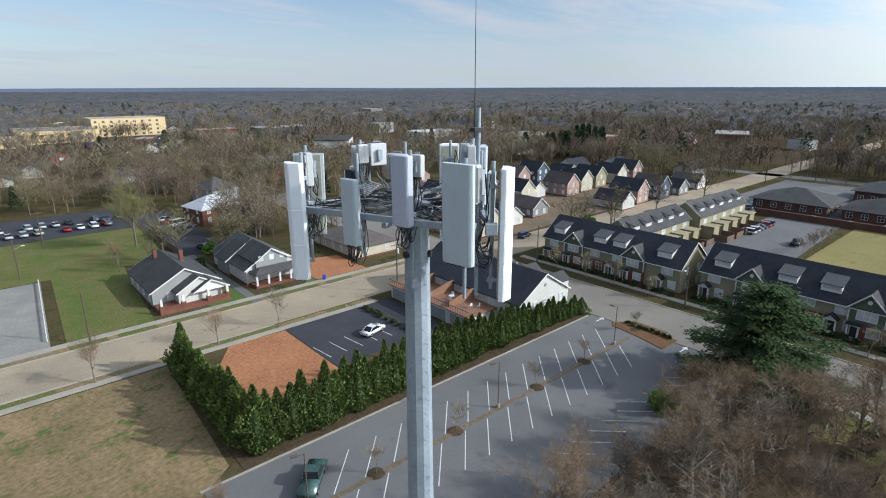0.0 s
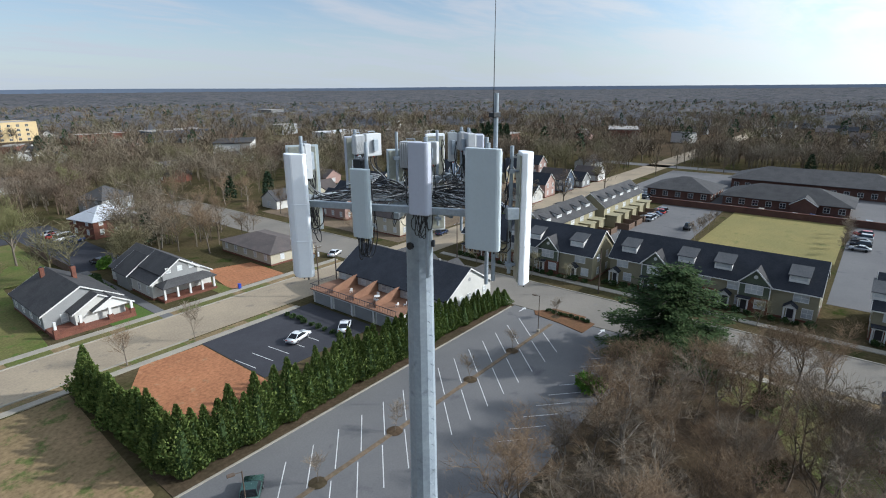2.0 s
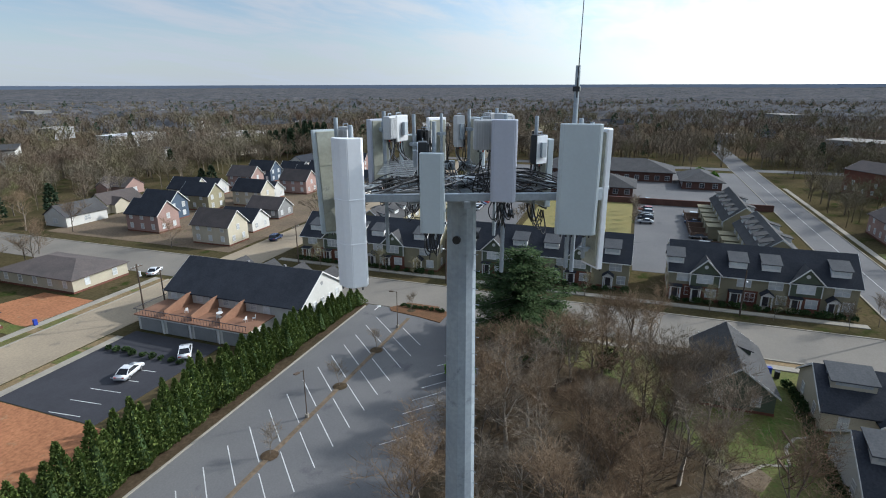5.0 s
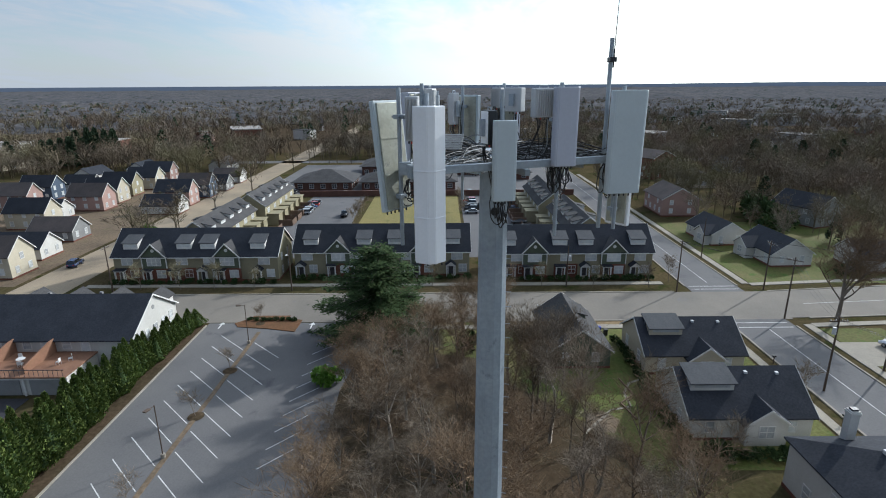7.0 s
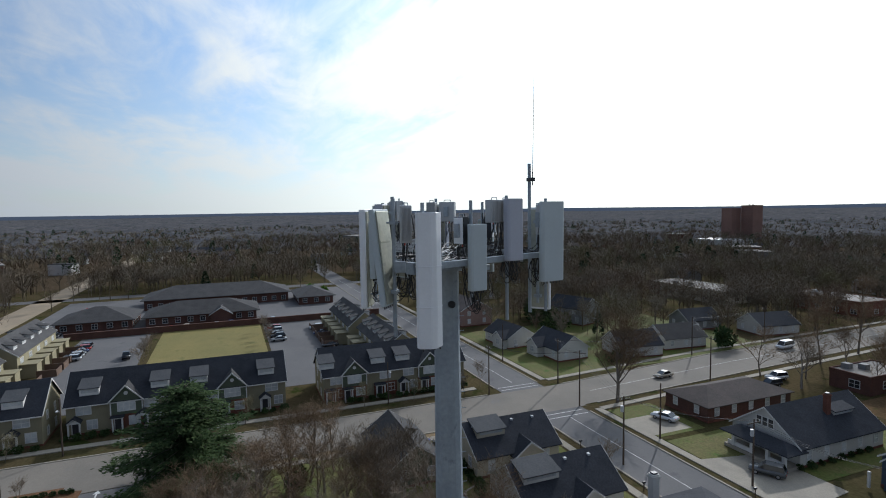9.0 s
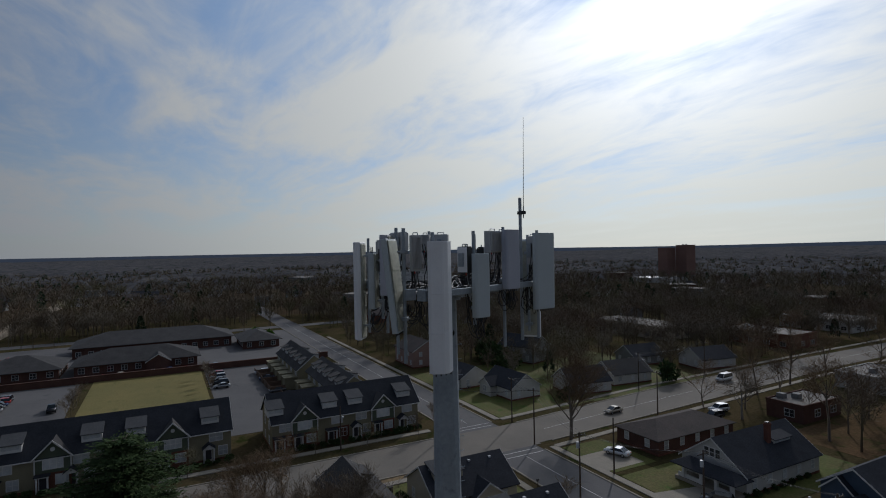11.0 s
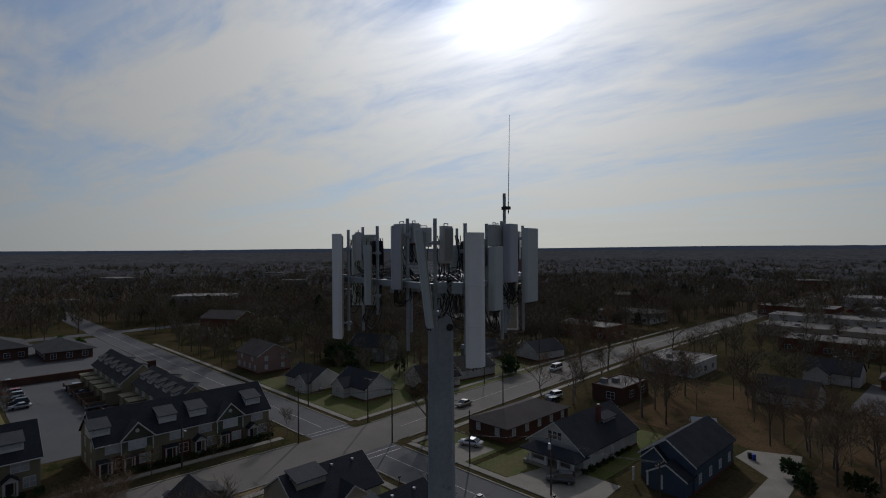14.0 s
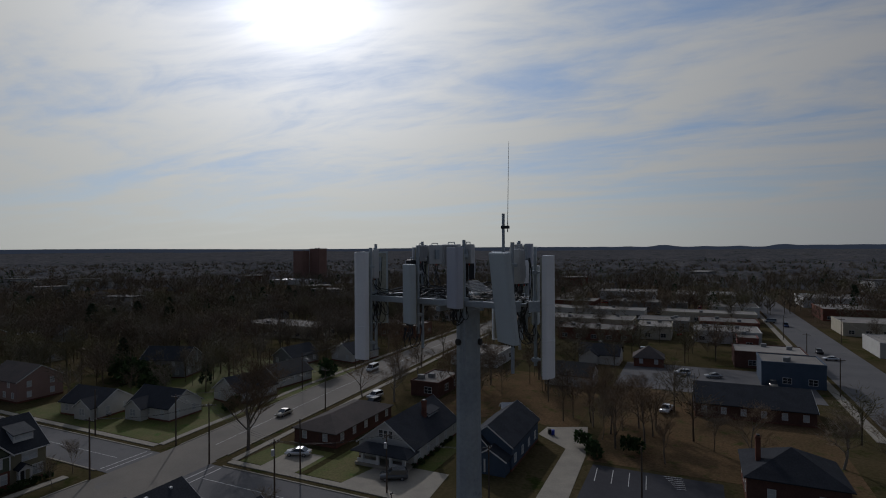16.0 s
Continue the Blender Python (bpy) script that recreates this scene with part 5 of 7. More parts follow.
def deck_furniture():
    t = thing("deck_table", "small round white table on the roof deck", "table", Matrix.Translation((62.5, 66.8, 2.95)))
    part("tabletop", tubes(((0, 0, 0.70), (0, 0, 0.74), 0.55), n=18), M["trim"], t)
    part("pedestal", tubes(((0, 0, 0), (0, 0, 0.7), 0.06), n=8), M["trim"], t)
    part("foot", tubes(((0, 0, 0), (0, 0, 0.04), 0.28), n=12), M["trim"], t)
    for x, y, a in ((61.5, 66.2, 20), (63.4, 67.6, 200), (62.2, 61.6, 90), (63.2, 60.6, 130), (62.0, 73.2, 70)):
        c = thing("deck_chair", "white plastic chair on the roof deck", "chair", pose(x, y, 2.95, 0, 0, a), "deck chairs")
        part("seat", boxes((-0.25, -0.25, 0.40, 0.25, 0.25, 0.45), bevel=0.02), M["trim"], c)
        part("backrest", boxes((-0.27, -0.25, 0.45, -0.21, 0.25, 0.95), bevel=0.02), M["trim"], c)
        for lx in (-0.22, 0.22):
            for ly in (-0.22, 0.22):
                part("leg", boxes((lx - 0.02, ly - 0.02, 0, lx + 0.02, ly + 0.02, 0.40)), M["trim"], c)


deck_furniture()


# single houses
def cottage(label, x, y, rz, L_=14, W=9, eave=3.2, ridge=6.4, wall="white", roof="shingle", dormer=True, wing=None, hip=False, porch=None, stack=None, category="house", name="house"):
    root = thing(name, label, category, pose(x, y, 0, 0, 0, rz))
    r = max(L_, W) / 2 + 2.5
    TREE_FREE.append((x - r, y - r, x + r, y + r))
    block(root, 0, 0, 0, L_, W, eave, ridge, wall, roof, 0.0, hip)
    part("foundation", boxes((-L_ / 2 - 0.05, -W / 2 - 0.05, 0, L_ / 2 + 0.05, W / 2 + 0.05, 0.4)), M["brick"], root)
    n = max(2, int(L_ / 3.6))
    openings(root, 0, 0, 0, L_, W, (("f", n, 1.1), ("b", n, 1.1), ("l", 2, 1.1), ("r", 2, 1.1)), (0.95, 1.35))
    if eave > 4.8:
        openings(root, 0, 0, 0, L_, W, (("f", n, 3.7), ("b", 2, 3.7), ("l", 2, 3.7), ("r", 1, 3.7)), (0.95, 1.35))
    if dormer:
        slope = (ridge - eave) / (W / 2)
        shed_dormer(root, -L_ * 0.12 if isinstance(dormer, bool) else dormer, -W / 2 + 1.4, -90, 3.8, eave + slope * 1.4, W / 2 - 1.2, wall, "dormerroof" if roof == "shingle" else roof, 1.15, 0.32)
    if wing:
        wx, wy, wl, ww, we, wr = wing
        block(root, wx, wy, 90, wl, ww, we, wr, wall, roof)
        window(root, pose(wx, wy - wl / 2 if wy < 0 else wy + wl / 2, 1.1, 0, 0, -90 if wy < 0 else 90), 1.6, 1.4)
    if porch:
        px, py, pl, pw = porch
        part("porch_floor", boxes((px - pl / 2, py - pw / 2, 0, px + pl / 2, py + pw / 2, 0.5)), M["concrete"], root)
        part("porch_roof", roof_block(pl, pw, 2.9, 3.7, 0.3, 0.12, hip=True), M[roof], root, m=pose(px, py, 0))
        part("porch_beam", boxes((px - pl / 2, py - pw / 2, 2.65, px + pl / 2, py + pw / 2, 2.9)), M["trim"], root)
        k = max(2, int(pl / 2.4)) + 1
        for q in range(k):
            qx = px - pl / 2 + 0.2 + q * (pl - 0.4) / (k - 1)
            part("porch_post", boxes((qx - 0.13, py - pw / 2 + 0.05, 0.5, qx + 0.13, py - pw / 2 + 0.31, 2.65), bevel=0.02), M["trim"], root)
        part("porch_rail", boxes((px - pl / 2 + 0.1, py - pw / 2 + 0.14, 1.2, px + pl / 2 - 0.1, py - pw / 2 + 0.22, 1.3), (px - pl / 2 + 0.1, py - pw / 2 + 0.14, 0.65, px + pl / 2 - 0.1, py - pw / 2 + 0.22, 0.72)), M["trim"], root)
        door(root, pose(px, -W / 2 if py < 0 else W / 2, 0.5, 0, 0, -90 if py < 0 else 90))
        part("steps", boxes((px - 0.8, py - pw / 2 - 0.9, 0, px + 0.8, py - pw / 2 + 0.02, 0.34)), M["concrete"], root)
    if stack:
        chimney(root, *stack)
    return root


# beyond the cross street
h = cottage("bungalow with weathered grey roof, pale gables and brick porch", 28.5, 114.5, 90, 17, 12.5, 3.2, 6.6, "greyside", "greyshingle", False, stack=(1.0, -2.2, 4.5, 7.9))
block(h, -8.6, -1.6, 0, 5.5, 8.0, 3.0, 5.3, "white", "greyshingle")
block(h, -10.4, -3.4, 0, 4.0, 6.0, 2.9, 4.6, "trim", "greyshingle", 2.6)
chimney(h, 5.5, 1.6, 4.5, 7.6, 0.8, 0.7)
part("porch_floor", boxes((-13.2, -6.6, 0, -8.0, 6.2, 0.7)), M["brick"], h)
for q in (-6.2, -2.6, 2.0, 5.8):
    part("porch_pier", boxes((-13.1, q - 0.4, 0.7, -12.3, q + 0.4, 1.6), bevel=0.03), M["brick"], h)
    part("porch_post", boxes((-12.9, q - 0.2, 1.6, -12.5, q + 0.2, 2.9)), M["trim"], h)
part("porch_wall", boxes((-13.0, -6.4, 0.7, -12.8, -2.6, 1.35), (-13.0, 2.0, 0.7, -12.8, 5.8, 1.35)), M["brick"], h)
h = cottage("grey-roofed bungalow with white dormer gable and porch", 46.5, 116.0, 90, 19, 12, 3.4, 7.0, "white", "greyshingle", False)
block(h, -5.5, 0.5, 0, 9.5, 7.0, 5.0, 7.3, "greyside", "greyshingle", 3.0)
block(h, 3.0, 2.0, 0, 6.0, 9.0, 3.4, 6.4, "greyside", "greyshingle")
part("porch_roof", roof_block(10.5, 3.4, 3.0, 3.9, 0.3, 0.12, hip=True), M["greyshingle"], h, m=pose(-11.2, 0, 0, 0, 0, 90))
for q in (-5.0, -2.5, 0.0, 2.5, 5.0):
    part("porch_post", boxes((-12.7, q - 0.18, 0.5, -12.3, q + 0.18, 3.0)), M["trim"], h)
part("porch_floor", boxes((-12.9, -5.4, 0, -9.4, 5.4, 0.5)), M["brick"], h)
openings(h, -5.5, 0.5, 0, 9.5, 7.0, (("l", 3, 5.0),), (0.8, 0.9))
cottage("red brick house with pale metal roof", 56.5, 172, 12, 13, 11, 5.0, 8.0, "brick", "tin", False, hip=True)
# flat roofed office and far buildings
def flat_block(label, x0, y0, x1, y1, h, wall="cream", roof="flatroof", name="commercial_building", category="commercial building", wins=True, sides="xy", storeys=1, wide=False):
    root = thing(name, label, category, Matrix.Translation(((x0 + x1) / 2, (y0 + y1) / 2, 0)))
    TREE_FREE.append((x0 - 3, y0 - 3, x1 + 3, y1 + 3))
    lx, ly = x1 - x0, y1 - y0
    part("wall", boxes((-lx / 2, -ly / 2, 0, lx / 2, ly / 2, h)), M[wall], root)
    part("roof", boxes((-lx / 2 + 0.3, -ly / 2 + 0.3, h - 0.1, lx / 2 - 0.3, ly / 2 - 0.3, h + 0.12)), M[roof], root)
    bm = boxes((-lx / 2 - 0.1, -ly / 2 - 0.1, h - 0.4, lx / 2 + 0.1, -ly / 2 + 0.2, h + 0.35), (-lx / 2 - 0.1, ly / 2 - 0.2, h - 0.4, lx / 2 + 0.1, ly / 2 + 0.1, h + 0.35), (-lx / 2 - 0.1, -ly / 2 + 0.2, h - 0.4, -lx / 2 + 0.2, ly / 2 - 0.2, h + 0.35), (lx / 2 - 0.2, -ly / 2 + 0.2, h - 0.4, lx / 2 + 0.1, ly / 2 - 0.2, h + 0.35))
    part("parapet", bm, M[wall], root)
    for k in range(2):
        ux, uy = (rng.random() - 0.5) * lx * 0.7, (rng.random() - 0.5) * ly * 0.7
        part("roof_unit", boxes((ux - 0.8, uy - 0.7, h + 0.1, ux + 0.8, uy + 0.7, h + 1.2), bevel=0.05), M["greyside"], root)
    if wins:
        for s in range(storeys):
            z = 1.0 + s * (h - 0.6) / storeys
            hh = min(1.7, (h - 0.6) / storeys - 1.3) if storeys > 1 else 1.5
            if "x" in sides:
                for k in range(int(ly / 6)):
                    window(root, pose(-lx / 2, -ly / 2 + 3 + 6 * k, z, 0, 0, 180), 2.0, hh, "pane")
            if "y" in sides:
                for k in range(int(lx / 6)):
                    window(root, pose(-lx / 2 + 3 + 6 * k, ly / 2, z, 0, 0, 90), 2.0, hh, "pane")
                    window(root, pose(-lx / 2 + 3 + 6 * k, -ly / 2, z, 0, 0, -90), 2.0, hh, "pane")
    return root


cottage("low cream building with brown hipped roof", 73.5, 117, 90, 21, 12.5, 2.9, 4.7, "cream", "brownroof", False, hip=True)
flat_block("large buff stucco school block", 88, 545, 146, 580, 15, "yellow", "flatroof", sides="xy", storeys=4)
flat_block("lower buff stucco school wing", 34, 505, 86, 560, 9, "yellow", "flatroof", storeys=2)
flat_block("low buff stucco annex", 6, 482, 34, 505, 6.5, "yellow", "flatroof", storeys=1)
flat_block("tall dark brown brick tower block among woods", 420.5, -497.5, 433.5, -484.5, 36.0, "towerbrick", "flatroof", name="tower_block", category="tower block", wins=False)
flat_block("tall dark brown brick slab tower", 406.5, -512.5, 420.4, -498.0, 38.8, "towerbrick", "flatroof", name="tower_block", category="tower block", wins=False)
flat_block("low white shed by the tower block", 380, -470, 430, -440, 5, "white", "tin", wins=False)
flat_block("modern glazed low building", 262, 318, 300, 338, 8, "white", "tin", storeys=2)
cottage("low dark brick house with brown hipped roof", 70.8, -74.5, 90, 21, 10, 2.9, 4.7, "darkbrick", "brownroof", False, hip=True)
for (x0, y0, x1, y1, hh, wl) in ((61, -160, 77, -143, 4.0, "white"), (63, -118, 71, -104, 3.6, "darkbrick"), (26.5, -226, 56.5, -208, 4.6, "brick"), (12.5, -240, 26, -221, 5.2, "cream"), (-20, -240, 4, -221, 4.6, "white"), (-18, -228, -11, -211, 4.0, "redroof"),
                                 (-28, -190, -8, -175, 5.0, "darkbrick"), (-28.5, -166, -13.4, -152.4, 6.4, "blue"), (30, -262, 74, -244, 4.2, "cream"), (6, -266, 28, -248, 4.6, "greyside"), (-22, -268, 2, -250, 4.8, "brick"), (28, -300, 80, -284, 4.6, "white"), (-24, -300, 20, -284, 4.8, "cream"),
                                 (-80, -232, -54, -210, 5, "white"), (-96, -285, -54, -262, 5.5, "cream"), (-104, -345, -56, -315, 6, "brick"), (-28, -345, -4, -318, 5, "white"), (8, -345, 52, -325, 5.5, "greyside"), (-120, -420, -58, -385, 6, "white"), (-28, -420, 16, -385, 6, "cream"), (30, -420, 70, -395, 6, "white"),
                                 (112, -200, 140, -184, 5, "brick"), (60, -345, 96, -322, 5, "brick"), (120, -260, 150, -240, 5, "white"), (150, -180, 190, -164, 5, "cream"), (300, 260, 340, 284, 7, "white"), (190, 440, 240, 470, 8, "blue"), (150, 470, 185, 490, 7, "brick")):
    flat_block({"brick": "low red brick shop with flat roof", "darkbrick": "low dark brick workshop with flat roof", "white": "low white shop with flat roof", "cream": "low cream shop with flat roof", "blue": "blue-grey two-storey shop with flat roof", "redroof": "small bright red shop with flat roof", "greyside": "low grey shop with flat roof"}[wl], x0, y0, x1, y1, hh, wl, "flatroof", sides="xy")


# office complex with grey hipped roofs
def office(label, x, y, rz, L_, W, eave, ridge):
    root = thing("office_building", label, "office building", pose(x, y, 0, 0, 0, rz), "office complex")
    r = max(L_, W) / 2
    TREE_FREE.append((x - r, y - r, x + r, y + r))
    block(root, 0, 0, 0, L_, W, eave, ridge, "darkbrick", "greyshingle", hip=True, over=1.2)
    openings(root, 0, 0, 0, L_, W, (("f", int(L_ / 4), 0.9), ("b", int(L_ / 4), 0.9), ("l", int(W / 4), 0.9), ("r", int(W / 4), 0.9)), (1.6, 1.6), "pane")
    return root


o = office("brown brick office with broad grey hipped roof", 214, 23, 90, 36, 19, 3.6, 6.9)
block(o, -6, 9.5, 90, 6, 7, 3.2, 5.4, "darkbrick", "greyshingle")
office("brown brick office wing with grey hipped roof", 252, 18, 90, 56, 22, 4.4, 8.2)
office("brown brick office wing with grey hipped roof", 238, -20, 0, 22, 14, 3.6, 6.2)
office("brown brick office wing with grey hipped roof", 214, 56, 90, 22, 19, 3.6, 6.9)
# garden wall round the complex
w_ = setting("boundary_wall", boxes((192.6, -38, 0, 193.1, 62, 1.9), (192.5, -38, 1.9, 193.2, 62, 2.05)), M["darkbrick"], "long low brown brick boundary wall", "wall")

# cottages on the near side of the crossing
h = cottage("sage green cottage with grey shingle roof", 72.5, -9.6, 0, 14, 8.4, 2.9, 5.9, "green", "greyshingle", False)
shed_dormer(h, 2.0, -2.2, -90, 4.0, 4.3, 2.0, "green", "greyshingle", 0.8, 0.3)
h = cottage("cream cottage with charcoal roof and grey dormer", 68.6, -24.8, 90, 13.6, 10.0, 3.2, 6.4, "cream", "shingle", False, wing=(-1.2, 4.4, 3.4, 4.6, 2.9, 4.6))
shed_dormer(h, 3.4, 2.6, 90, 4.6, 4.9, 3.2, "cream", "dormerroof", 1.0, 0.25)
for q, u in ((-4.6, 0.8), (-1.0, 0.7), (5.6, 0.8)):
    part("roof_vent", boxes((q - 0.2, u - 0.2, 6.4 - 0.66 * u - 0.15, q + 0.2, u + 0.2, 6.4 - 0.66 * u + 0.3), bevel=0.04), M["radio"], h)
h = cottage("white cottage with charcoal roof and grey dormer", 54.0, -24.6, 90, 13.8, 10.0, 3.2, 6.5, "white", "shingle", False, wing=(-1.2, 4.4, 3.4, 4.6, 2.9, 4.6))
shed_dormer(h, 3.6, 2.6, 90, 5.0, 4.9, 3.2, "white", "dormerroof", 1.0, 0.25)
for q, u in ((-4.6, 0.8), (-1.0, 0.7), (5.6, 0.8)):
    part("roof_vent", boxes((q - 0.2, u - 0.2, 6.5 - 0.66 * u - 0.15, q + 0.2, u + 0.2, 6.5 - 0.66 * u + 0.3), bevel=0.04), M["radio"], h)
h = cottage("cream house with hipped charcoal roof and pale chimneys", 35.2, -30.4, 90, 12.6, 13.2, 5.4, 8.2, "white", "shingle", False, hip=True)
chimney(h, 1.4, -6.0, 5.0, 9.0, 0.9, 0.8, "white")
chimney(h, 1.6, 5.2, 5.0, 9.0, 0.9, 0.8, "white")
for q in range(4):
    part("roof_vent", boxes((1.5 - 0.5 * q, -1.6, 7.5, 1.8 - 0.5 * q, -1.2, 7.95), bevel=0.03), M["radio"], h)
# beyond the side street
h = cottage("white craftsman house with dark roof, porch and brick chimney", 53.6, -71.8, 90, 19, 11.4, 3.2, 7.3, "white", "shingle", False, stack=(-1.0, 2.4, 5.2, 8.7))
block(h, 10.9, 0.6, 90, 10.6, 3.4, 2.8, 3.7, "white", "shingle", 2.4, hip=True, over=0.5)
for q in (-3.2, 0.0, 2.6, 5.2):
    part("porch_post", boxes((11.9, q - 0.25, 0.5, 12.4, q + 0.25, 2.5), bevel=0.03), M["trim"], h)
part("porch_floor", boxes((9.5, -4.6, 0, 12.6, 5.8, 0.55)), M["concrete"], h)
part("porch_wall", boxes((12.1, -4.2, 0.55, 12.3, -0.3, 1.2), (12.1, 2.6, 0.55, 12.3, 5.4, 1.2)), M["trim"], h)
for q in (-1.0, 0.0, 1.0):
    window(h, pose(9.5, q, 4.4, 0, 0, 0), 0.8, 1.3, "pane")
shed_dormer(h, -4.0, 3.0, 90, 4.4, 5.0, 2.6, "white", "shingle", 0.9, 0.3)
h = cottage("dark blue house with charcoal roof and white trim", 36.0, -76.0, 90, 17, 8.6, 4.4, 7.4, "blue", "shingle", False)
block(h, 9.6, 1.2, 0, 3.2, 5.6, 2.8, 4.4, "blue", "shingle")
block(h, 7.0, -1.6, 0, 4.6, 3.8, 4.2, 6.0, "blue", "shingle")
for q in (-4.3, -1.9, 0.4):
    part("porch_post", boxes((11.0, q - 0.15, 0.4, 11.3, q + 0.15, 2.6)), M["trim"], h)
cottage("small garden shed with pale roof", 41, -96, 30, 4, 3.4, 2.3, 3.4, "greyside", "tin", False, category="shed", name="garden_shed")
h = cottage("dark brick house with hipped roof and large window", -10.4, -77.2, 90, 11.6, 13, 4.0, 7.2, "darkbrick", "shingle", False, hip=True, stack=(1.2, -4.6, 5, 8.9))
cottage("cream cottage with charcoal gable roof", 116, -66.2, 2, 13, 9, 3.1, 6.2, "white", "shingle", False, wing=(2.5, 4.5, 4.0, 5.0, 2.9, 4.6))
cottage("white cottage with pale gable end", 132.5, -60.8, 4, 12.5, 9, 3.1, 5.8, "white", "shingle", False, wing=(-3, 4, 4.0, 5.0, 2.9, 4.6))
cottage("white cottage with dark roof among trees", 109.2, -84.5, 80, 12, 9.5, 3.1, 6.2, "white", "shingle", False, wing=(2, -4.5, 4.0, 5.0, 2.9, 4.6))
cottage("white cottage with dark roof among trees", 111.2, -101, 84, 13, 9.5, 3.1, 6.0, "white", "greyshingle", False, porch=(0, -6, 8, 2.4))
cottage("white cottage with charcoal roof and pale gable", 111.5, -138, 80, 13, 10, 3.1, 6.0, "white", "shingle", False)
cottage("grey cottage with dark roof behind the lawns", 126, -124, 84, 12, 9, 3.1, 6.0, "greyside", "shingle", False)
cottage("low dark shop with broad shingle roof", -8.2, -122, 2, 23.5, 14, 3.2, 6.4, "darkbrick", "shingle", False, name="commercial_building", category="commercial building")
cottage("small brown house with pyramid roof", 17.2, -168.5, 4, 9, 8.6, 3.0, 6.0, "brick", "brownroof", False, hip=True)
cottage("large brown house among bare trees", 165, -62, 0, 15, 11, 5.4, 8.6, "pink", "brownroof", False)
cottage("three-storey red brick apartment block with brown roof", 236, -80, 30, 18, 14, 8.8, 11.6, "brick", "brownroof", False, category="apartment block", name="apartment_block")
cottage("grey house with broad weathered roof", 69, 204, 20, 12, 11, 5.0, 8.4, "greyside", "greyshingle", False, hip=True)
cottage("dark two-storey house among bare trees", 150, -95, 20, 14, 10, 5.4, 8.6, "greyside", "shingle", False)
# new houses beyond the townhouses
COLOURS = ("cream", "white", "pink", "blue", "greyside", "khaki", "cream", "white", "pink")
WORDS = dict(cream="cream", white="white", pink="dusty rose", blue="slate blue", greyside="grey", khaki="khaki")
spots = [(108, 106), (121, 109), (112, 133), (124, 141), (137, 112), (139, 140), (150, 128), (161, 132), (174, 126), (186, 128), (168, 99), (181, 101), (195, 100), (208, 99), (199, 130), (212, 128), (226, 100), (228, 130), (146, 152), (160, 156), (176, 152), (192, 155), (210, 152)]
for k, (x, y) in enumerate(spots):
    c = COLOURS[k % len(COLOURS)]
    two = k % 3 != 1
    cottage(f"{WORDS[c]} narrow house with steep {'charcoal' if k % 4 else 'brown'} gable roof", x, y, 90 if k % 2 else -90, 11.5, 7.5, 5.2 if two else 3.1, 8.6 if two else 6.0, c, "shingle" if k % 4 else "brownroof", False, porch=(0, -4.6, 6.5, 2.2) if k % 2 else None)
# scattered town houses farther off
tr = random.Random(11)
plain = []
for c, r in (("white", "greyshingle"), ("brick", "shingle"), ("cream", "brownroof"), ("greyside", "shingle"), ("white", "shingle"), ("pink", "brownroof")):
    root = thing("house", f"{WORDS.get(c, 'red brick')} house with {'grey' if r == 'greyshingle' else 'dark' if r == 'shingle' else 'brown'} gable roof among trees", "house", Matrix.Translation((0, 0, -60)), "town houses")
    block(root, 0, 0, 0, 13, 9, 3.2, 6.0, c, r, trim=False)
    block(root, 2.5, 4.4, 90, 4, 5, 3.0, 4.8, c, r, trim=False)
    openings(root, 0, 0, 0, 13, 9, (("f", 1, 1.0), ("l", 1, 1.0)), (1.8, 1.4))
    plain.append(root)


def is_free(x, y, pad=0.0):
    return all(not (a - pad < x < c + pad and b - pad < y < d + pad) for a, b, c, d in TREE_FREE)


placed = 0
while placed < 118:
    a, d = radians(tr.uniform(-112, 98)), 120 + 560 * tr.random() ** 0.8
    x, y = 10 + d * math.cos(a), d * math.sin(a)
    if not is_free(x, y, 7):
        continue
    copy_thing(plain[placed % 6], pose(x, y, 0, 0, 0, tr.choice((0, 90, 180, 270)) + tr.uniform(-6, 6)))
    TREE_FREE.append((x - 7, y - 7, x + 7, y + 7))
    placed += 1
sheds = []
for c, r in (("white", "greyshingle"), ("greyside", "flatroof"), ("brick", "flatroof")):
    root = thing("warehouse", f"low {'white' if c == 'white' else 'grey' if c == 'greyside' else 'brick'} warehouse among distant woods", "warehouse", Matrix.Translation((0, 0, -90)), "distant warehouses")
    part("wall", boxes((-17, -10, 0, 17, 10, 9)), M[c], root)
    part("roof", boxes((-17.4, -10.4, 9, 17.4, 10.4, 9.6)), M[r], root)
    sheds.append(root)
for k in range(70):
    a, d = radians(tr.uniform(-108, 96)), 330 + 620 * tr.random()
    q = tr.choice((0.35, 0.45, 0.7, 1.0))
    copy_thing(sheds[k % 3], pose(10 + d * math.cos(a), d * math.sin(a), 0, 0, 0, tr.uniform(0, 90)) @ Matrix.Diagonal((q, q, 0.5 + 0.6 * q, 1)))
plain += sheds
for p in plain:
    for o in (*p.children_recursive, p):
        bpy.data.objects.remove(o)

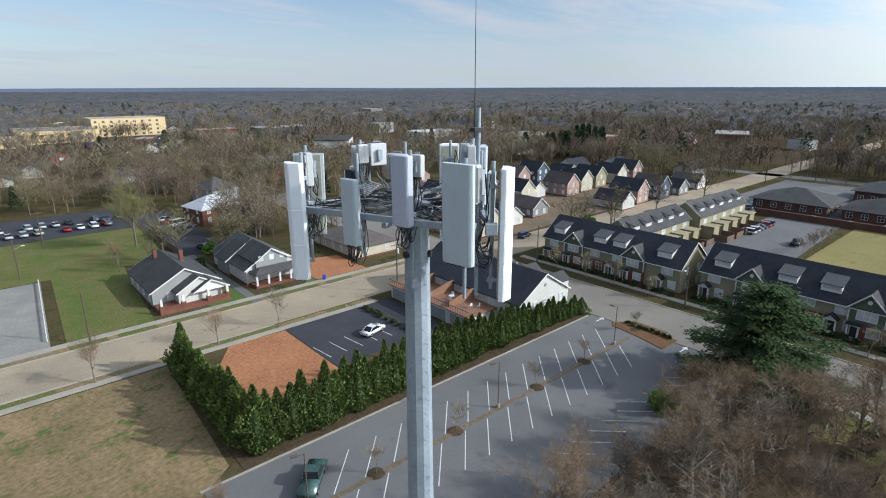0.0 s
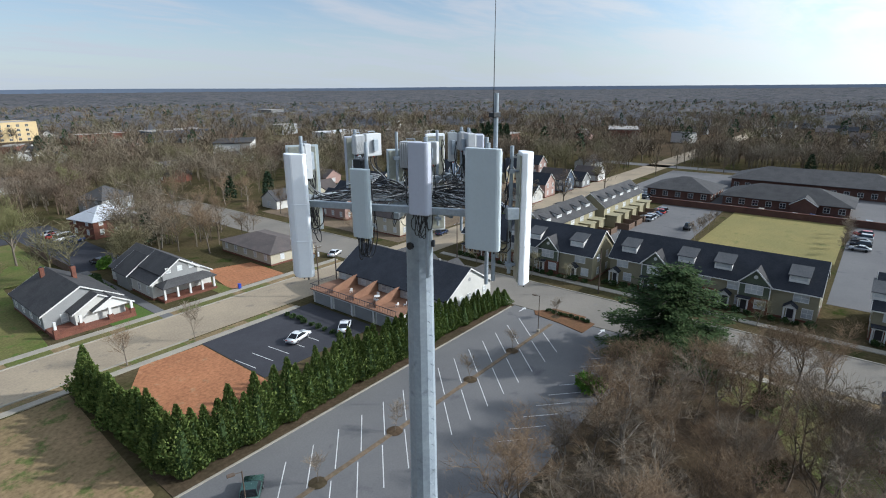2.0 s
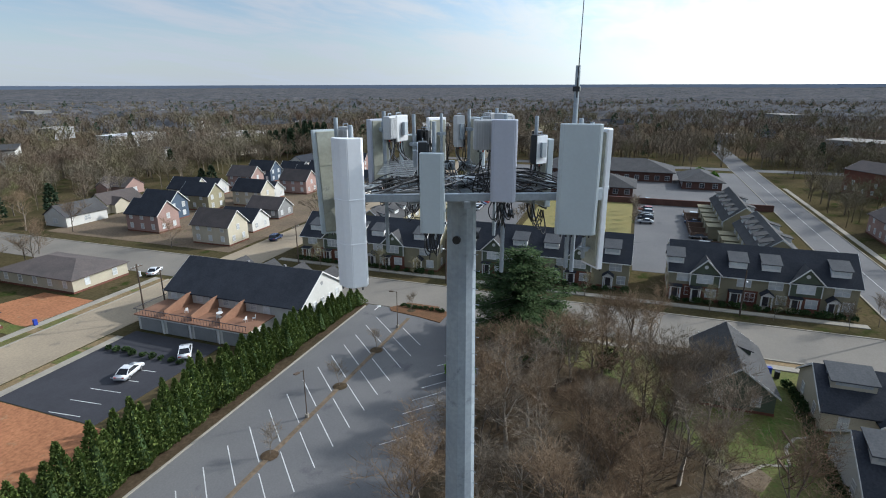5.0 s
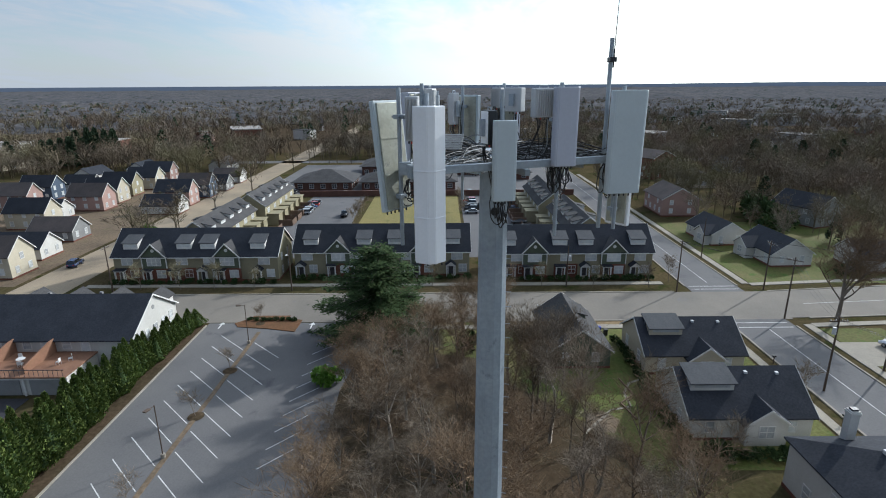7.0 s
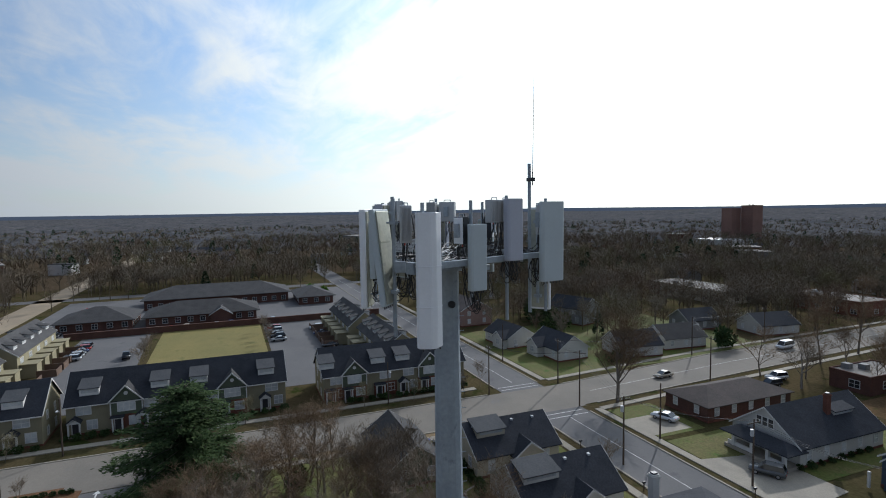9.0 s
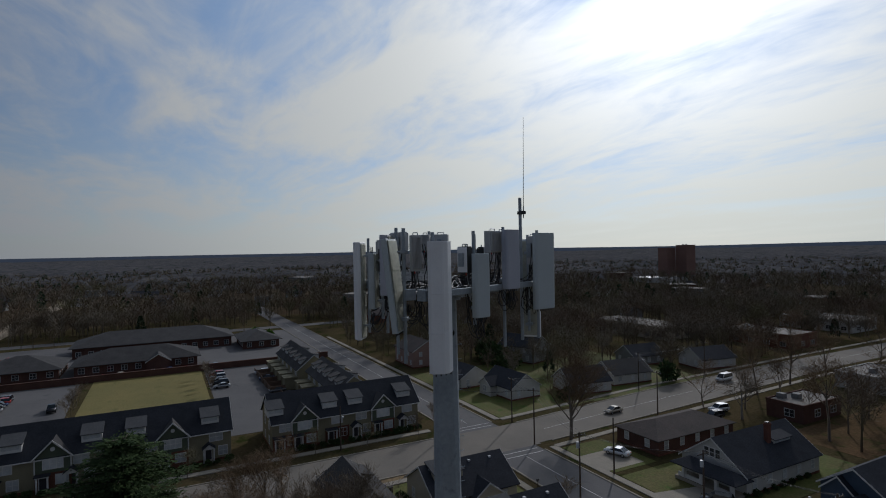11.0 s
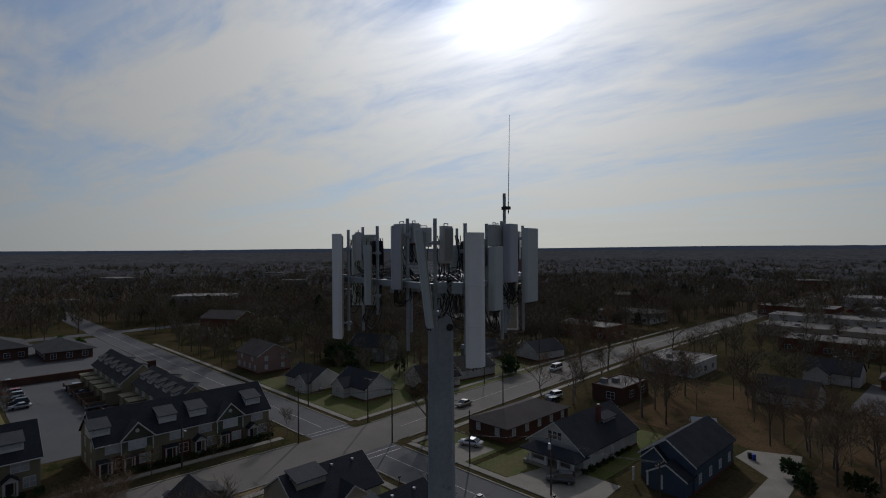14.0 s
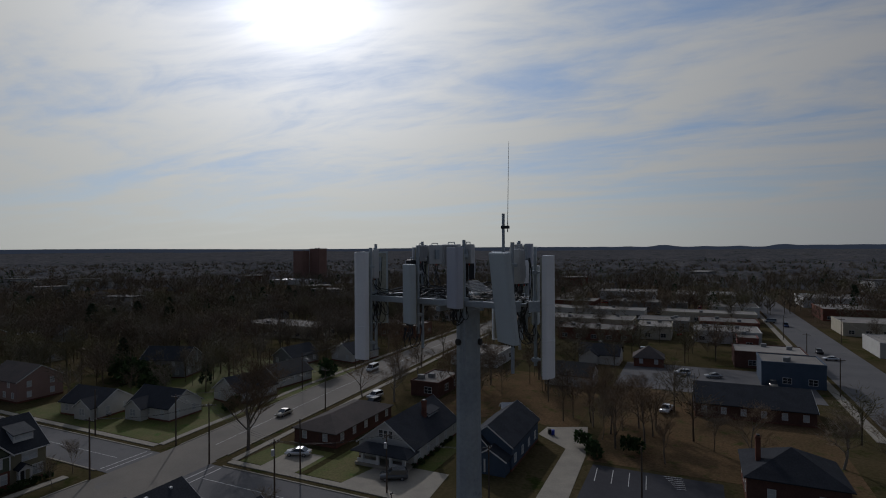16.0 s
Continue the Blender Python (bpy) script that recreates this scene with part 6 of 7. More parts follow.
# ---- trees and shrubs ----
def raw_mesh(name, verts, faces, mats):
    """A mesh from arrays of corners and of triangles or quads."""
    me = bpy.data.meshes.new(name)
    verts, faces = np.asarray(verts, np.float32), np.asarray(faces, np.int32)
    n, k = faces.shape
    me.vertices.add(len(verts))
    me.vertices.foreach_set("co", verts.ravel())
    me.loops.add(n * k)
    me.loops.foreach_set("vertex_index", faces.ravel())
    me.polygons.add(n)
    me.polygons.foreach_set("loop_start", np.arange(0, n * k, k, dtype=np.int32))
    me.polygons.foreach_set("loop_total", np.full(n, k, np.int32))
    for m in mats if isinstance(mats, (list, tuple)) else [mats]:
        me.materials.append(m)
    me.update(calc_edges=True)
    return me


class Sticks:
    """Collects tapered three-sided limbs."""

    def __init__(self):
        self.v, self.f = [], []

    def twig(self, p, q, w, rnd):
        d = q - p
        s = d.cross(Vector((rnd.gauss(0, 1), rnd.gauss(0, 1), rnd.gauss(0, 1)))).normalized() * w
        n = len(self.v)
        self.v += [p - s, p + s, q + s * 0.3, q - s * 0.3]
        self.f.append((n, n + 1, n + 2, n + 3))

    def add(self, p, q, r0, r1):
        d = (q - p).normalized()
        a = d.orthogonal().normalized()
        b = d.cross(a)
        n = len(self.v)
        for c, r in ((p, r0), (q, r1)):
            for k in range(3):
                t = 2.0944 * k
                self.v.append(c + r * (math.cos(t) * a + math.sin(t) * b))
        for k in range(3):
            m = (k + 1) % 3
            self.f.append((n + k, n + m, n + 3 + m, n + 3 + k))


def grow(height, rnd, spread=0.55, trunk_part=0.28, kids=(7, 5, 5, 4), radius=0.2, crooked=0.18):
    trunk, crown = Sticks(), Sticks()

    def limb(store, p, d, length, r, level):
        if level == len(kids):
            store.twig(p, p + (d + Vector((rnd.gauss(0, 0.2), rnd.gauss(0, 0.2), 0.1))) * length * 1.25, rnd.uniform(0.008, 0.017), rnd)
            return
        steps = 3 if level < 2 else 2
        pts, q, dd = [p], p, d
        for _ in range(steps):
            dd = (dd + Vector((rnd.gauss(0, crooked), rnd.gauss(0, crooked), rnd.gauss(0.05, crooked * 0.6) + (0.0 if level else 0.9)))).normalized()
            q = q + dd * length / steps
            pts.append(q)
        for k in range(steps):
            r0, r1 = r * (1 - 0.75 * k / steps), r * (1 - 0.75 * (k + 1) / steps)
            store.add(pts[k], pts[k + 1], max(r0, 0.007), max(r1, 0.005))
        for c in range(kids[level]):
            at = rnd.uniform(0.35, 1.0) if level else rnd.uniform(trunk_part, 1.0)
            k = min(steps - 1, int(at * steps))
            o = pts[k].lerp(pts[k + 1], at * steps - k)
            side = Vector((rnd.gauss(0, 1), rnd.gauss(0, 1), 0)).normalized()
            ang = spread * rnd.uniform(0.7, 1.3) + (0.25 if level else 0)
            nd = (dd * math.cos(ang) + side * math.sin(ang) + Vector((0, 0, 0.12))).normalized()
            limb(trunk if level < 1 and len(kids) > 3 else crown, o, nd, length * rnd.uniform(0.42, 0.66) * (1.0 if level else 1.15 - 0.4 * at), r * (0.55 if level else 0.42) * (1.15 - 0.55 * at), level + 1)

    limb(trunk, Vector((0, 0, -0.1)), Vector((0, 0, 1)), height * 0.62, radius, 0)
    top = max(v.z for v in crown.v)
    s = height / top
    return [[v * s for v in st.v] for st in (trunk, crown)], [trunk.f, crown.f]


def tree_kind(seed, height, trunk_mat, twig_mat, **kw):
    (tv, cv), (tf, cf) = grow(height, random.Random(seed), **kw)
    return raw_mesh("trunk", tv, tf, trunk_mat), raw_mesh("crown", cv, cf, twig_mat)


def tree(kind, x, y, rz, s, label, name="bare_tree", group="bare trees"):
    root = thing(name, label, "tree", pose(x, y, 0, 0, 0, rz) @ Matrix.Diagonal((s, s, s, 1)), group)
    part("trunk", kind[0], None, root)
    part("crown", kind[1], None, root)
    return root


OAKS = [tree_kind(s, 14, M["bark"], M["twig"], kids=(9, 6, 6, 6), radius=0.25, spread=0.6) for s in (1, 2, 3, 4)]
PALE = [tree_kind(s, 13, M["palebark"], M["greytwig"], kids=(8, 6, 6, 8), radius=0.34, spread=0.75, crooked=0.26) for s in (21, 22)]
THIN = [tree_kind(s, 12, M["bark"], M["greytwig"], kids=(11, 5, 6, 7), radius=0.15, spread=0.42) for s in (5, 6, 7)]
YOUNG = [tree_kind(s, 5, M["bark"], M["greytwig"], kids=(12, 6, 7), radius=0.055, spread=0.5, trunk_part=0.3) for s in (8, 9)]
BUD = [tree_kind(s, 5, M["bark"], M["budding"], kids=(10, 7, 10), radius=0.07, spread=0.6, trunk_part=0.25) for s in (12, 13)]
tr = random.Random(5)
# the wood beside the car park
wood = []
tries = 0
while len(wood) < 76 and tries < 6000:
    tries += 1
    x, y = tr.uniform(16, 76), tr.uniform(-14, 24)
    if (x > 47 and y < -4.5) or (x > 62 and y < -1) or y > 21.5 - max(0, x - 58) * 0.12 or (x > 66 and y > 12):
        continue
    if math.hypot(x - CX, y - CY) < 7.5 or any(math.hypot(x - a, y - b) < 3.6 for a, b in wood):
        continue
    wood.append((x, y))
for k, (x, y) in enumerate(wood):
    kind = PALE[k % 2] if k % 3 == 0 else (OAKS[k % 4] if k % 3 else THIN[k % 3])
    tree(kind, x, y, tr.uniform(0, 360), tr.uniform(0.72, 1.0), "pale-limbed bare tree in the wood" if k % 3 == 0 else "bare brown tree in the wood")
for x, y, k, s in ((60, 0.5, 0, 1.15), (56.5, -2, 1, 1.1), (62.5, -2.0, 0, 1.0), (52, -2, 2, 1.0), (47, -4, 1, 0.95), (58.5, -5.5, 2, 1.15), (54, -6, 0, 1.1), (50, 6, 0, 1.0)):
    tree(THIN[k], x, y, 50 * k, s, "tall slender bare tree in the wood")
BIG = tree_kind(41, 20, M["bark"], M["twig"], kids=(16, 8, 7, 8), radius=0.42, spread=0.68, crooked=0.09, trunk_part=0.3)
tree(BIG, 81.0, -56.8, 40, 1.0, "large bare street tree on the corner lawn")
BROAD = tree_kind(47, 18, M["bark"], M["olive"], kids=(15, 8, 7, 9), radius=0.36, spread=0.5, crooked=0.15, trunk_part=0.28)
tree(BROAD, 30.6, 154.5, 130, 1.03, "tall spreading bare tree beside the west lawn")
LEAFING = tree_kind(42, 13, M["bark"], M["olive"], kids=(10, 7, 6, 7), radius=0.24, spread=0.55)
for x, y, s in ((66, 224, 1.25), (88, 196, 0.8), (110, 188, 0.9), (44, 250, 0.9), (176, 103, 0.45), (222, 95, 0.6), (98, 228, 1.0)):
    tree(LEAFING, x, y, x * 3, s, "bare tree in first olive bud", group="budding trees")
for x, y, kind, s in ((45.5, -21, YOUNG[0], 1.1), (57, -35.6, YOUNG[1], 1.2), (97.4, -31, YOUNG[0], 1.2), (100.5, -36.0, YOUNG[1], 1.3), (8.6, 81.9, OAKS[2], 0.58), (36.6, 83.1, YOUNG[1], 1.5), (26.0, 82.9, OAKS[3], 0.5), (22.5, 134.5, OAKS[2], 0.6), (58.8, 142.4, PALE[0], 1.05), (8, 250, OAKS[2], 0.9), (58, 252, OAKS[1], 0.9), (84, 140, OAKS[2], 0.7), (98.5, 166, OAKS[1], 0.9), (102, 152, OAKS[3], 0.8), (78.5, 133, OAKS[0], 0.8), (77.5, 146, OAKS[2], 0.95), (79, 160, OAKS[3], 0.9), (78, 176, OAKS[1], 1.0), (98.5, 180, OAKS[2], 0.9), (99, 114, OAKS[0], 0.6), (64, 128, OAKS[2], 1.0), (60, 136, OAKS[0], 0.9), (68, 140, OAKS[3], 0.85),
                     (-6, 70, OAKS[1], 0.55), (12, 44, OAKS[2], 0.4), (81.5, -97, OAKS[0], 0.9), (76, -104, OAKS[3], 0.9), (71.7, -96.6, PALE[1], 0.95), (55, -98, OAKS[1], 1.25), (55.5, -122.4, OAKS[2], 1.15), (84, -135, OAKS[3], 1.2), (86, -186, OAKS[0], 1.1), (82, -118, OAKS[1], 1.1), (84, -152, OAKS[2], 1.15), (106.5, -152, OAKS[0], 1.0), (66, -128, PALE[0], 0.9), (24, -100, OAKS[2], 0.9), (107.5, -178, OAKS[1], 1.2), (76, -118, OAKS[2], 0.9), (64, -108, OAKS[1], 0.7),
                     (12, -90, OAKS[3], 1.0), (17, -86, OAKS[0], 0.9), (19, -94, OAKS[2], 1.0), (14, -100, OAKS[1], 0.9), (8, -82, OAKS[2], 0.7), (-20, -92, PALE[0], 1.0), (-6, -86, OAKS[0], 0.9), (-26, -86, OAKS[3], 1.0), (0, -92, THIN[0], 0.8), (22, -108, OAKS[3], 1.0), (20, -90, THIN[1], 0.9), (23, -97, OAKS[0], 0.8), (17, -97, THIN[2], 0.9), (11, -96, OAKS[2], 0.8)):
    tree(kind, x, y, tr.uniform(0, 360), s, "bare deciduous tree beside houses and streets")
for x, y in ((27.4, 40.2), (38.9, 40.1), (54.2, 40.0), (65.3, 40.0), (81.2, 40.8)):
    tree(YOUNG[int(x) % 2], x, y, x * 7, 0.85, "young bare tree in a mulch circle", "young_tree", "car park trees")
    tagged(part("mulch_circle", tubes(((x, y, 0.1), (x, y, 0.19), 1.0, 0.5), n=14), M["litter"]), "dark mulch mound round a young tree", "mulch", "mulch circles")
for x, y in ((98.0, 70), (98.0, 62), (98.2, 55.5), (98.1, 47.5), (99, 12), (98.2, -10), (98, -20)):
    tree(BUD[int(x + y) % 2], x, y, y * 11, tr.uniform(1.0, 1.3), "small budding street tree", "street_tree", "street trees")
for k in range(10):
    tree(YOUNG[k % 2], 150 + 4.6 * k if k < 5 else 158 + 6 * (k - 5), 35.5 if k < 5 else 3.8, k * 40, 1.15, "bare young tree by the court car park", "young_tree", "court trees")


def blades(n, rnd, place, size, flat=0.3):
    """n small kite-shaped leaf sprays; place gives a centre and an outward way."""
    v, f = [], []
    for _ in range(n):
        c, out = place(rnd)
        out = (out + Vector((rnd.gauss(0, flat), rnd.gauss(0, flat), rnd.gauss(0, flat)))).normalized()
        side = out.cross(Vector((rnd.gauss(0, 1), rnd.gauss(0, 1), rnd.gauss(0, 1)))).normalized()
        s = size * rnd.uniform(0.6, 1.3)
        k = len(v)
        v += [c - out * s * 0.4, c + side * s * 0.42, c + out * s * 0.8, c - side * s * 0.42]
        f.append((k, k + 1, k + 2, k + 3))
    return v, f


def cone_shrub(seed, n=900, size=0.26):
    """A narrow upright evergreen of unit height 1 and radius about 0.2, scaled later: here 6 m."""
    rnd = random.Random(seed)
    lobes = [(rnd.uniform(0, 6.28), rnd.uniform(0.1, 0.8), rnd.uniform(0.1, 0.3)) for _ in range(16)]

    def place(r):
        h = r.random() ** 1.25
        a = r.uniform(0, 6.28)
        rad = 1.35 * (1 - h) ** 0.75 * (0.55 + 0.45 * min(1, h * 7))
        for la, lh, ls in lobes:
            if abs(h - lh) < 0.12:
                rad *= 1 + ls * max(0, math.cos(a - la)) ** 2
        rad *= r.uniform(0.72, 1.04)
        out = Vector((math.cos(a) * 0.75, math.sin(a) * 0.75, 0.9))
        return Vector((rad * math.cos(a), rad * math.sin(a), 0.15 + 5.85 * h)), out.normalized()

    v, f = blades(n, rnd, place, size)
    crown = raw_mesh("foliage", v, f, M["cypress"])
    # solid dark cone added inside, so no light comes through between the sprays
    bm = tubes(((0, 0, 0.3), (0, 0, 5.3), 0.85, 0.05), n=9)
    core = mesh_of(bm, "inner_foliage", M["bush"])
    return crown, core, mesh_of(tubes(((0, 0, 0), (0, 0, 1.2), 0.09), n=6), "trunk", M["bark"])


CONES = [cone_shrub(s, 1900, 0.24) for s in (31, 32, 33, 34)]


def hedge_tree(x, y, h, wide):
    root = thing("hedge_cypress", "tall dense green cypress in the screening hedge", "evergreen tree", pose(x, y, 0, 0, 0, tr.uniform(0, 360)) @ Matrix.Diagonal((wide, wide, h / 6, 1)), "hedge cypresses")
    k = CONES[tr.randrange(4)]
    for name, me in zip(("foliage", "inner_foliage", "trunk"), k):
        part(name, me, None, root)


for k in range(42):
    x = 19.5 + 1.49 * k
    h = 7.6 if x < 50 else 7.6 - (x - 50) * 0.132
    hedge_tree(x, 52.4 + tr.uniform(-0.4, 0.4) - max(0, x - 66) * 0.05, h * tr.uniform(0.84, 1.14), tr.uniform(1.02, 1.35) * (1.0 if x < 62 else 0.8))
for k in range(17):
    hedge_tree(18.9 + tr.uniform(-0.4, 0.4), 54.2 + 1.5 * k, tr.uniform(6.2, 8.6) - 0.03 * k, tr.uniform(1.1, 1.5))


def shrub_mesh(seed, mat, n=420, size=0.22):
    rnd = random.Random(seed)
    lumps = [(rnd.uniform(-0.5, 0.5), rnd.uniform(-0.5, 0.5), rnd.uniform(0.35, 0.8), rnd.uniform(0.3, 0.5)) for _ in range(6)]

    def place(r):
        lx, ly, lz, lr = r.choice(lumps)
        d = Vector((r.gauss(0, 1), r.gauss(0, 1), r.gauss(0.2, 0.8))).normalized()
        return Vector((lx, ly, lz)) + d * lr * r.uniform(0.8, 1.05), d

    v, f = blades(n, rnd, place, size)
    return raw_mesh("foliage", [(p.x, p.y, max(p.z, 0.02)) for p in v], f, mat)


SHRUBS = [shrub_mesh(s, M["bush"]) for s in (41, 42, 43)]
SPRING = [shrub_mesh(s, M["spring"], 700, 0.2) for s in (44, 45)]


def shrub(x, y, s, kinds=SHRUBS, label="round dark green evergreen shrub", sz=None, name="shrub", group="shrubs"):
    ob = part(name, kinds[int(abs(x * 7 + y * 3)) % len(kinds)], None, None, m=pose(x, y, 0, 0, 0, (x * 37 + y * 11) % 360) @ Matrix.Diagonal((s, s, sz or s, 1)))
    return tagged(ob, label, "shrub", group)


for y in np.arange(44.5, 77.5, 1.9):
    shrub(101.0, y + tr.uniform(-0.3, 0.3), tr.uniform(0.8, 1.2))
for y in np.arange(4.8, 41, 1.9):
    shrub(103.3, y + tr.uniform(-0.3, 0.3), tr.uniform(0.8, 1.2))
for y in np.arange(-33, -3.5, 1.9):
    shrub(101.8, y + tr.uniform(-0.3, 0.3), tr.uniform(0.8, 1.2))
for k in range(9):
    shrub(52.0 + tr.uniform(-0.3, 0.3), 65.5 + 1.75 * k, tr.uniform(0.6, 0.9), label="small clipped shrub between car parks")
for k in range(8):
    shrub(82.4 + 0.1 * k % 0.4, 35.2 + 1.1 * k, 0.65, label="low clipped hedge shrub on the entrance island")
for k in range(9):
    shrub(60.0 + 1.7 * k, -17.2 + tr.uniform(-0.4, 0.4), tr.uniform(0.9, 1.3))
    shrub(45.6 + 1.6 * k, -17.0 + tr.uniform(-0.4, 0.4), tr.uniform(0.9, 1.4))
for k in range(8):
    shrub(60.2, -19 - 1.5 * k, tr.uniform(0.8, 1.2))
    shrub(45.8, -19 - 1.6 * k, tr.uniform(0.8, 1.3))
    shrub(47.6, -62 - 2.2 * k, tr.uniform(0.7, 1.0))
    shrub(36 + 0.3 * k, 112 + 2.4 * k, tr.uniform(0.9, 1.4))
for x, y, s in ((61.8, 25.6, 2.3), (42.5, 136, 2.2), (137, 88, 2.6), (250, -20, 3.5), (240, -26, 3.4)):
    shrub(x, y, s, SPRING, "fresh light green leafing shrub", s * 1.3, "leafing_shrub", "leafing shrubs")
for x, y, s in ((56, 3, 2.2), (40, 8, 2.0), (70, 6, 2.4), (33, -4, 2.0), (46, -19.5, 1.7), (44.6, -16.0, 1.6), (150, -82, 5.0), (144, -84, 4.6), (156, -84, 5.0), (138, -80, 4.0), (162, -86, 4.8), (105, -77, 2.2), (103.5, -73.5, 2.0), (23, -84, 2.4), (20, -80, 2.2), (103, -109.5, 4.2), (14, -84, 2.6)):
    shrub(x, y, s, SHRUBS, "large dark evergreen bush", s * 1.25)


def cedar_tree(x, y):
    """A broad cedar with drooping flat tiers of dark foliage."""
    rnd = random.Random(77)
    limbs, v, f = Sticks(), [], []
    for k in range(104):
        h = 1.2 + 13.8 * (k / 104) ** 1.05 + rnd.uniform(-0.25, 0.25)
        a = k * 2.4 + rnd.uniform(-0.4, 0.4)
        reach = (11.0 * (1 - (h / 15.8) ** 1.5) + 1.0) * rnd.uniform(0.6, 1.12)
        p = Vector((0, 0, h))
        way = Vector((math.cos(a), math.sin(a), rnd.uniform(0.02, 0.22)))
        q = p + way * reach - Vector((0, 0, 0.02 * reach * reach))
        limbs.add(p, q, 0.09, 0.02)
        for _ in range(int(60 + 48 * reach)):
            t = rnd.random() ** 0.7
            c = p.lerp(q, t) + Vector((rnd.gauss(0, 0.26 + 0.62 * (1 - abs(t - 0.55))), rnd.gauss(0, 0.26 + 0.62 * (1 - abs(t - 0.55))), rnd.gauss(-0.08, 0.12)))
            out = (way * 0.8 + Vector((rnd.gauss(0, 0.5), rnd.gauss(0, 0.5), rnd.gauss(-0.12, 0.16)))).normalized()
            side = out.cross(Vector((rnd.gauss(0, 0.3), rnd.gauss(0, 0.3), 1))).normalized()
            s = rnd.uniform(0.26, 0.5)
            n = len(v)
            v += [c - out * s * 0.5, c + side * s * 0.34, c + out * s, c - side * s * 0.34]
            f.append((n, n + 1, n + 2, n + 3))
    root = thing("cedar_tree", "large dark green cedar with drooping tiers", "evergreen tree", Matrix.Translation((x, y, 0)))
    part("trunk", tubes(((0, 0, -0.1), (0, 0, 15.0), 0.42, 0.05), n=10), M["bark"], root)
    part("branchwork", raw_mesh("branchwork", limbs.v, limbs.f, M["bark"]), None, root)
    part("foliage", raw_mesh("foliage", v, f, M["cedar"]), None, root)


cedar_tree(77.0, 20.0)


# ---- woods to the horizon ----
def fuzzy_tree(seed, n, thick=0.009):
    """A light bare crown of thin slivers for trees seen from afar; unit height."""
    rnd = random.Random(seed)
    v, f = [], []

    def sliver(p, q, w):
        d = (q - p).normalized()
        s = d.cross(Vector((rnd.gauss(0, 1), rnd.gauss(0, 1), rnd.gauss(0, 1)))).normalized() * w
        k = len(v)
        v.extend([p - s, p + s, q + s * 0.35, q - s * 0.35])
        f.append((k, k + 1, k + 2, k + 3))

    for _ in range(2):
        sliver(Vector((0, 0, 0)), Vector((rnd.gauss(0, 0.02), rnd.gauss(0, 0.02), 0.7)), 0.014)
    limbs = []
    for k in range(9):
        a, h = 2.4 * k + rnd.uniform(-0.5, 0.5), rnd.uniform(0.22, 0.5)
        o = Vector((0, 0, h))
        out = rnd.uniform(0.16, 0.33)
        tip = Vector((math.cos(a) * out, math.sin(a) * out, min(0.9, h + rnd.uniform(0.22, 0.42))))
        sliver(o, tip, thick * 1.3)
        limbs.append((o, tip))
    limbs.append((Vector((0, 0, 0.5)), Vector((0, 0, 0.92))))
    for _ in range(n):
        o, tip = rnd.choice(limbs)
        p = o.lerp(tip, rnd.uniform(0.4, 1.0)) + Vector((rnd.gauss(0, 0.045), rnd.gauss(0, 0.045), rnd.gauss(0, 0.04)))
        way = Vector((p.x, p.y, 0)) * 1.2 + Vector((rnd.gauss(0, 0.3), rnd.gauss(0, 0.3), rnd.uniform(0.05, 0.5)))
        sliver(p, p + way.normalized() * rnd.uniform(0.05, 0.13), rnd.uniform(0.5, 1.1) * thick)
    return np.array([tuple(p) for p in v], np.float32), np.array(f, np.int32)


def scatter(name, spots, kinds, mat, label, category="woods"):
    vs, fs, base = [], [], 0
    for k, (x, y, z, h, w, a) in enumerate(spots):
        v, f = kinds[k % len(kinds)]
        c, s = math.cos(a), math.sin(a)
        p = np.empty_like(v)
        p[:, 0], p[:, 1], p[:, 2] = x + (v[:, 0] * c - v[:, 1] * s) * w, y + (v[:, 0] * s + v[:, 1] * c) * w, z + v[:, 2] * h
        vs.append(p)
        fs.append(f + base)
        base += len(v)
    ob = new(name, raw_mesh(name, np.concatenate(vs), np.concatenate(fs), mat))
    return tagged(ob, label, category, kind="stuff")


def ground_z(x, y):
    r = math.hypot(x - 50, y)
    return 0.0 if r < 900 else (r - 900) / 4000 * 14 + (noise.noise(Vector((x / 900, y / 900, 3))) * 9 - 3) * min(1, (r - 900) / 1200)


def spots_in(r0, r1, n, lo, hi, seed, pad=1.5, need_gap=0.0):
    rnd, out, tries = random.Random(seed), [], 0
    while len(out) < n and tries < n * 6:
        tries += 1
        a, d = radians(rnd.uniform(-118, 104)), math.sqrt(rnd.uniform(r0 * r0, r1 * r1))
        x, y = 10 + d * math.cos(a), d * math.sin(a)
        if x < 118 and -36 < y < 98 or not (d > 330 or is_free(x, y, pad)):
            continue
        # the older blocks to the west are more open
        if x < 170 and y > 120 and d < 420 and rnd.random() < 0.25:
            continue
        # the new houses and the shops to the south stand nearly clear of trees
        if (96 < x < 240 and 94 < y < 162) or (x < 104 and y < -84 and d < 330 and rnd.random() < 0.55):
            continue
        # open ground and clumps by a slow noise
        if noise.noise(Vector((x / 70, y / 70, seed))) + 0.25 < need_gap * rnd.random():
            continue
        h = rnd.uniform(lo, hi)
        out.append((x, y, ground_z(x, y), h, h * rnd.uniform(0.8, 1.2), rnd.uniform(0, 6.28)))
    return out


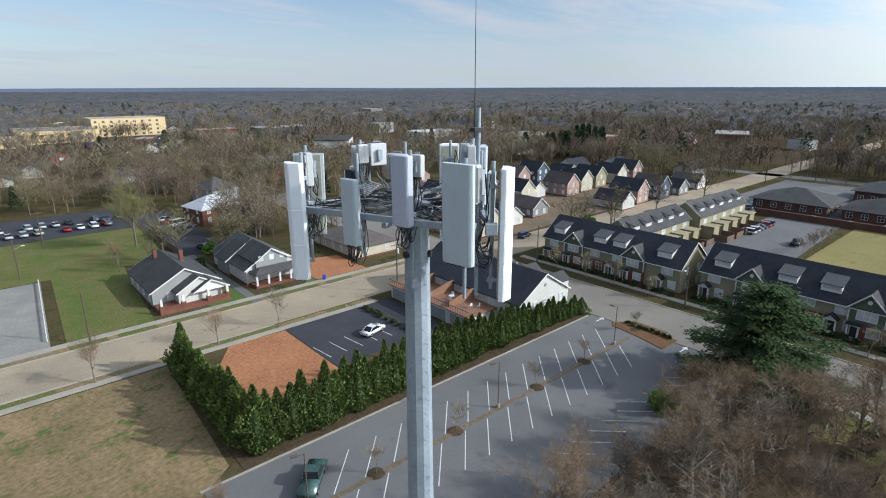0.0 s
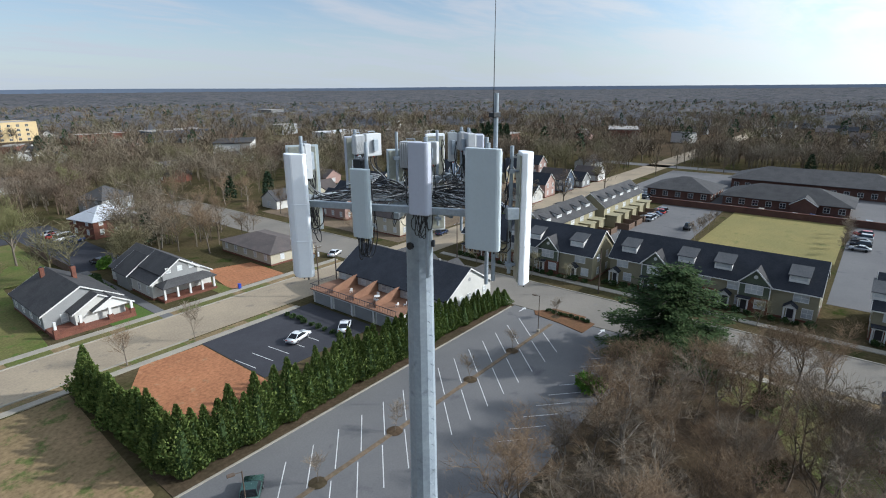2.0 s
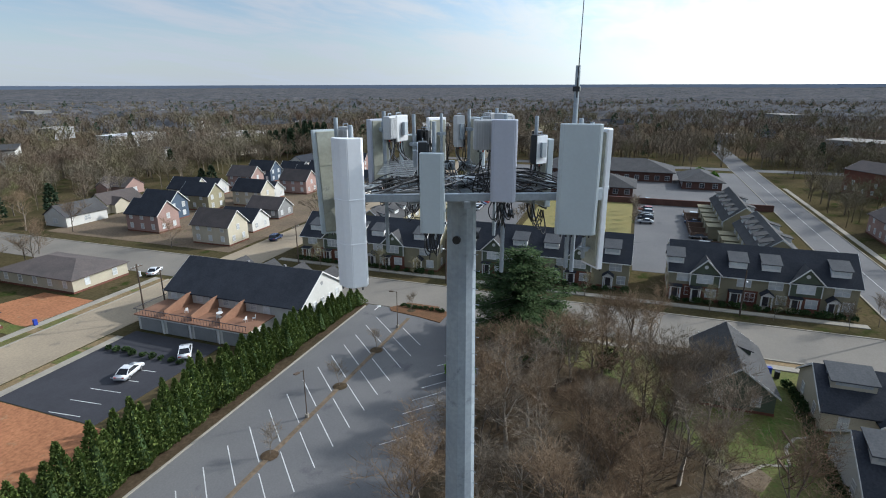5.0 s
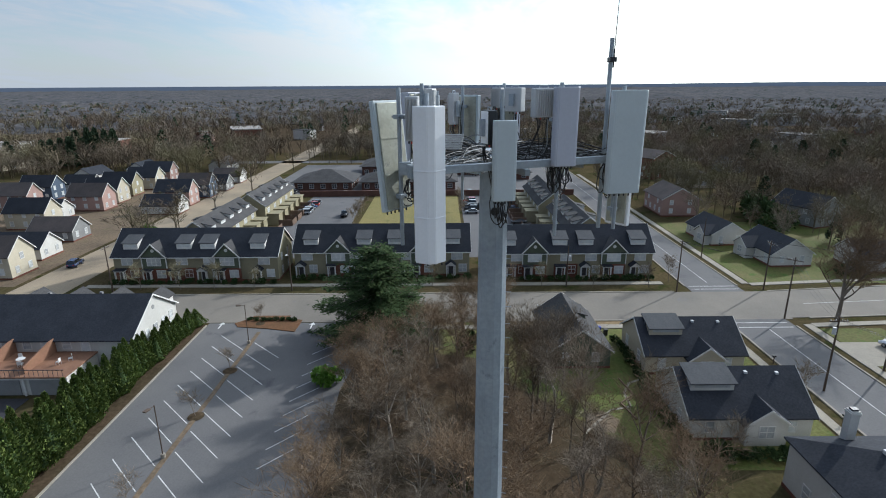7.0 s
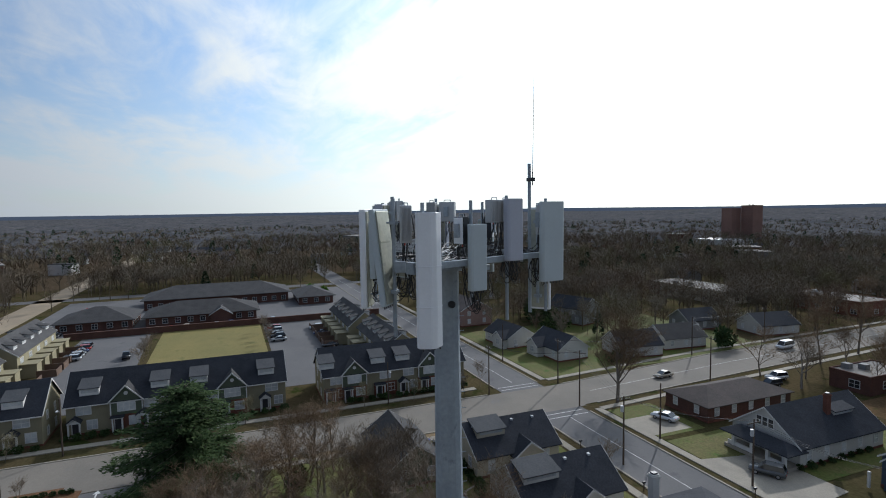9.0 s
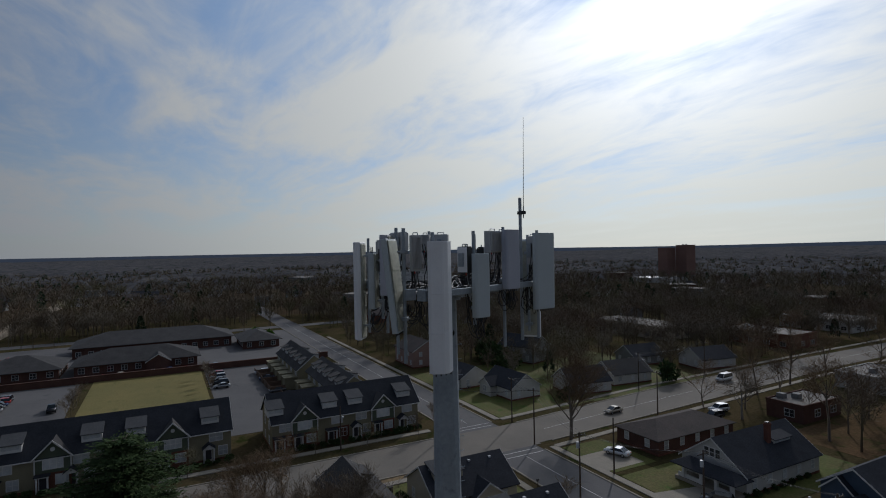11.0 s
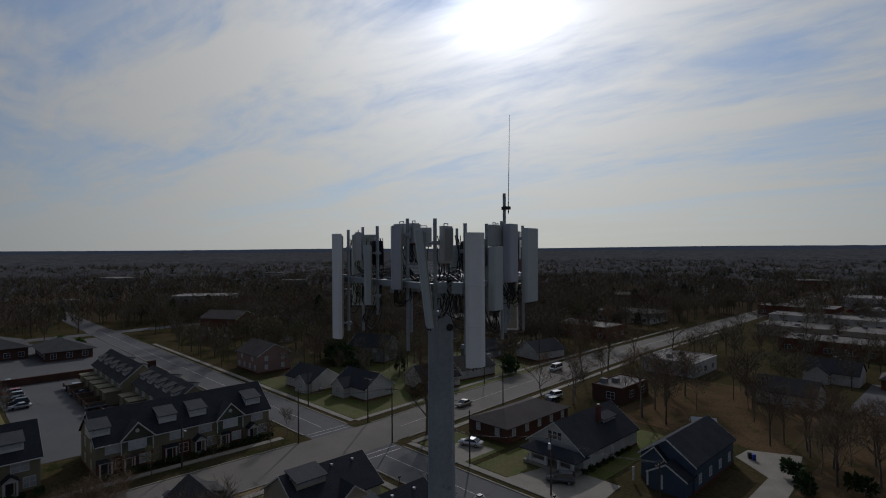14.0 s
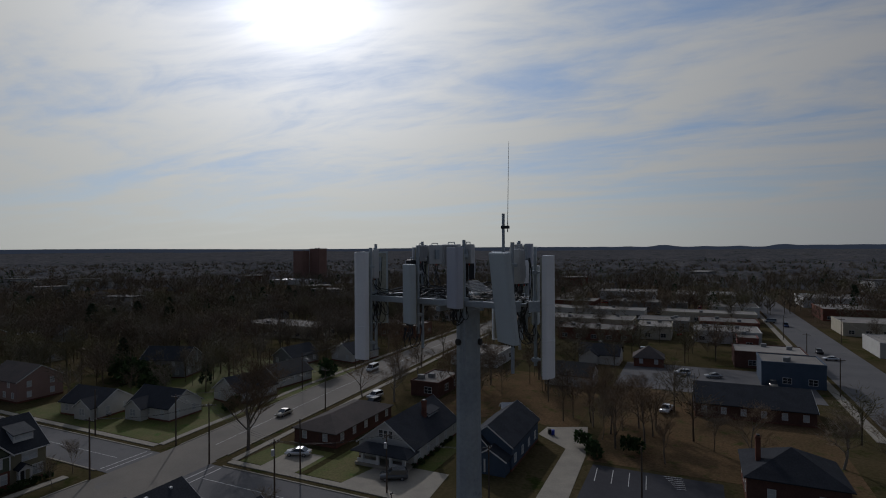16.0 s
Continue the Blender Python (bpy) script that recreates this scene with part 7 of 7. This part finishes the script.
NEARFUZZ = [fuzzy_tree(s, 400, 0.0046) for s in range(60, 65)]
FUZZ = [fuzzy_tree(s, 46, 0.0125) for s in range(70, 76)]
scatter("town_trees", spots_in(95, 340, 1500, 9, 16, 1, 1.5, 0.2), NEARFUZZ, M["farwood"], "bare brown trees between the houses of the town")
def grove(x0, y0, x1, y1, n, lo, hi, seed, pad=0.8):
    rnd, out, tries = random.Random(seed), [], 0
    while len(out) < n and tries < n * 8:
        tries += 1
        x, y = rnd.uniform(x0, x1), rnd.uniform(y0, y1)
        if is_free(x, y, pad) and all(math.hypot(x - q[0], y - q[1]) > 3.0 for q in out):
            h = rnd.uniform(lo, hi)
            out.append((x, y, 0, h, h * rnd.uniform(0.8, 1.15), rnd.uniform(0, 6.28)))
    return out


scatter("yard_trees", grove(50, 128, 82, 300, 60, 8, 15, 61) + grove(-40, 216, 60, 330, 90, 8, 14, 65) + grove(95, 165, 290, 330, 190, 10, 17, 62), NEARFUZZ, M["farwood"], "bare brown trees in the back yards of older houses")
scatter("east_trees", grove(112, -330, 330, -58, 330, 10, 17, 63) + grove(24, -340, 82, -150, 26, 8, 14, 64), NEARFUZZ, M["farwood"], "bare dark trees crowding the streets beyond the crossing")
scatter("bare_woods", spots_in(290, 720, 7000, 10, 17, 2, 0.5, 0.1), FUZZ, M["farwood"], "bare brown woods stretching away")
scatter("far_bare_woods", spots_in(680, 1250, 5000, 11, 16, 3, 0, 0.0), [fuzzy_tree(s, 14, 0.024) for s in range(80, 85)], M["farwood"], "bare brown woods towards the horizon")


def fuzzy_pine(seed, n):
    rnd = random.Random(seed)

    def place(r):
        h = r.random() ** 0.8
        a, rad = r.uniform(0, 6.28), 0.24 * (1 - h) ** 0.6 * r.uniform(0.6, 1.1)
        return Vector((rad * math.cos(a), rad * math.sin(a), 0.12 + 0.86 * h)), Vector((math.cos(a), math.sin(a), 0.4)).normalized()

    v, f = blades(n, rnd, place, 0.09)
    return np.array([tuple(p) for p in v], np.float32), np.array(f, np.int32)


PINES = [fuzzy_pine(s, 90) for s in range(90, 94)]
scatter("town_pines", spots_in(110, 420, 60, 7, 14, 7, 3.0, 0.4), [fuzzy_pine(s, 400) for s in range(95, 98)], M["farpine"], "dark evergreens scattered among bare trees")
scatter("pine_clump", [(285 + 26 * math.cos(2.4 * k) * (k / 16) ** 0.5, 198 + 15 * math.sin(2.4 * k) * (k / 16) ** 0.5, 0, 13 + 5 * (k * 0.37 % 1), 13, k) for k in range(17)], [fuzzy_pine(s, 600) for s in (98, 99)], M["farpine"], "clump of tall dark pines behind the new houses")
scatter("far_pines", spots_in(300, 1300, 800, 9, 15, 8, 0, 0.8), PINES, M["farpine"], "dark pines among distant bare woods")


def canopy():
    """The woods from about a mile out to the horizon, as one lumpy canopy."""
    seg, rings = 560, [560 + 9.5 * k for k in range(100)] + [1510 * (4800 / 1510) ** (k / 60) for k in range(61)]
    rows, v = [], []
    rnd = random.Random(9)
    for i, r in enumerate(rings):
        for k in range(seg):
            a = radians(-120 + 228 * k / (seg - 1)) + rnd.uniform(-0.002, 0.002)
            x, y = 50 + r * math.cos(a), r * math.sin(a)
            clump = noise.noise(Vector((x / 34, y / 34, 2)))
            v.append((x, y, ground_z(x, y) + 6.5 + rnd.uniform(-1.8, 2.2) + clump * 4.5 + noise.noise(Vector((x / 240, y / 240, 0))) * 3 - max(0, 640 - r) / 10))
    n = [(i * seg + k, (i + 1) * seg + k, (i + 1) * seg + k + 1, i * seg + k + 1) for i in range(len(rings) - 1) for k in range(seg - 1)]
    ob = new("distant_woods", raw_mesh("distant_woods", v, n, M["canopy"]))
    tagged(ob, "haze-greyed brown and dark green woods reaching to the horizon", "woods", kind="stuff")


canopy()


# backdrop strip all round; its own glow imitates the hazy blue horizon
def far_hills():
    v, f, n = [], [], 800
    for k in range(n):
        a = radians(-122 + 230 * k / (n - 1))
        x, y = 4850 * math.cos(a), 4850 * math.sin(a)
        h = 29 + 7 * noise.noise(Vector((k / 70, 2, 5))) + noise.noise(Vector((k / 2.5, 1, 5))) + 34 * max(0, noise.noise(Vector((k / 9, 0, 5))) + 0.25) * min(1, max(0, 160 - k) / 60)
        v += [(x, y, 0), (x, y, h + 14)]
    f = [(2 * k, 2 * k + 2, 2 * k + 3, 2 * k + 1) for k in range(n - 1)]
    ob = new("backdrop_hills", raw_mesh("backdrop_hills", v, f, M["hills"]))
    tagged(ob, "low wooded ridge and hills on the horizon, glowing haze blue", "hills", kind="structure")


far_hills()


# ---- vehicles ----
def car_meshes(kind, paint):
    if kind == "suv":
        L_, W, hood, roof = 4.7, 1.9, 1.05, 1.72
        prof = [(-2.3, 0.35), (-2.33, 0.95), (-2.2, 1.05), (2.25, 0.98), (2.35, 0.7), (2.3, 0.35)]
        cab = [(-2.2, 1.03), (-1.95, roof), (0.35, roof), (1.15, 1.03)]
    elif kind == "van":
        L_, W, hood, roof = 5.4, 2.0, 1.2, 2.15
        prof = [(-2.65, 0.35), (-2.68, 1.15), (-2.6, 1.2), (2.4, 1.1), (2.68, 0.8), (2.65, 0.35)]
        cab = [(-2.62, 1.18), (-2.5, roof), (1.2, roof), (2.1, 1.12)]
    elif kind == "truck":
        L_, W, hood, roof = 5.6, 1.95, 1.1, 1.8
        prof = [(-2.8, 0.45), (-2.82, 1.1), (-0.55, 1.1), (2.5, 1.08), (2.78, 0.9), (2.75, 0.45)]
        cab = [(-0.75, 1.08), (-0.6, roof), (0.75, roof), (1.45, 1.08)]
    else:
        L_, W, hood, roof = 4.7, 1.8, 0.95, 1.43
        prof = [(-2.3, 0.32), (-2.36, 0.72), (-2.25, 0.92), (-1.4, 0.96), (1.1, 0.95), (2.15, 0.80), (2.35, 0.6), (2.3, 0.32)]
        cab = [(-1.75, 0.94), (-0.95, roof), (0.25, roof), (1.25, 0.93)]

    def extrude(pts, w, taper=0.0, topz=99):
        bm = bmesh.new()
        rows = [[bm.verts.new((x, s * (w / 2 - (taper if z > topz else 0)), z)) for x, z in pts] for s in (-1, 1)]
        bm.faces.new(rows[0][::-1]), bm.faces.new(rows[1])
        for k in range(len(pts)):
            n = (k + 1) % len(pts)
            bm.faces.new((rows[0][k], rows[0][n], rows[1][n], rows[1][k]))
        bmesh.ops.recalc_face_normals(bm, faces=bm.faces)
        return bm

    body = extrude(prof, W)
    bmesh.ops.bevel(body, geom=list(body.edges), offset=0.07, segments=2, affect="EDGES")
    glass_bm = extrude(cab, W - 0.12, 0.16, hood + 0.2)
    top = extrude([(cab[1][0] + 0.05, roof - 0.03), (cab[1][0] + 0.12, roof + 0.03), (cab[2][0] - 0.1, roof + 0.03), (cab[2][0], roof - 0.03)], W - 0.40)
    out = dict(body=mesh_of(body, "body", paint, True), cabin_glass=mesh_of(glass_bm, "cabin_glass", M["carglass"]), roof_panel=mesh_of(top, "roof_panel", paint))
    for p in range(2):
        x = cab[1 + p][0]
        x2 = cab[0 if p == 0 else 3][0]
        bm = bmesh.new()
        for s in (-1, 1):
            tube(bm, (x, s * (W / 2 - 0.22), roof), (x2, s * (W / 2 - 0.07), hood - 0.04), 0.045, n=5)
        out["pillar" + "ab"[p]] = mesh_of(bm, "pillars", paint)
    tyre = mesh_of(tubes(((0, -0.11, 0), (0, 0.11, 0), 0.33), n=14), "tyre", M["tyre"])
    rim = mesh_of(tubes(((0, -0.12, 0), (0, 0.12, 0), 0.2), n=10), "rim", M["rim"])
    lamp = mesh_of(boxes((-0.05, -0.22, -0.07, 0.05, 0.22, 0.07), bevel=0.02), "headlight", M["trim"])
    tail = mesh_of(boxes((-0.05, -0.18, -0.08, 0.05, 0.18, 0.08), bevel=0.02), "tail_light", M["redtape"])
    return out, tyre, rim, lamp, tail, L_, W


CARS = {}


def car(kind, colour, x, y, rz, where="parked at the kerb", plain=False):
    words = dict(suv="sport utility car", van="van", truck="pickup truck", sedan="saloon car")
    key = (kind, colour, plain)
    m = pose(x, y, 0.05, 0, 0, rz)
    if key in CARS:
        ob = copy_thing(CARS[key], m)
        return tagged(ob, f"{colour} {words[kind]} {where}")
    out, tyre, rim, lamp, tail, L_, W = car_meshes(kind, CAR_PAINT[colour])
    root = thing("car" if kind in ("sedan", "suv") else kind, f"{colour} {words[kind]} {where}", "car" if kind in ("sedan", "suv") else kind, m, "parked cars")
    body = part("body", out["body"], None, root)
    part("cabin_glass", out["cabin_glass"], None, root)
    part("roof_panel", out["roof_panel"], None, root)
    if not plain:
        part("front_pillar_pair", out["pillarb"], None, root)
        part("rear_pillar_pair", out["pillara"], None, root)
    for wx in (-L_ * 0.29, L_ * 0.30):
        for wy in (-W / 2 + 0.1, W / 2 - 0.1):
            t = part("wheel", tyre, None, root, m=Matrix.Translation((wx, wy, 0.33)))
            if not plain:
                part("rim", rim, None, t)
    for wy in () if plain else (-W * 0.33, W * 0.33):
        part("headlight", lamp, None, root, m=Matrix.Translation((L_ / 2 - 0.06, wy, 0.66)))
        part("tail_light", tail, None, root, m=Matrix.Translation((-L_ / 2 + 0.06, wy, 0.78)))
    CARS[key] = root
    return root


car("sedan", "white", 47.2, 69.7, 16, "in the small car park")
car("sedan", "white", 54.6, 66.8, 40, "beside the garages")
car("truck", "green", 21.6, 43.4, 48, "in an angled parking bay")
car("sedan", "beige", 86.5, -9.5, 90, "on the street")
car("sedan", "white", 70.2, -58.4, 20, "on a driveway")
car("suv", "grey", 48.6, -56.6, 30, "on the white house's driveway")
car("sedan", "silver", 127.5, -58.0, 60, "on a cottage driveway")
car("suv", "navy", 113.5, 93.0, 10, "on the cross street")
car("sedan", "white", 82.0, 101.5, 25, "outside the low cream building")
car("van", "white", 95.5, -124, 94, "on the main street")
car("sedan", "beige", 89.5, -76.5, 94, "on the main street")
car("suv", "white", 78, -97.5, 80, "in a yard among trees")
car("suv", "black", 75.2, -92, 84, "in a yard among trees")
car("truck", "white", 9.3, -115, 80, "in the bare yard")
car("suv", "white", 6.9, -157, 5, "by the service street")
car("sedan", "silver", -1.5, -156.4, 20, "by the service street")
car("van", "white", 46.0, 171.5, 20, "behind the bungalows")
car("suv", "navy", 46.8, 166.5, 20, "behind the bungalows")
car("sedan", "red", 45, 176.5, 20, "behind the bungalows")
car("sedan", "silver", 45, 180.5, 20, "behind the bungalows")
car("suv", "black", 43, 140, 100, "behind the bungalow")
car("sedan", "silver", 44.5, 133.5, 80, "behind the bungalow")
tr = random.Random(8)
PALETTE = ("white", "silver", "black", "grey", "navy", "red", "silver", "white", "beige")
for k in range(22):
    car(tr.choice(("sedan", "suv")), PALETTE[tr.randrange(9)], 2.5 + 1.7 * k if k < 20 else 30, 186.5 + (8.5 if k % 2 else 0) + tr.uniform(-0.4, 0.4), 95 + tr.uniform(-4, 4), "in the west car park", True) if k % 5 != 3 else None
for k in range(6):
    car(tr.choice(("sedan", "suv")), PALETTE[tr.randrange(9)], 164 + 2.9 * k, 53.6, 90 + tr.uniform(-3, 3), "in the court car park", True)
for k in range(4):
    car(tr.choice(("sedan", "suv")), PALETTE[tr.randrange(9)], 122 + 3.0 * k, 52, 90, "in the court car park", True)
for k in range(5):
    car(tr.choice(("sedan", "suv")), PALETTE[tr.randrange(9)], 164 + 4.2 * k, 0.6, 88, "in the south court car park", True)
    car(tr.choice(("sedan", "suv")), PALETTE[tr.randrange(9)], 142 + 8.6 * k, -12.4, 88, "in the south court car park", True) if k != 2 else None
car("truck", "black", 161, 40.3, 5, "in the court car park", True)
for k in range(16):
    car(tr.choice(("sedan", "suv")), PALETTE[tr.randrange(9)], 198 + 3.4 * k, 67 + tr.uniform(-0.3, 0.3), 90, "by the office complex", True) if k % 4 != 2 else None
for k in range(11):
    car(tr.choice(("sedan", "suv")), PALETTE[tr.randrange(9)], 196.3, 46 - 4.6 * k, 2, "by the office complex", True) if k % 4 != 1 else None
for k in range(26):
    car(tr.choice(("sedan", "suv", "van")), PALETTE[tr.randrange(9)], tr.uniform(-44, 60), tr.uniform(-380, -150), tr.choice((0, 90)), "by the shops", True)


# ---- street furniture ----
def utility_pole(x, y, h=10.5, rz=0, arm=True, box_can=False, light=False):
    root = thing("utility_pole", "dark wooden utility pole" + (" with transformer" if box_can else " with street light" if light else ""), "utility pole", pose(x, y, 0, 0, 0, rz), "utility poles")
    part("pole", tubes(((0, 0, -0.1), (0, 0, h), 0.15, 0.10), n=8), M["polewood"], root)
    if arm:
        part("crossarm", boxes((-1.2, -0.06, h - 0.6, 1.2, 0.06, h - 0.46)), M["polewood"], root)
        for q in (-1.05, -0.4, 0.4, 1.05):
            part("insulator", tubes(((q, 0, h - 0.46), (q, 0, h - 0.28), 0.05, 0.03), n=6), M["radio"], root)
    if box_can:
        part("transformer", tubes(((0.32, 0, h - 2.3), (0.32, 0, h - 1.4), 0.24), n=12), M["radio"], root)
    if light:
        part("light_arm", tubes(((0, 0, h - 2.2), (1.6, 0, h - 1.6), 0.035), n=6), M["galv"], root)
        part("light_head", boxes((1.4, -0.14, h - 1.68, 2.1, 0.14, h - 1.5), bevel=0.04), M["radio"], root)
    return (x, y, h)


UP = [utility_pole(94.9, -35.4, 10.5, 0, True), utility_pole(82.1, -48.6, 11, 45, True), utility_pole(59.1, -39.9, 10.5, 90, True, True), utility_pole(64.0, -51.5, 9.5, 90, False), utility_pole(47.0, -51.6, 9.5, 90, True, True), utility_pole(96.9, 39.6, 9.5, 180, False, False, True),
      utility_pole(95.6, -52.6, 10, 0, True), utility_pole(116.1, -49.8, 9.5, 0, False), utility_pole(100.9, -96.8, 10, 180, False, False, True), utility_pole(83.2, -83.7, 10, 0, True), utility_pole(98.3, -14.8, 8.5, 180, False, False, True), utility_pole(97.0, 75, 9.5, 180, True), utility_pole(62.0, 82.6, 10.5, 0, True, True), utility_pole(66.5, 82.6, 8, 0, False),
      utility_pole(30, -51.7, 10, 90, True), utility_pole(103.2, -126, 10, 0, True), utility_pole(10.5, 97.3, 9, 0, False), utility_pole(10.5, -66, 8, 0, False), utility_pole(5, 143, 9, 0, False, False, True), utility_pole(12, 168, 10, 0, True), utility_pole(-30.2, -146, 10, 0, True), utility_pole(-29.8, -190, 10, 0, True), utility_pole(-50, -180, 10, 0, True), utility_pole(-49, -240, 10, 0, True), utility_pole(-29.4, -240, 10, 0, True)]


def sag(a, b, drop=0.8):
    a, b = Vector(a), Vector(b)
    return [a, (a + b) / 2 - Vector((0, 0, drop)), b]


wires = []
for i, j in ((1, 2), (2, 4), (4, 14), (0, 1), (1, 6), (9, 8), (8, 15), (6, 9), (20, 21), (22, 23), (21, 24)):
    for o in (-0.9, 0.0, 0.9):
        a, b = UP[i], UP[j]
        wires.append(sag((a[0] + o * 0.5, a[1] + o * 0.5, a[2] - 0.3), (b[0] + o * 0.5, b[1] + o * 0.5, b[2] - 0.3)))
tagged(cable_mesh("overhead_wires", wires, 0.016, M["cable"]), "thin black overhead wires between poles", "wires", kind="stuff")


def lot_lamp(x, y, rz):
    root = thing("street_lamp", "dark bronze car park lamp with flat head", "street lamp", pose(x, y, 0, 0, 0, rz), "car park lamps")
    part("base", tubes(((0, 0, 0), (0, 0, 0.6), 0.25), n=12), M["concrete"], root)
    part("post", tubes(((0, 0, 0.6), (0, 0, 6.6), 0.07, 0.055), n=8), M["polewood"], root)
    part("arm", tubes(((0, 0, 6.5), (0.9, 0, 6.55), 0.035), n=6), M["polewood"], root)
    part("head", boxes((0.6, -0.2, 6.45, 1.3, 0.2, 6.6), bevel=0.03), M["polewood"], root)


lot_lamp(46.5, 40.2, 160)
lot_lamp(73.8, 40.2, 90)
lot_lamp(19.4, 40.2, 160)


def wheelie(x, y, mat, word):
    root = thing("waste_bin", f"{word} plastic wheeled bin", "bin", pose(x, y, 0.05, 0, 0, (x * 13) % 360), "bins")
    part("body", boxes((-0.28, -0.3, 0.08, 0.28, 0.3, 1.0), bevel=0.03), M[mat], root)
    part("lid", boxes((-0.31, -0.34, 1.0, 0.31, 0.33, 1.08), bevel=0.02), M[mat], root)
    for s in (-0.22, 0.22):
        part("wheel", tubes(((s - 0.04, 0.3, 0.12), (s + 0.04, 0.3, 0.12), 0.12), n=10), M["tyre"], root)


for x, y, mat, word in ((77.0, -15.4, "bin", "blue"), (76.0, -16.2, "blackbin", "black"), (61.5, -34.6, "bin", "blue"), (60.8, -35.2, "blackbin", "black"), (54.5, 99.0, "bin", "blue"), (29.6, -88.5, "bin", "blue"), (30.4, -88.8, "blackbin", "black"), (45.2, -34.4, "bin", "blue")):
    wheelie(x, y, mat, word)


def letterbox(x, y):
    root = thing("mailbox", "small dark kerbside mailbox on a post", "mailbox", pose(x, y, 0), "mailboxes")
    part("post", boxes((-0.05, -0.05, 0, 0.05, 0.05, 1.05)), M["polewood"], root)
    part("box", boxes((-0.12, -0.25, 1.05, 0.12, 0.25, 1.32), bevel=0.04), M["blackbin"], root)


for x, y in ((66.5, -37.6), (52.0, -37.4), (45, -49.6)):
    letterbox(x, y)
# timber edging of the garden path
for a, b in (((62.5, -14.2), (58.5, -14.8)), ((58.5, -14.8), (56.5, -12.6)), ((56.5, -12.6), (53.0, -13.4)), ((61.5, -17.0), (57.6, -16.4)), ((57.6, -16.4), (55.4, -14.6))):
    av, bv = Vector((*a, 0)), Vector((*b, 0))
    d = bv - av
    m = Matrix.Translation((av + bv) / 2) @ Matrix.Rotation(math.atan2(d.y, d.x), 4, "Z")
    tagged(part("path_edging", boxes((-d.length / 2, -0.09, 0, d.length / 2, 0.09, 0.2)), M["fencewood"], m=m), "weathered timber edging of a garden path", "edging", "path edging")
# guard rail along the pale lot
rail = thing("guard_rail", "low white guard rail beside the pale lot", "guard rail", Matrix.Translation((6.5, 120, 0)))
part("rail", boxes((-0.06, -18, 0.5, 0.06, 18, 0.75)), M["trim"], rail, m=pose(0, 0, 0, 0, 0, -4))
for k in range(13):
    part("post", boxes((-0.07, -17.8 + 2.96 * k - 0.07, 0, 0.07, -17.8 + 2.96 * k + 0.07, 0.8)), M["trim"], rail, m=pose(0, 0, 0, 0, 0, -4))
for y0, y1 in ((139, 150), (151, 166)):
    f = thing("board_fence", "brown wooden board fence", "fence", Matrix.Translation((36.5, (y0 + y1) / 2, 0)), "fences")
    n = int((y1 - y0) / 1.0)
    for k in range(n):
        part("board", boxes((-0.03, -(y1 - y0) / 2 + k, 0, 0.03, -(y1 - y0) / 2 + k + 0.94, 1.8)), M["fencewood"], f)
